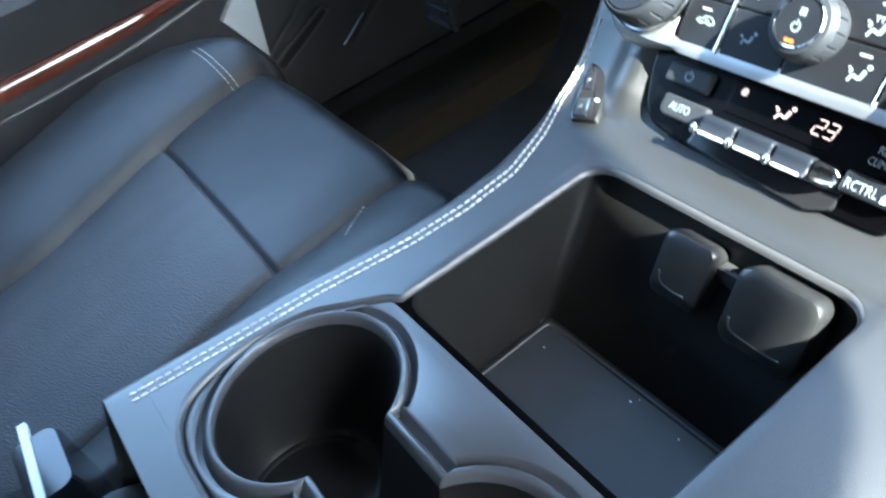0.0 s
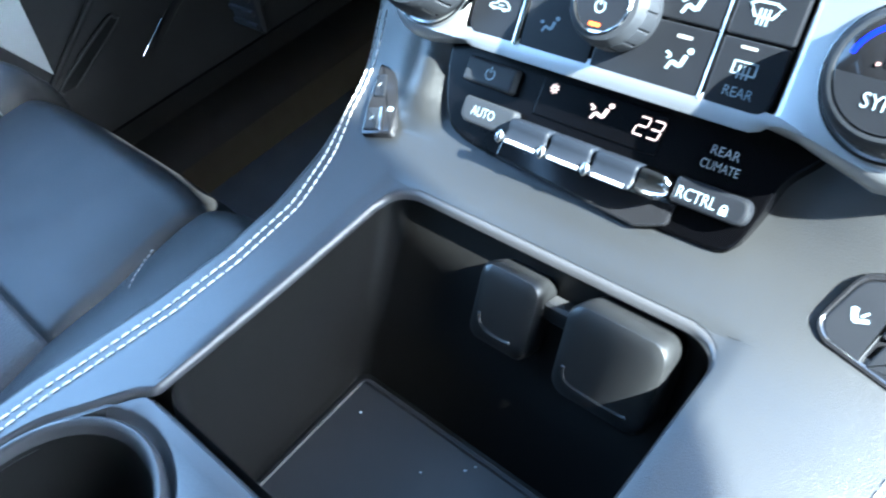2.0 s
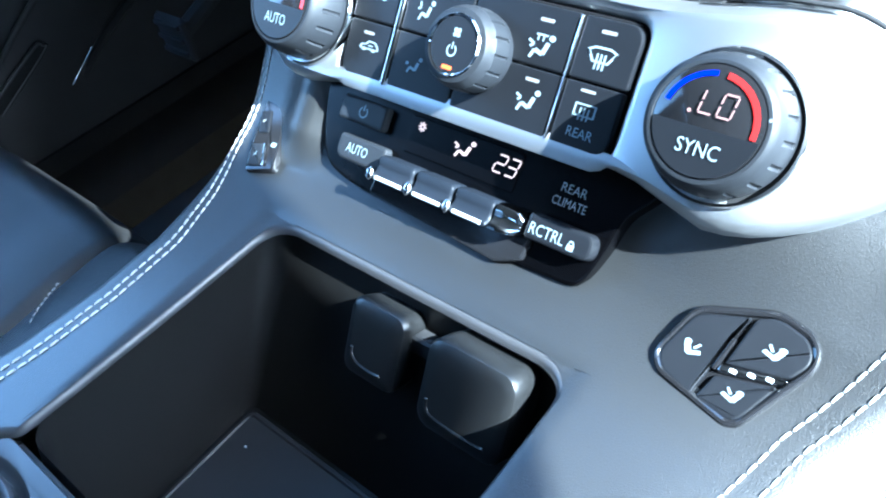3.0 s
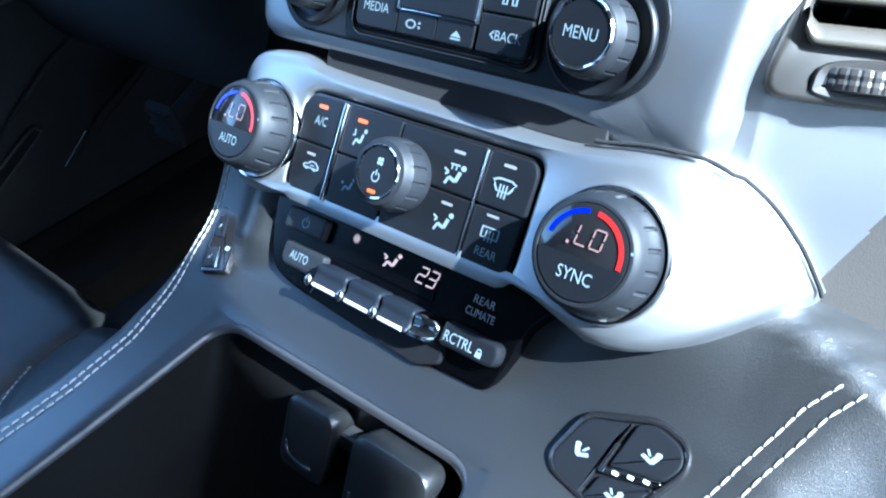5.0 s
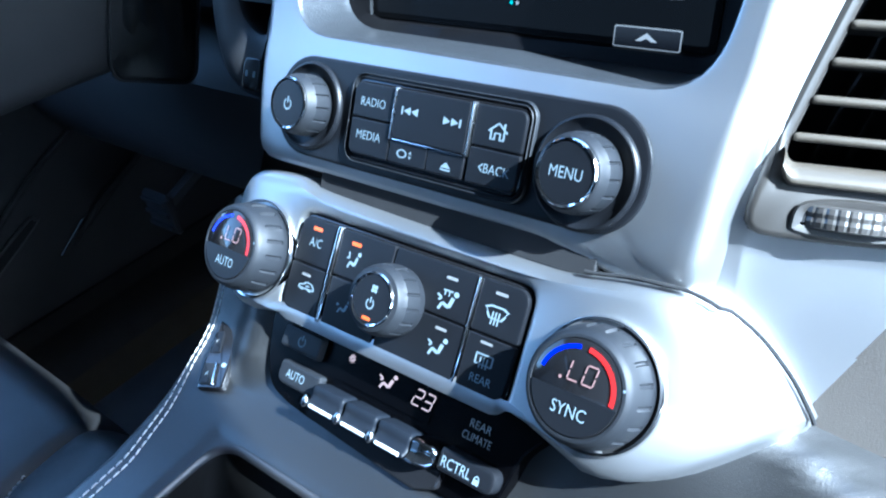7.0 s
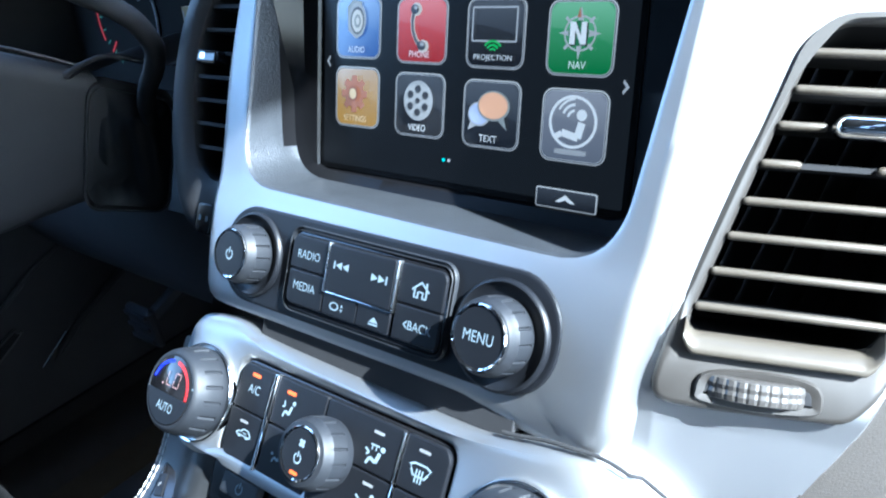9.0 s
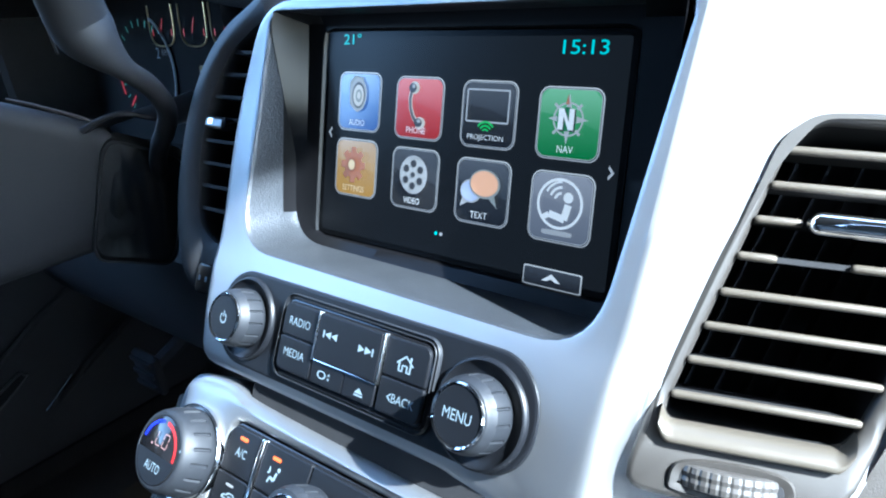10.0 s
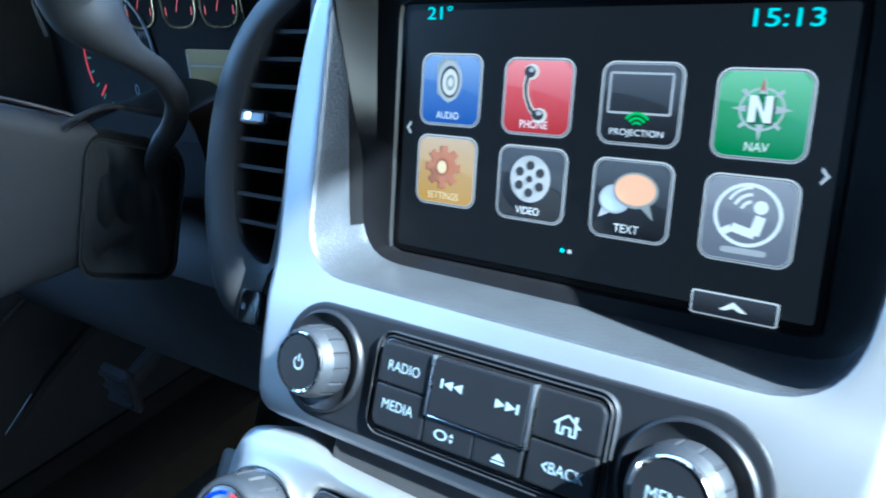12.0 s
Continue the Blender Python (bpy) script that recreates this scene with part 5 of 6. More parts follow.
for t, r in ((0.0, 0.0), (0.03, 0.0), (0.25, 0.2), (0.6, 0.6), (0.93, 0.95), (0.985, 1.0), (1.0, 1.06)):
    ring_pts = []
    for (x0, y0), (x1, y1) in zip(rim, base):
        x, y = x0 + (x1 - x0) * r, y0 + (y1 - y0) * r
        top_z, low_z = deck_z(y0) - 0.0042, floor_of(y1)
        ring_pts.append((x, y, top_z + (low_z - top_z) * t))
    loops.append(ring_pts)
s.loft(loops, True, False, True)
part("liner", s, LINER, bin_thing, "black plastic liner")
mat_loop = rounded(-0.004, -0.1690, 0.1445, 0.0870, 0.005, 6)
s = Shape().loft([[(x, y, floor_of(y) + h) for x, y in inset(mat_loop, d)] for d, h in ((0, 0.0), (0, 0.0014), (0.0006, 0.0022), (0.0020, 0.0022), (0.0026, 0.0014))], True, False, True)
part("rubber_mat", s, RUBBER, bin_thing, "black rubber mat")
rng = random.Random(5)
for i in range(5):
    x, y, q = rng.uniform(-0.066, 0.030), rng.uniform(-0.150, -0.128), rng.uniform(0.0003, 0.0006)
    part("crumb", Shape().box(x - q, x + q, y - q * 0.7, y + q * 0.7, floor_of(y) + 0.0012, floor_of(y) + 0.0018, 0.0001), PALE_TRIM, bin_thing, "pale crumb")

# socket covers on the tray's front wall
def cover(name, x0, x1, z0, z1, h, r, label):
    t = thing(name, (0, -0.11, z0), None, label, "socket cover", "socket covers")
    s = Shape().loft([[BIN_WALL.on(x, z, q) for x, z in rounded((x0 + x1) / 2, (z0 + z1) / 2, x1 - x0 - 2 * d, z1 - z0 - 2 * d, max(r - d * 0.7, 0.001), 8)] for d, q in ((0.0015, -0.014), (0.0, 0.002), (0, h - 0.003), (0.0008, h - 0.0012), (0.0022, h - 0.0004), (0.0045, h), (0.0085, h + 0.0003))], True, False, True)
    part("cap", s, COVER, t, "black plastic cap")
    lip = smooth([(x0 + 0.0048, z0 + 0.0125), (x0 + 0.0052, z0 + 0.0090), (x0 + 0.0085, z0 + 0.0064), ((x0 + x1) / 2, z0 + 0.0056), (x1 - 0.0095, z0 + 0.0058), (x1 - 0.0070, z0 + 0.0066)], 4, False)
    part("finger_lip", Shape().tube([BIN_WALL.on(x, z, h - 0.0003) for x, z in lip], [0.0002] + [0.0010] * (len(lip) - 2) + [0.0002], 8), COVER, t)
    return t


cover("socket_cover", -0.0235, 0.0050, -0.2965, -0.2640, 0.0088, 0.0055, "small black plastic socket cover on the tray wall")
cover("usb_cover", 0.0190, 0.0585, -0.2965, -0.2605, 0.0130, 0.0070, "large black plastic cover on the tray wall")
part("hinge", Shape().box(0.0045, 0.0195, -0.108, -0.100, -0.278, -0.270, 0.001), DARK, bin_thing)

# cup holder insert: one opening of two cups and the gap between them
cups = thing("cup_holder", (0, -0.27, -0.42), None, "black plastic double cup holder insert", "cup holder")
C1, C2, RC = (-0.0730, -0.2768), (0.0430, -0.2768), 0.0415
eight = []
for i in range(40):
    a = radians(25 + 310 * i / 39)
    eight.append((C1[0] + RC * math.cos(a), C1[1] + RC * math.sin(a)))
for i in range(40):
    a = radians(205 + 310 * i / 39)
    eight.append((C2[0] + RC * math.cos(a), C2[1] + RC * math.sin(a)))
bm = bmesh.new()
plate2 = [(x, y) for x, y in inset(tray, 0.0030)]
plate2 = [(min(max(x, -0.0835), 0.0705) if y > -0.2225 else x, min(y, -0.2165)) for x, y in plate2]


def tray_z(y):
    return deck_z(y) - 0.0022


def fill(outline, holes, zf):
    """A flat field with holes."""
    bm = bmesh.new()
    edges = []
    for loop in [outline] + holes:
        vs = [bm.verts.new((x, y, 0)) for x, y in loop]
        edges += [bm.edges.new((vs[i], vs[(i + 1) % len(vs)])) for i in range(len(vs))]
    bmesh.ops.triangle_fill(bm, use_beauty=True, use_dissolve=False, edges=edges)
    bm.verts.ensure_lookup_table()
    bm.verts.index_update()
    s = Shape().add([(v.co.x, v.co.y, zf(v.co.y)) for v in bm.verts], [tuple(v.index for v in f.verts) for f in bm.faces])
    bm.free()
    return s


s = fill(plate2, [inset(eight, -0.0085)], tray_z)
s.loft([[(x, y, tray_z(y)) for x, y in plate2], [(x, y, tray_z(y) - 0.0006) for x, y in inset(plate2, -0.0005)], [(x, y, tray_z(y) - 0.085) for x, y in inset(plate2, -0.0006)]])
# valley and raised lip round the cups, then the walls
rings = ((-0.0085, 0.0), (-0.0079, -0.0005), (-0.0073, -0.0046), (-0.0054, -0.0052), (-0.0044, -0.0020), (-0.0037, 0.0002), (-0.0025, 0.0012), (-0.0011, 0.0010), (-0.0002, -0.0006), (0.0002, -0.004))
s.loft([[(x, y, tray_z(y) + h) for x, y in inset(eight, d)] for d, h in rings])
part("insert", s, PLASTIC, cups, "black plastic insert", 50)
s = Shape().loft([[(x, y, tray_z(y) + h) for x, y in inset(eight, d)] for d, h in ((0.0, -0.004), (0.0010, -0.030), (0.0035, -0.066), (0.006, -0.070), (0.0085, -0.070), (0.0090, -0.0712))], True, False, True)
part("cup_wall", s, LINER, cups, "smooth black cup walls", 50)

# groove between deck and insert
s = Shape().loft([[(x, min(y, -0.2192), tray_z(y) - 0.006) for x, y in inset(tray, -0.001)], [(x, min(y, -0.2195), tray_z(y) - 0.006) for x, y in inset(tray, 0.006)]])
part("groove", s, DARK, cups)

# stitching: short threads along both edges
def stitches(curve, step=0.0046, length=0.0038, r=0.00042, lift=0.0003):
    s = Shape()
    pts = [Vector(p) for p in curve]
    dist, acc = [0.0], 0.0
    for i in range(1, len(pts)):
        acc += (pts[i] - pts[i - 1]).length
        dist.append(acc)

    def along(q):
        return Vector([interp(q, dist, [p[d] for p in pts]) for d in range(3)])
    q = 0.0
    while q + length < acc:
        a, m, b = along(q), along(q + length / 2), along(q + length)
        s.tube([a - Vector((0, 0, r * 0.6)), a + (m - a) * 0.3 + Vector((0, 0, lift)), m + Vector((0, 0, lift * 1.3)), b + (m - b) * 0.3 + Vector((0, 0, lift)), b - Vector((0, 0, r * 0.6))], [r * 0.6, r, r * 1.1, r, r * 0.6], 6)
        q += step
    return s


yy = np.linspace(-0.338, -0.056, 110)
for offs in ((0.0045, 0.0040, 0.0005, -0.0040, -0.0055), (0.0092, 0.0084, 0.0048, 0.0000, -0.0015)):
    curve = []
    for y in yy:
        off = interp(y, (-0.22, -0.13, -0.105, -0.085, -0.05), offs)
        x, yq, z = deck_point(left_x(y) + max(off, 0.0), y)
        curve.append((x + min(off, 0.0), yq, z - interp(max(-off, 0.0), [q for q, _ in ROLL[:5]], [w for _, w in ROLL[:5]])))
    part("stitching", stitches(curve), THREAD, console, "white stitching")
yy = np.linspace(-0.338, -0.05, 90)
for off in (-0.0080, -0.0010):
    part("stitching", stitches([deck_point(right_x(y) + off, y) for y in yy]), THREAD, console, "white stitching")

# seat heater switch
hs = Plane(-0.078, -0.2365, 1 / 0.95)
heater = thing("seat_heater_switch", (0.112, -0.08, -0.24), None, "dark five-sided seat heater switch with three keys", "switch")
outline = soft_corners([(0.0890, -0.2440), (0.0949, -0.2305), (0.1187, -0.2245), (0.1315, -0.2268), (0.1353, -0.2327), (0.1225, -0.2512), (0.1185, -0.2526), (0.0930, -0.2482)], (0.003, 0.004, 0.004, 0.004, 0.004, 0.002, 0.002, 0.003), 4)
part("frame", Shape().loft([[hs.on(x, z, h) for x, z in (inset(outline, d) if d else outline)] for d, h in ((0, -0.006), (0, 0.0020), (0.0005, 0.0029), (0.0012, 0.0031), (0.0018, 0.0027), (0.0021, 0.0014))], True, False, True), GLOSS, heater, "black rim")
deck_lift = 0.0030
k = part("key", pad(hs, soft_corners([(0.0912, -0.2437), (0.0965, -0.2322), (0.1122, -0.2285), (0.1092, -0.2345), (0.1076, -0.2420), (0.1058, -0.2495), (0.0945, -0.2472)], (0.002, 0.003, 0.001, 0.0005, 0.0005, 0.001, 0.002), 4), 0.0, deck_lift, 0.0007), BUTTON, heater)
part("sign", flat(hs, SEAT_GLYPH, 0.1003, -0.2402, 0.0076, 0.0058, deck_lift + 0.0002), WHITE_MARK, k)
k = part("key", pad(hs, soft_corners([(0.1134, -0.2284), (0.1190, -0.2264), (0.1296, -0.2283), (0.1332, -0.2328), (0.1292, -0.2376), (0.1108, -0.2402)], (0.001, 0.003, 0.003, 0.003, 0.001, 0.001), 4), 0.0, deck_lift, 0.0007), BUTTON, heater)
part("sign", flat(hs, [[(-x, y) for x, y in p] for p in SEAT_GLYPH], 0.1221, -0.2340, 0.0080, 0.0056, deck_lift + 0.0002), WHITE_MARK, k)
k = part("key", pad(hs, soft_corners([(0.1072, -0.2497), (0.1098, -0.2432), (0.1274, -0.2402), (0.1216, -0.2498), (0.1186, -0.2508)], (0.001, 0.001, 0.001, 0.002, 0.002), 4), 0.0, deck_lift, 0.0007), BUTTON, heater)
part("sign", flat(hs, [[(-x, y) for x, y in p] for p in SEAT_GLYPH], 0.1168, -0.2458, 0.0074, 0.0052, deck_lift + 0.0002), WHITE_MARK, k)
part("chrome_bar", pad(hs, soft_corners([(0.1102, -0.2409), (0.1290, -0.2382), (0.1280, -0.2395), (0.1098, -0.2424)], 0.0003, 2), 0.0, deck_lift + 0.0004, 0.0003), CHROME, heater, "chrome bar")
for q in (0.22, 0.5, 0.78):
    part("indicator", pad(hs, rounded(0.1100 + 0.0185 * q, -0.2417 + 0.0028 * q, 0.0022, 0.0009, 0.0003, 3), 0.0, deck_lift + 0.0008, 0.0002), PALE_TRIM, heater, "pale indicator")
part("indicator_bar", pad(hs, soft_corners([(0.1079, -0.2422), (0.1096, -0.2344), (0.1108, -0.2344), (0.1092, -0.2424)], 0.0003, 2), 0.0, deck_lift + 0.0004, 0.0003), GLOSS, heater)

# driver-side switch on the shoulder of the console
ss = Plane(-0.0820, -0.2375, 1.21)
shoulder = thing("console_switch", (-0.115, -0.08, -0.245), None, "small dark two-key switch beside the stitching", "switch")
part("frame", pad(ss, soft_corners([(-0.1190, -0.2372), (-0.1118, -0.2462), (-0.0966, -0.2426), (-0.1062, -0.2292), (-0.1172, -0.2222), (-0.1290, -0.2210)], (0.002, 0.0015, 0.002, 0.006, 0.004, 0.002), 4), -0.010, 0.0022, 0.0010), GLOSS, shoulder)
k = part("key", pad(ss, soft_corners([(-0.1240, -0.2276), (-0.1178, -0.2342), (-0.1122, -0.2330), (-0.1190, -0.2262)], 0.0008, 3), 0.0, 0.0032, 0.0006), BUTTON, shoulder)
part("mark", flat(ss, [bar(-0.3, -0.9, 0.3, 0.9, 0.4), bar(-0.6, 0.1, 0.6, 0.1, 0.3)], -0.1184, -0.2303, 0.0022, 0.0028, 0.0034), PALE_MARK, k)
k = part("key", pad(ss, soft_corners([(-0.1165, -0.2380), (-0.1110, -0.2446), (-0.1042, -0.2430), (-0.1100, -0.2366)], 0.0008, 3), 0.0, 0.0034, 0.0006), SOFT_KNOB, shoulder)
part("mark", flat(ss, [bar(-0.3, -0.9, 0.3, 0.9, 0.4), bar(-0.6, -0.1, 0.6, -0.1, 0.3)], -0.1104, -0.2406, 0.0024, 0.0030, 0.0036), WHITE_MARK, k)
part("chrome_bar", pad(ss, soft_corners([(-0.1098, -0.2364), (-0.1032, -0.2430), (-0.1022, -0.2428), (-0.1088, -0.2361)], 0.0002, 2), 0.0, 0.0036, 0.0003), CHROME, shoulder, "chrome bar")
part("indicator", flat(ss, [rounded(0, 0, 2, 2, 0.4, 2)], -0.1050, -0.2358, 0.0030, 0.0022, 0.0024), WHITE_MARK, shoulder)

# padded armrest behind the deck
solo("armrest", Shape().box(-0.150, 0.150, -1.0, -0.445, floor_z, -0.262, 0.02), LEATHER, BODY, "black leather armrest box behind the console deck", "armrest")

# ---- lower dash on the passenger side ----
LOWER = smooth([(0.11, -0.42), (0.06, -0.33), (0.008, -0.265), (-0.014, -0.225), (-0.0190, -0.195), (-0.0195, -0.170), (-0.0195, -0.135), (-0.0155, -0.085), (-0.005, -0.04), (0.004, 0.0), (0.010, 0.03)], 4, False)
rows = []
for x in list(np.linspace(0.1452, 0.26, 90)) + list(np.linspace(0.28, 0.84, 14)):
    top = interp(x, (0.145, 0.1515, 0.158, 0.1643, 0.1705, 0.1790, 0.2080, 0.26, 0.62), (-0.1755, -0.1615, -0.1485, -0.1355, -0.1235, -0.1015, -0.0035, 0.0135, 0.0215))
    row = [(x, interp(z, [q for _, q in LOWER], [y for y, _ in LOWER]) + 0.43 * (min(x, 0.26) - 0.149), z) for z in top - (top + 0.42) * np.linspace(0, 1, 60) ** 1.4]
    rows.append([(x, row[0][1] + 0.012, row[0][2] + 0.001), (x, row[0][1] + 0.0015, row[0][2] + 0.0006)] + row)
s = Shape().loft(rows, False)
solo("lower_dash", s, SUNLIT_LEATHER, CAR, "black leather lower dash on the passenger side, sunlit tan in its colour", "dashboard panel")

# ---- passenger air vent ----
vent = thing("air_vent", (0.15, -0.02, -0.117), None, "warm grey air vent with champagne slat edges", "air vent", "air vents")


def vent_left(z):
    return 0.1222 + 0.2146 * (z + 0.0872)


def vent_right(z):
    return 0.1735 + 0.28 * (z + 0.09)


def chin(z):
    """The bezel swells towards its lower end."""
    return 0.0016 + 0.0066 * min(1.0, max(0.0, (-0.088 - z) / 0.018))


opening = soft_corners([(vent_left(-0.0965), -0.0965), (vent_right(-0.0965), -0.0955), (vent_right(0.002), 0.0030), (0.1474, 0.0034), (vent_left(-0.002), -0.002)], (0.007, 0.006, 0.006, 0.003, 0.006), 5)
open_loop = radial(opening, 0.155, -0.05, 180)
loops = []
for l, d, q, e in ((bez_loop, 0, 0.0, -0.006), (bez_loop, 0, 1.0, -0.0016), (bez_loop, 0.0008, 1.0, -0.0005), (bez_loop, 0.0022, 1.0, 0.0), (open_loop, -0.0030, 1.0, 0.0), (open_loop, -0.0014, 1.0, -0.0006), (open_loop, 0.0, 1.0, -0.0022), (open_loop, 0.0003, 0.0, -0.0025)):
    loops.append([PASSENGER.on(x, z, chin(z) * q + e) for x, z in (inset(l, d) if d else l)])
part("bezel", Shape().loft(loops), VENT_GREY, vent, "warm grey metallic bezel", 50)
part("throat", Shape().loft([[PASSENGER.on(x, z, h) for x, z in inset(open_loop, d)] for d, h in ((0.0, -0.0025), (0.0002, -0.055))]), RECESS, vent, "black throat")
part("duct", Shape().add([PASSENGER.on(x, z, -0.055) for x, z in bez_loop], [tuple(range(180))]), RECESS, vent)
NOSE = ((-0.0013, -0.0010), (-0.0014, 0.0004), (-0.0009, 0.0013), (0.0, 0.0016), (0.0009, 0.0013), (0.0014, 0.0004), (0.0013, -0.0010))
for i, z in enumerate((-0.0058, -0.0172, -0.0285, -0.0405, -0.0525, -0.0638, -0.0753, -0.0870)):
    xa, xb = vent_left(z), vent_right(z)
    # Blade kept dark so its underside looks black: shade put into the colour.
    blade = Shape().loft([[PASSENGER.on(x, z + b, h) for b, h in ((-0.0009, -0.0008), (0.0009, -0.0008), (0.0009, -0.022), (-0.0003, -0.022))] for x in (xa, xb)], True, True, True)
    k = part("slat", blade, RECESS, vent, "black slat with a champagne edge")
    for u, w in ([(xa, 0.1480), (0.1760, xb)] if i == 2 else [(xa, 0.1433), (0.1630, xb)] if i == 3 else [(xa, xb)]):
        s = Shape().loft([[PASSENGER.on(x, z + b * q, h * q) for b, h in NOSE] for x, q in ((u, 0.55), (u + 0.0005, 0.85), (u + 0.0014, 1.0), (w - 0.0014, 1.0), (w - 0.0005, 0.85), (w, 0.55))], True, True, True)
        part("slat_edge", s, SLAT_GREY, k, "champagne edge", 50)
for x in np.linspace(0.136, 0.186, 6):
    part("vane", Shape().loft([[PASSENGER.on(x + q + 0.24 * (z + 0.05), z, h) for q, h in ((-0.0005, -0.040), (0.0005, -0.040), (0.0005, -0.0545), (-0.0005, -0.0545))] for z in (-0.094, 0.001)], True, True, True), RECESS, vent)
part("slider", Shape().loft([[PASSENGER.on(x, z, h) for x, z in rounded(0.1622, -0.0285, 0.0272 - 2 * d, 0.0072 - 2 * d, 0.0034 - d, 6)] for d, h in ((0.0008, -0.002), (0.0, 0.003), (0.0, 0.0065), (0.0006, 0.0083), (0.0016, 0.0094), (0.0026, 0.0097))], True, False, True), CHROME, vent, "chrome slider")
# chin under the slats: a rounded lip with upturned ends
rows = []
for i in range(33):
    q = i / 32
    x = 0.1204 + 0.0524 * q
    lift = 0.0045 * max(0.0, 1 - q / 0.07) ** 2 + 0.0055 * max(0.0, (q - 0.93) / 0.07) ** 2
    rows.append([PASSENGER.on(x, z + lift, h) for z, h in ((-0.0948, 0.0005), (-0.0950, 0.0042), (-0.0960, 0.0064), (-0.0976, 0.0084), (-0.0992, 0.0094), (-0.1006, 0.0096), (-0.1014, 0.0090), (-0.1016, 0.0070))])
part("lower_lip", Shape().loft(rows, False), SLAT_GREY, vent, "champagne lower lip", 60)
# thumb wheel in its hollow under the lip
hollow = smooth([(0.1268, -0.1125), (0.1290, -0.1066), (0.1430, -0.1045), (0.1570, -0.1060), (0.1600, -0.1120), (0.1575, -0.1150), (0.1430, -0.1162), (0.1290, -0.1152)], 5)
part("hollow_rim", Shape().loft([[PASSENGER.on(x, z, h) for x, z in inset(hollow, d)] for d, h in ((-0.0006, 0.0080), (0.0, 0.0092), (0.0010, 0.0090), (0.0026, 0.0084))]), VENT_GREY, vent, "rim of the wheel hollow", 60)
# flat dark plate over the bezel: the hollow's shade put into colour
part("wheel_shade", pad(PASSENGER, inset(hollow, 0.0024), 0.0, 0.0086, 0.0002), RECESS, vent, "flat dark plate for the shade in the wheel's hollow")
m = PASSENGER.matrix(0.1428, -0.1103, -0.0062)
rows = []
for q, r in ((-0.0036, 0.0190), (-0.0032, 0.0202), (-0.0014, 0.0206), (0.0, 0.0203), (0.0014, 0.0206), (0.0032, 0.0202), (0.0037, 0.0190)):
    rows.append([m @ Vector((r * (0.985 if j % 4 < 1 else 1.0) * math.sin(2 * math.pi * j / 160), q, r * (0.985 if j % 4 < 1 else 1.0) * math.cos(2 * math.pi * j / 160))) for j in range(160)])
part("thumb_wheel", Shape().loft(rows, True, True, True), WHEEL_GREY, vent, "ribbed champagne thumb wheel", 20)

# ---- driver's seat ----
def driver_seat():
    t = thing("driver_seat", (-0.45, -0.45, floor_z), BODY @ Matrix.Translation((-0.016, -0.013, -0.016)), "black leather driver seat with stitched bolsters", "car seat")
    EL = ((-0.80, -0.447, -0.374, -0.293, -0.196, -0.146, -0.05), (-0.520, -0.528, -0.547, -0.566, -0.604, -0.617, -0.625))

    def insert_left(y):
        return interp(y, *EL)

    def insert_right(y):
        return interp(y, (-0.80, -0.45, -0.25, -0.21, -0.18, -0.14), (-0.270, -0.285, -0.299, -0.307, -0.313, -0.316))

    def height(u, y, x):
        """u: across, 0 to 1 the outer bolster, 1 to 2 the insert, 2 to 3 the inner bolster."""
        z = -0.333 - 0.035 * max(0, (-0.30 - y)) / 0.2
        if u < 1:
            z += 0.034 * math.sin(math.pi * min(1, (1 - u) * 0.95)) ** 0.8 - 0.10 * max(0, 0.30 - u) ** 1.7 / 0.3 ** 1.7
        elif u < 2:
            c = (u - 1) * 2 - 1
            z += 0.012 * (1 - c ** 4)
            z -= 0.0050 * math.exp(-((y + 0.296) / 0.0022) ** 2) + 0.0025 * math.exp(-((y + 0.296) / 0.018) ** 2)
        else:
            w = u - 2
            z += 0.020 * math.sin(math.pi * min(1, w * 0.8)) ** 0.8 - 0.09 * max(0, w - 0.72) ** 1.7 / 0.28 ** 1.7
        for e in (1, 2):
            z -= 0.007 * math.exp(-((u - e) / (0.045 if e == 1 and u < 1 or e == 2 and u > 2 else 0.016)) ** 2)
        front = max(0, (y + 0.170) / 0.030)
        z -= 0.022 * min(front, 1.0) ** 2.2 + 0.004 * max(0, (y + 0.24) / 0.10) ** 2
        z += 0.0015 * noise.noise(Vector((x * 9, y * 9, 0.3))) + 0.0006 * noise.noise(Vector((x * 40, y * 25, 1.3)))
        return z
    ys = sorted(list(np.linspace(-0.78, -0.35, 40)) + list(np.linspace(-0.345, -0.25, 48)) + list(np.linspace(-0.247, -0.14, 50)))

    def strip(u0, u1, n, ya, yb):
        rows = []
        for y in ys:
            if ya - 1e-6 <= y <= yb + 1e-6:
                row = []
                for i in range(n + 1):
                    u = u0 + (u1 - u0) * i / n
                    xl = insert_left(y)
                    far = -0.735 - 0.03 * math.exp(-((y + 0.30) / 0.15) ** 2) + 0.10 * max(0, (y + 0.23) / 0.09) ** 2
                    if u <= 1:
                        x = far + (xl - far) * u
                    elif u <= 2:
                        x = xl + (insert_right(y) - xl) * (u - 1)
                    else:
                        x = insert_right(y) + (-0.205 - insert_right(y)) * (u - 2)
                    row.append((x, y, height(u, y, x)))
                rows.append(row)
        if abs(yb + 0.14) < 1e-6:
            for dy, dz in ((0.004, 0.007), (0.009, 0.016), (0.013, 0.03), (0.014, 0.07), (0.008, 0.12), (-0.02, 0.18)):
                rows.append([(p[0], -0.14 + dy, p[2] - dz) for p in base_row(rows)])
        return Shape().loft(rows, False)

    def base_row(rows):
        return [r for r in rows if abs(r[0][1] + 0.14) < 1e-6][0]
    cut = min(ys, key=lambda v: abs(v + 0.296))
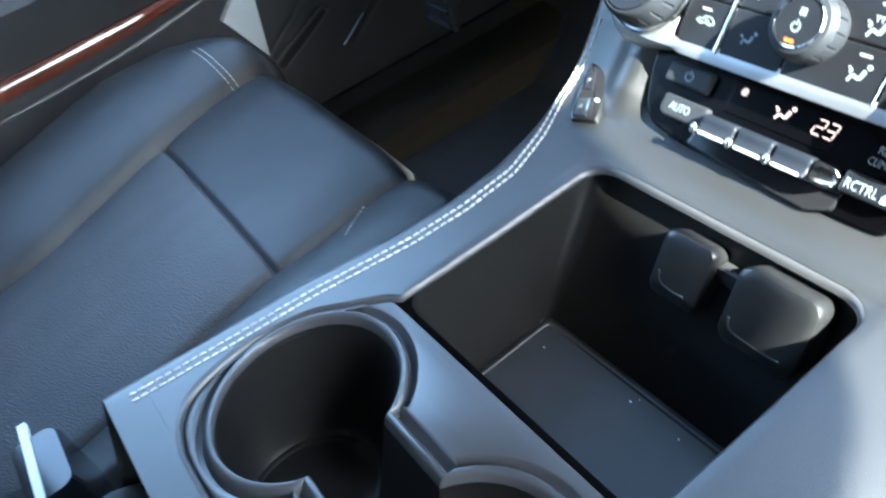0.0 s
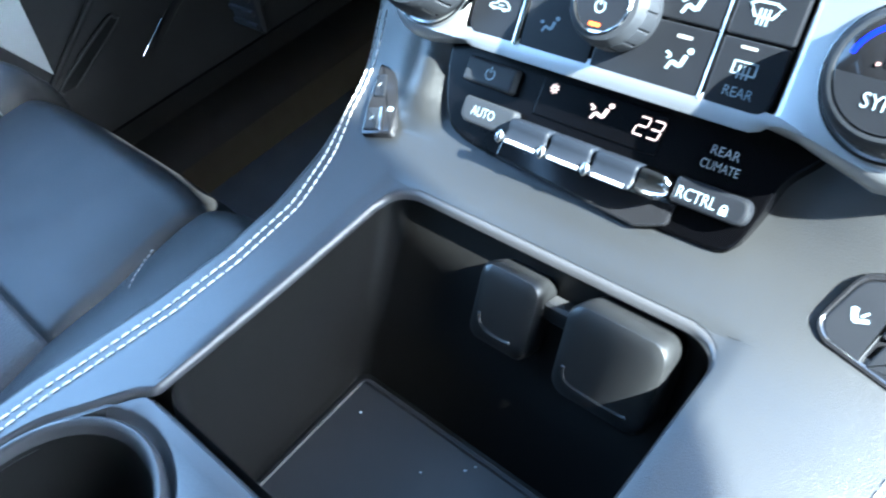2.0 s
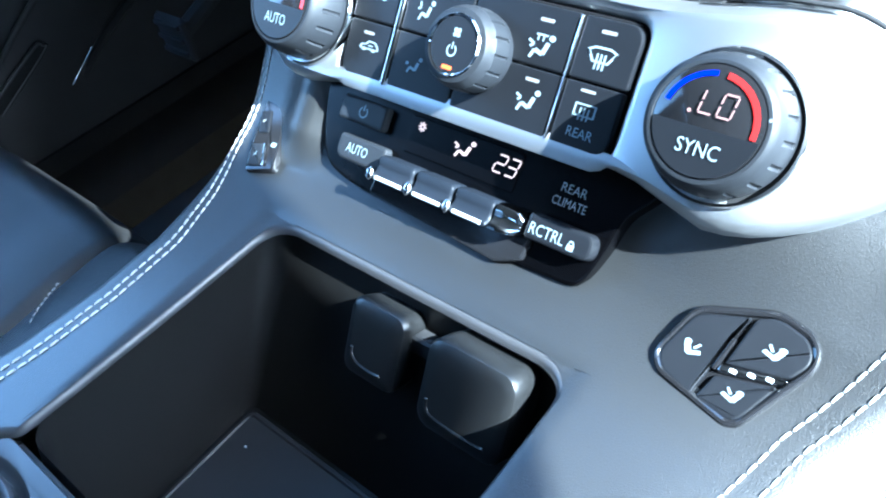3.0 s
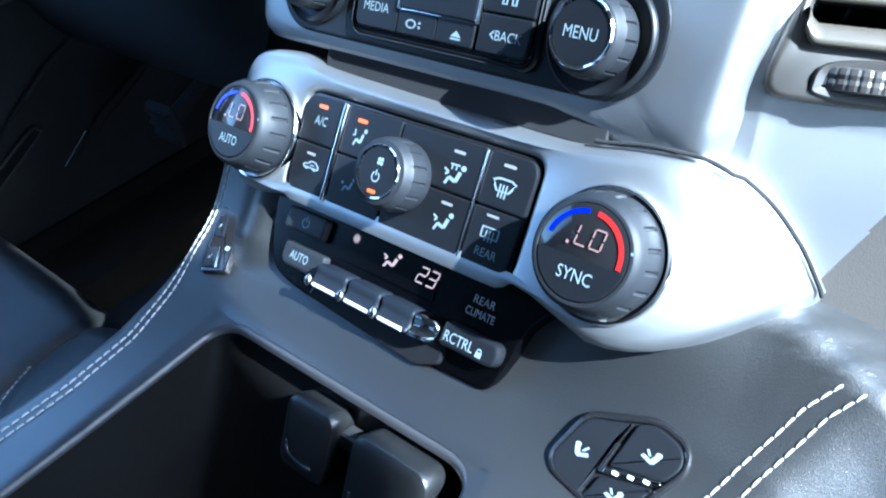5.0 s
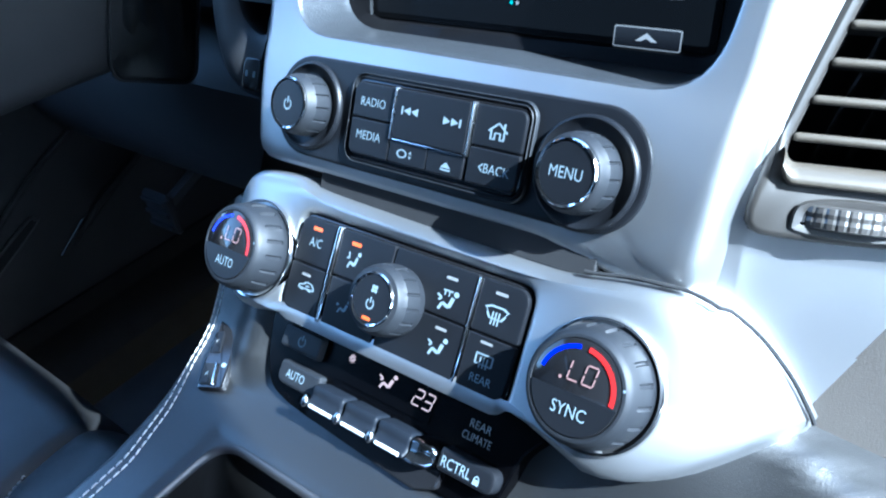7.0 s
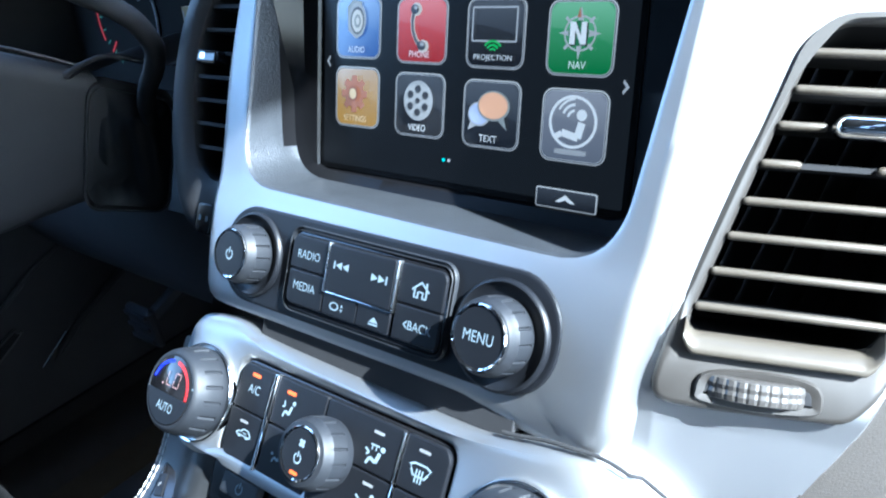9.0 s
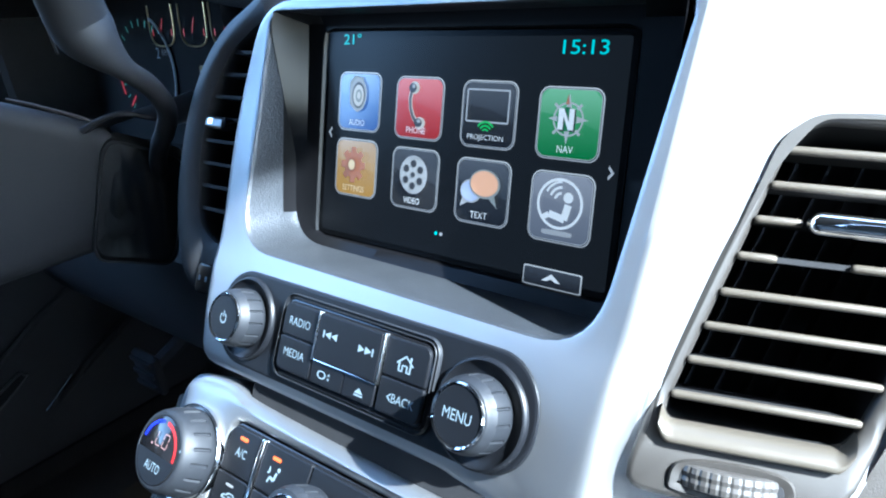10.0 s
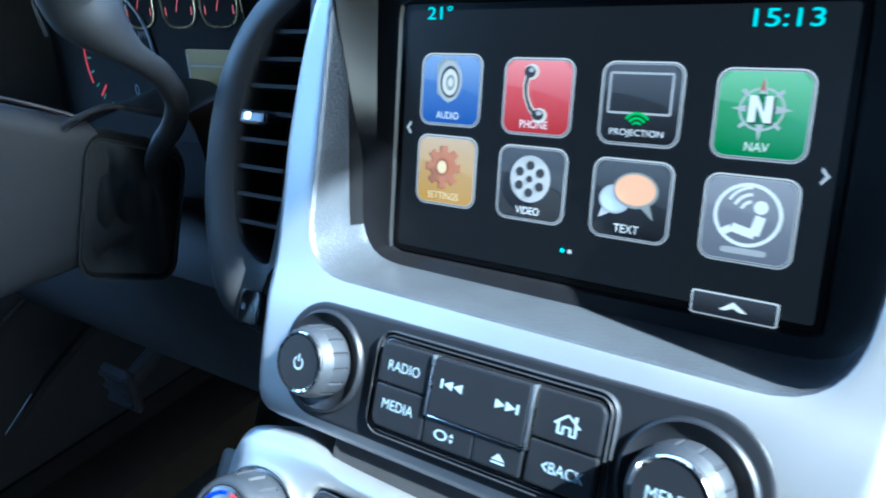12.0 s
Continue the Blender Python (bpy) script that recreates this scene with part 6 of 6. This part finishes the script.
    part("outer_bolster", strip(0, 1, 44, -0.78, -0.14), SEAT_LEATHER, t, "padded outer bolster", 80)
    part("thigh_panel", strip(1, 2, 70, cut, -0.14), SEAT_LEATHER, t, "smooth leather thigh panel", 80)
    part("seat_insert", strip(1, 2, 70, -0.78, cut), PERFORATED, t, "perforated leather insert", 80)
    part("inner_bolster", strip(2, 3, 34, -0.78, -0.14), SEAT_LEATHER, t, "padded inner bolster", 80)
    part("seat_base", Shape().box(-0.70, -0.26, -0.76, -0.17, -0.60, -0.385, 0.03), DARK, t)
    part("rail", Shape().box(-0.66, -0.62, -0.75, -0.16, floor_z, -0.60, 0.005), DARK, t)
    part("rail", Shape().box(-0.34, -0.30, -0.75, -0.16, floor_z, -0.60, 0.005), DARK, t)
    # backrest
    rows = []
    for k in range(15):
        q = k / 14
        zc, yc = -0.34 + 0.62 * q, -0.62 - 0.17 * q
        w, d = 0.25 - 0.06 * q ** 3, 0.075 - 0.02 * q
        rows.append([(-0.47 + x, yc + y, zc) for x, y in rounded(0, 0, 2 * w * (0.75 if k == 14 else 1), 2 * d * (0.6 if k == 14 else 1), 0.06, 6)])
    part("backrest", Shape().loft(rows, True, True, True), SEAT_LEATHER, t, "black leather backrest", 60)
    # stitching on the bolsters
    c = smooth([(-0.664, -0.205, 0), (-0.645, -0.201, 0), (-0.625, -0.198, 0), (-0.605, -0.194, 0)], 8, False)
    for off in (0, 0.007):
        part("stitching", stitches([(x, y + off, surface(t, x, y + off)) for x, y, _ in c], 0.006, 0.0045, 0.0006), THREAD, t)
    c = smooth([(-0.294, -0.210, 0), (-0.284, -0.222, 0), (-0.274, -0.233, 0), (-0.264, -0.243, 0)], 8, False)
    part("stitching", stitches([(x, y, surface(t, x, y) + 0.0030) for x, y, _ in c], 0.006, 0.0045, 0.0006), THREAD, t)
    return t


def surface(t, x, y):
    """Height of the cushion's skin at a place."""
    best = None
    for ob in t.children:
        if ob.name.split(".")[0] in ("outer_bolster", "inner_bolster"):
            for v in ob.data.vertices:
                d = (v.co.x - x) ** 2 + (v.co.y - y) ** 2
                if best is None or d < best[0]:
                    best = (d, v.co.z)
    return best[1] + 0.0006


PERFORATED = material("perforated_black_leather", (0.036, 0.036, 0.038), 0.5, 0, 0.2, 14, 0.00022, 380, 500, 0.0, 0.06)
driver_seat()

# ---- passenger seat, beside and behind the eye ----
pseat = thing("passenger_seat", (0.47, -0.5, floor_z), BODY, "black leather passenger seat", "car seat")
part("cushion", Shape().box(0.24, 0.70, -0.75, -0.20, -0.50, -0.335, 0.05), SEAT_LEATHER, pseat)
rows = []
for k in range(15):
    q = k / 14
    w, d = 0.25 - 0.06 * q ** 3, 0.075 - 0.02 * q
    rows.append([(0.47 + x, -0.63 - 0.17 * q + y, -0.34 + 0.64 * q) for x, y in rounded(0, 0, 2 * w * (0.75 if k == 14 else 1), 2 * d * (0.6 if k == 14 else 1), 0.06, 6)])
part("backrest", Shape().loft(rows, True, True, True), SEAT_LEATHER, pseat)
part("head_rest", Shape().box(0.34, 0.60, -0.93, -0.81, 0.34, 0.50, 0.04), SEAT_LEATHER, pseat)
part("seat_base", Shape().box(0.27, 0.67, -0.72, -0.24, floor_z, -0.50, 0.02), DARK, pseat)

# ---- belt buckle between seat and console ----
buckle = thing("seat_belt_buckle", (-0.22, -0.48, -0.42), BODY @ Matrix.Translation((0.004, -0.019, 0)), "black seat belt buckle with a pale edge strip", "seat belt buckle")
part("body", Shape().loft([[(x + 0.10 * (z + 0.30), y, z) for x, y in rounded(-0.222, -0.478, 0.058 * f, 0.030 * f, 0.008, 5)] for z, f in ((-0.46, 0.9), (-0.40, 1.0), (-0.306, 1.0), (-0.300, 0.9))], True, True, True), GLOSS, buckle)
part("edge_strip", Shape().loft([[(-0.262 + 0.066 * q, -0.481 - 0.003 * q + dy, -0.2985 - 0.001 * q + dz) for dy, dz in ((-0.0026, 0), (0.0026, 0), (0.0026, -0.004), (-0.0026, -0.004))] for q in (0.0, 0.5, 1.0)], True, True, True), PALE_TRIM, buckle, "pale strip")
part("stalk", Shape().tube([(-0.235, -0.478, -0.44), (-0.245, -0.49, -0.55)], 0.012, 8), DARK, buckle)

# ---- doors ----
def door(side, label, name):
    t = thing(name, (side * 0.86, -0.2, -0.5), BODY, label, "car door", "", "structure")
    rows = []
    for y in np.linspace(-0.66, 0.55, 26):
        rows.append([(side * x, y, z) for x, z in ((0.90, -0.56), (0.845, -0.56), (0.84, -0.50), (0.855, -0.44), (0.86, -0.36), (0.845, -0.30), (0.80, -0.255), (0.79, -0.235), (0.80, -0.22), (0.845, -0.21), (0.855, -0.10), (0.84, -0.045), (0.83, -0.03), (0.90, -0.03))])
    part("door_card", Shape().loft(rows, True, True, True), LINING, t, "dark door lining", 40)
    return t


d1 = door(-1, "dark driver door lining with glossy wood trim", "door_1")
door(1, "dark passenger door lining", "door_2")
rows = []
for i in range(20):
    q = i / 19
    y = -0.60 + 0.50 * q
    zt, zb = -0.318 + 0.016 * q ** 2, -0.342 + 0.03 * q ** 3
    rows.append([(-0.845 + 0.006 * b, y, zb + (zt - zb) * a) for a, b in ((0.0, -1.0), (0.05, 0.4), (0.35, 1), (0.7, 1), (0.95, 0.4), (1.0, -1.0))])
part("wood_trim", Shape().loft(rows, True, True, True), WOOD, d1, "glossy red-brown wood strip")
part("lower_line", Shape().tube([(-0.846, y, z) for y, z in ((-0.075, -0.549), (-0.037, -0.523), (0.018, -0.487), (0.072, -0.450))], 0.0016, 8), CHROME, d1, "thin bright line")
part("lower_ridge", Shape().tube([(-0.850, y, z) for y, z in ((-0.060, -0.553), (-0.018, -0.524), (0.036, -0.488), (0.100, -0.445), (0.20, -0.40))], 0.006, 10), LINING, d1, "moulded ridge")
slot_pts = smooth([(-0.088, -0.470), (-0.078, -0.476), (-0.066, -0.470), (0.014, -0.427), (0.016, -0.419), (0.004, -0.418), (-0.080, -0.459)], 5)
part("grab_slot", Shape().tube([(-0.849, y, z) for y, z in slot_pts + slot_pts[:1]], 0.0024, 8, False), PLASTIC, d1, "narrow slot in the lining")
part("slot_bed", Shape().loft([[(x, y, z) for y, z in slot_pts] for x in (-0.856, -0.8475)], True, True, True), RECESS, d1, "dark bed of the slot")
part("upper_ridge", Shape().tube([(-0.850, y, z) for y, z in ((-0.120, -0.474), (-0.090, -0.452), (-0.004, -0.390), (0.060, -0.352), (0.16, -0.31))], 0.004, 10), LINING, d1, "moulded ridge")
part("trim_line", Shape().tube([(-0.838, -0.60 + 0.5 * i / 19, -0.358 + 0.040 * (i / 19) ** 3) for i in range(20)], 0.003, 8), PLASTIC, d1)
# pale three-cornered plate on the lining
part("corner_plate", Shape().loft([[(x, y, z) for y, z in inset([(-0.130, -0.370), (-0.086, -0.444), (-0.074, -0.338), (-0.082, -0.326)], d)] for x, d in ((-0.858, 0.0), (-0.848, 0.0), (-0.8465, 0.0012))], True, True, True), PALE_TRIM, d1, "pale grey triangular plate on the lining")
sill = thing("door_sill", (-0.80, -0.1, -0.56), BODY, "dark plastic door sill beside the carpet", "door sill", "", "structure")
part("sill_body", Shape().loft([[(-0.86, y, -0.66), (-0.76, y, -0.66), (-0.765, y, -0.61), (-0.785, y, -0.59), (-0.838, y, -0.578), (-0.838, y, -0.548), (-0.905, y, -0.548), (-0.905, y, -0.66)] for y in (-0.66, -0.3, 0.1, 0.4)], True, True, True), RECESS, sill)

# ---- pedals ----
pedal = thing("parking_brake_pedal", (-0.60, 0.2, -0.5), BODY @ Matrix.Translation((-0.068, 0.010, -0.012)), "black ribbed parking brake pedal on its arm", "pedal")
part("pad", Shape().box(-0.665, -0.605, 0.105, 0.118, -0.445, -0.385, 0.006), LINING, pedal)
for i in range(3):
    part("rib", Shape().box(-0.660, -0.610, 0.101, 0.106, -0.435 + 0.018 * i, -0.428 + 0.018 * i, 0.001), LINING, pedal)
part("arm", Shape().tube([(-0.635, 0.118, -0.415), (-0.63, 0.25, -0.36), (-0.62, 0.40, -0.20)], 0.012, 8), LINING, pedal)
for nm, x, w, lab in (("brake_pedal", -0.45, 0.06, "black brake pedal over the floor"), ("accelerator_pedal", -0.30, 0.025, "black accelerator pedal over the floor")):
    p = thing(nm, (x, 0.25, floor_z), BODY, lab, "pedal")
    part("pad", Shape().box(x - w, x + w, 0.24, 0.255, -0.56, -0.50, 0.006), LINING, p)
    part("arm", Shape().tube([(x, 0.255, -0.52), (x, 0.36, -0.40), (x, 0.46, -0.12)], 0.010, 8), LINING, p)

# ---- steering column, wheel and lever ----
col = thing("steering_column", (-0.43, 0.1, -0.14), BODY, "black steering column shroud with a pleated lever boot", "steering column")
rows = []
for y in np.linspace(-0.10, 0.012, 12):
    xr = -0.362 + 0.6 * y
    zt = interp(y, (-0.10, -0.06, -0.027, 0.012), (0.015, 0.004, -0.014, -0.036))
    zb = -0.137 + 0.15 * (y + 0.03)
    ring_pts = []
    for x, z in rounded(xr - 0.075, (zt + zb) / 2, 0.150, zt - zb, 0.020, 8):
        ring_pts.append((x, y, z))
    rows.append(ring_pts)
part("shroud", Shape().loft(rows, True, True, True), COLUMN, col, "black shroud")
part("shroud_line", Shape().tube([(-0.392, -0.040, -0.0045), (-0.380, -0.027, -0.0115), (-0.369, -0.009, -0.0225), (-0.360, 0.007, -0.0335)], 0.0012, 8), VENT_GREY, col, "pale edge line")
# boot: a pleated skin in a slanted frame on the passenger flank
TL, BL, TR, BR = Vector((-0.357, 0.005, -0.046)), Vector((-0.374, -0.023, -0.134)), Vector((-0.330, 0.050, -0.072)), Vector((-0.345, 0.025, -0.153))
out_n = Vector((1, -0.6, 0)).normalized()


def boot_at(a, b, h=0.0):
    return (TL * (1 - a) + TR * a) * (1 - b) + (BL * (1 - a) + BR * a) * b + out_n * h


frame2 = [(0.5 + x, 0.5 + y) for x, y in rounded(0, 0, 1.0, 1.0, 0.16, 6)]
part("boot_frame", Shape().loft([[boot_at(0.5 + (a - 0.5) * q, 0.5 + (b - 0.5) * q, h) for a, b in frame2] for q, h in ((1.09, -0.02), (1.08, 0.001), (1.06, 0.003), (1.02, 0.0028), (0.99, -0.002))]), COLUMN, col, "black boot frame", 50)
rows = []
for i in range(25):
    a = i / 24
    row = []
    for j in range(33):
        b = j / 32
        peak = math.exp(-((a - 0.62) / 0.33) ** 2 - ((b - 0.10) / 0.42) ** 2)
        fold = math.sin(13 * a + 9 * b * (1 - a) + 2.0 * math.sin(3 * b)) * 0.0024 * (0.4 + b) + math.sin(31 * a - 10 * b) * 0.0011 * (1 - 0.6 * a)
        edge_q = min(1, 6 * min(a, 1 - a, b, 1 - b) + 0.02)
        row.append(boot_at(a, b, -0.003 + (0.016 * peak + fold) * edge_q))
    rows.append(row)
part("boot", Shape().loft(rows, False), BOOT, col, "pleated leather boot", 60)
part("column_ridge", Shape().tube(smooth([(-0.366, -0.006, -0.036), (-0.355, 0.007, -0.030), (-0.345, 0.022, -0.029), (-0.331, 0.047, -0.042)], 5, False), 0.0022, 8), COLUMN, col, "raised ridge")
part("column_cowl", Shape().loft([[(x - 0.03 * d, y + 0.05 * d, z - 0.004 * d) for x, y, z in smooth([(-0.366, -0.006, -0.040), (-0.355, 0.007, -0.032), (-0.345, 0.022, -0.031), (-0.331, 0.047, -0.044), (-0.323, 0.060, -0.056), (-0.322, 0.062, -0.16)], 5, False)] for d in (0, 1, 2)], False), COLUMN, col)
lever = thing("gear_lever", (-0.33, 0.0, -0.05), BODY, "black curved gear lever on the steering column", "gear lever")
path = smooth([(-0.335, 0.030, -0.078), (-0.322, 0.024, -0.065), (-0.284, 0.010, -0.044), (-0.258, 0.003, -0.030), (-0.243, 0.0, -0.014), (-0.230, -0.014, 0.005), (-0.223, -0.030, 0.019), (-0.225, -0.040, 0.034), (-0.228, -0.045, 0.048), (-0.222, -0.050, 0.066), (-0.215, -0.055, 0.085)], 6, False)
swell = [min(1.0, max(0.0, (i / len(path) - 0.56) / 0.2)) for i in range(len(path))]
part("arm", Shape().tube(path, [0.0064 + 0.0106 * q * q * (3 - 2 * q) for q in swell], 24), DARK, lever)
part("edge_line", Shape().tube(smooth([(-0.250, -0.050, 0.066), (-0.255, -0.050, 0.055), (-0.259, -0.050, 0.045), (-0.259, -0.049, 0.031)], 5, False), 0.0008, 6), SLAT_GREY, lever, "pale metal edge line")
wheel = thing("steering_wheel", (-0.43, -0.10, 0.0), BODY, "black leather steering wheel with metal accents", "steering wheel")
wc, wr = Vector((-0.45, -0.13, 0.035)), 0.19
wt = Matrix.Rotation(radians(-25), 4, "X")
pts = [wc + wt @ Vector((wr * math.cos(2 * math.pi * i / 64), 0, wr * math.sin(2 * math.pi * i / 64))) for i in range(65)]
part("rim", Shape().tube(pts, 0.016, 12, False), LEATHER, wheel)
part("hub", Shape().loft([[wc + wt @ Vector((x, y0, z)) for x, z in rounded(0, -0.01, 0.15 * f, 0.13 * f, 0.03, 8)] for y0, f in ((0.05, 1.0), (0.005, 1.05), (-0.01, 0.95), (-0.016, 0.75))], True, True, True), PLASTIC, wheel)
for sx in (-1, 1):
    part("spoke", Shape().tube([wc + wt @ Vector(p) for p in ((sx * 0.06, 0.02, -0.01), (sx * 0.12, 0.02, -0.015), (sx * 0.185, 0.004, 0.0))], [0.022, 0.018, 0.015], 10), PLASTIC, wheel)

# ---- instrument cluster ----
cluster = thing("instrument_cluster", (-0.43, 0.15, -0.09), BODY, "instrument cluster with red needles and gold rings", "instrument cluster")
CL = Plane(0.142, 0, 0.12)
part("cluster_face", pad(CL, rounded(-0.44, -0.02, 0.38, 0.17, 0.03, 6), -0.02, 0.0, 0.002), RECESS, cluster)
part("hood", Shape().loft([[(x, y, z) for x, z in inset(rounded(-0.44, -0.015, 0.42, 0.20, 0.04, 8), d)] for d, y in ((0.0, 0.06), (0.004, 0.05), (0.01, 0.055), (0.02, 0.15))]), RECESS, cluster)
NEEDLE = glowing("red_needle", (0.62, 0.05, 0.07), 0.45)
DIM_TICK = glowing("dim_green_tick", (0.10, 0.40, 0.36), 0.22)
GOLD = material("gold_ring", (0.75, 0.62, 0.35), 0.3, 0.9, 0.05)
for cx_, cz_, r_ in ((-0.521, -0.030, 0.056), (-0.30, -0.030, 0.056)):
    dialp = part("gauge", flat(CL, [disc(0, 0, 1, None, 40)], cx_, cz_, 2 * r_, 2 * r_, 0.0005), RECESS, cluster, "black gauge dial")
    part("gauge_arc", Shape().tube([CL.on(cx_ + r_ * math.cos(radians(q)), cz_ + r_ * math.sin(radians(q)), 0.002) for q in range(-35, 66, 5)], 0.0013, 6), PALE_TRIM, dialp, "bright arc")
    part("tick_ring", flat(CL, [bar(0.80 * math.cos(radians(q)), 0.80 * math.sin(radians(q)), 0.92 * math.cos(radians(q)), 0.92 * math.sin(radians(q)), 0.03) for q in range(60, 241, 15)], cx_, cz_, 2 * r_, 2 * r_, 0.0008), DIM_TICK, dialp)
    part("needle", flat(CL, [bar(0.62 * math.cos(radians(222)), 0.62 * math.sin(radians(222)), 0.9 * math.cos(radians(222)), 0.9 * math.sin(radians(222)), 0.04)], cx_, cz_, 2 * r_, 2 * r_, 0.002), NEEDLE, dialp, "red needle")
    part("red_band", flat(CL, ring(0, 0, 0.93, 0.98, 170, 205, 10), cx_, cz_, 2 * r_, 2 * r_, 0.0010), NEEDLE, dialp, "red band")
letters("2", CL, -0.492, -0.0105, 0.006, 0.010, WHITE_MARK, cluster, 0.001)
letters("0", CL, -0.501, -0.0560, 0.006, 0.010, WHITE_MARK, cluster, 0.001)
letters("RPM", CL, -0.478, -0.010, 0.013, 0.0055, PALE_MARK, cluster, 0.001)
for x in (-0.478, -0.424, -0.374, -0.326):
    g = part("small_gauge", flat(CL, [rounded(0, 0, 2, 2, 0.7, 6)], x, 0.017, 0.042, 0.044, 0.0005), RECESS, cluster, "small black gauge")
    cup = smooth([(-0.0215, 0.016), (-0.0215, -0.006), (-0.0190, -0.0150), (-0.0120, -0.0200), (0.0, -0.0212), (0.0120, -0.0200), (0.0190, -0.0150), (0.0215, -0.006), (0.0215, 0.016)], 4, False)
    part("gauge_ring", Shape().tube([CL.on(x + a, 0.017 + b, 0.001) for a, b in cup], 0.0008, 6), GOLD, g, "gold ring")
    part("needle", flat(CL, [bar(-0.3, -0.5, 0.25, 0.5, 0.09)], x, 0.014, 0.02, 0.026, 0.001), NEEDLE, g, "red needle")
    for q in (-0.0165, 0.0165):
        part("mark", flat(CL, [bar(0, -1, 0, 1, 1.0)], x + q, 0.008, 0.0026, 0.006, 0.001), NEEDLE, g)
part("message_screen", pad(CL, rounded(-0.384, -0.052, 0.080, 0.062, 0.002, 3), -0.001, 0.0008, 0.0002), glowing("dim_olive_screen", (0.40, 0.38, 0.16), 0.05), cluster, "dim message screen")
part("screen_lines", flat(CL, [bar(-0.9, 0.6, 0.9, 0.6, 0.05), bar(-0.95, -0.8, -0.95, 0.9, 0.05)], -0.384, -0.052, 0.080, 0.062, 0.001), PALE_MARK, cluster)

# ---- driver-side centre vent ----
dv = thing("air_vent", (-0.15, 0.0, -0.09), None, "tall black air vent with dark slats", "air vent", "air vents")
VD = Plane(-0.012, -0.017, 0.2)
vb = smooth([(-0.126, -0.095), (-0.150, -0.110), (-0.172, -0.098), (-0.190, -0.060), (-0.196, -0.015), (-0.188, 0.020), (-0.165, 0.045), (-0.128, 0.048)], 5)
vo = smooth([(-0.128, -0.070), (-0.150, -0.075), (-0.163, -0.055), (-0.170, -0.020), (-0.164, 0.010), (-0.150, 0.028), (-0.128, 0.030)], 5)
vbl, vol = radial(vb, -0.148, -0.02, 90), radial(vo, -0.148, -0.02, 90)
loops = [[VD.on(x, z, h) for x, z in (inset(l, d) if d else l)] for l, d, h in ((vbl, 0, -0.06), (vbl, 0, -0.006), (vbl, 0.003, -0.001), (vbl, 0.008, 0.002), (vol, -0.006, 0.004), (vol, -0.001, 0.001), (vol, 0, -0.03))]
part("bezel", Shape().loft(loops), COLUMN, dv, "black bezel", 50)
part("duct", Shape().add([VD.on(x, z, -0.028) for x, z in vbl], [tuple(range(90))]), DARK, dv)
for z in np.linspace(-0.064, 0.022, 8):
    xs = [p[0] for p in vol if abs(p[1] - z) < 0.006]
    xa = min(xs)
    part("slat", Shape().loft([[VD.on(x, z + b, h) for b, h in ((-0.0009, -0.001), (0.0009, -0.001), (0.0014, -0.018), (0.0006, -0.018))] for x in (xa, -0.127)], True, True, True), COLUMN, dv)
part("slider", pad(VD, rounded(-0.155, -0.0180, 0.018, 0.007, 0.002, 4), -0.003, 0.006, 0.0015), GLOSS, dv, "gloss black slider")
part("slider_mark", flat(VD, [rounded(0, 0, 2, 2, 0.3, 2)], -0.158, -0.0175, 0.004, 0.003, 0.0063), CHROME, dv)
hz = part("toggle", pad(VD, rounded(-0.139, -0.1, 0.014, 0.016, 0.003, 4), 0.0, 0.004, 0.001), GLOSS, dv)
for dx in (-0.003, 0.003):
    part("mark", flat(VD, [rounded(0, 0, 2, 2, 0.5, 2)], -0.139 + dx, -0.1, 0.002, 0.003, 0.0043), WHITE_MARK, hz)

# side of the stack on the driver side, down to the console
rows = []
for z in np.linspace(-0.32, -0.10, 22):
    yf = interp(z, (-0.32, -0.26, -0.245, -0.225, -0.20, -0.14, -0.10), (-0.105, -0.092, -0.082, -0.068, -0.0565, -0.040, -0.03))
    rows.append([(-0.1270, yf + 0.004, z), (-0.1285, yf + 0.010, z), (-0.1295, yf + 0.03, z), (-0.134, yf + 0.08, z), (-0.15, 0.16, z)])
side = solo("stack_side_panel", Shape().loft(rows, False), LEATHER, CAR, "black leather side panel of the stack", "dashboard panel")
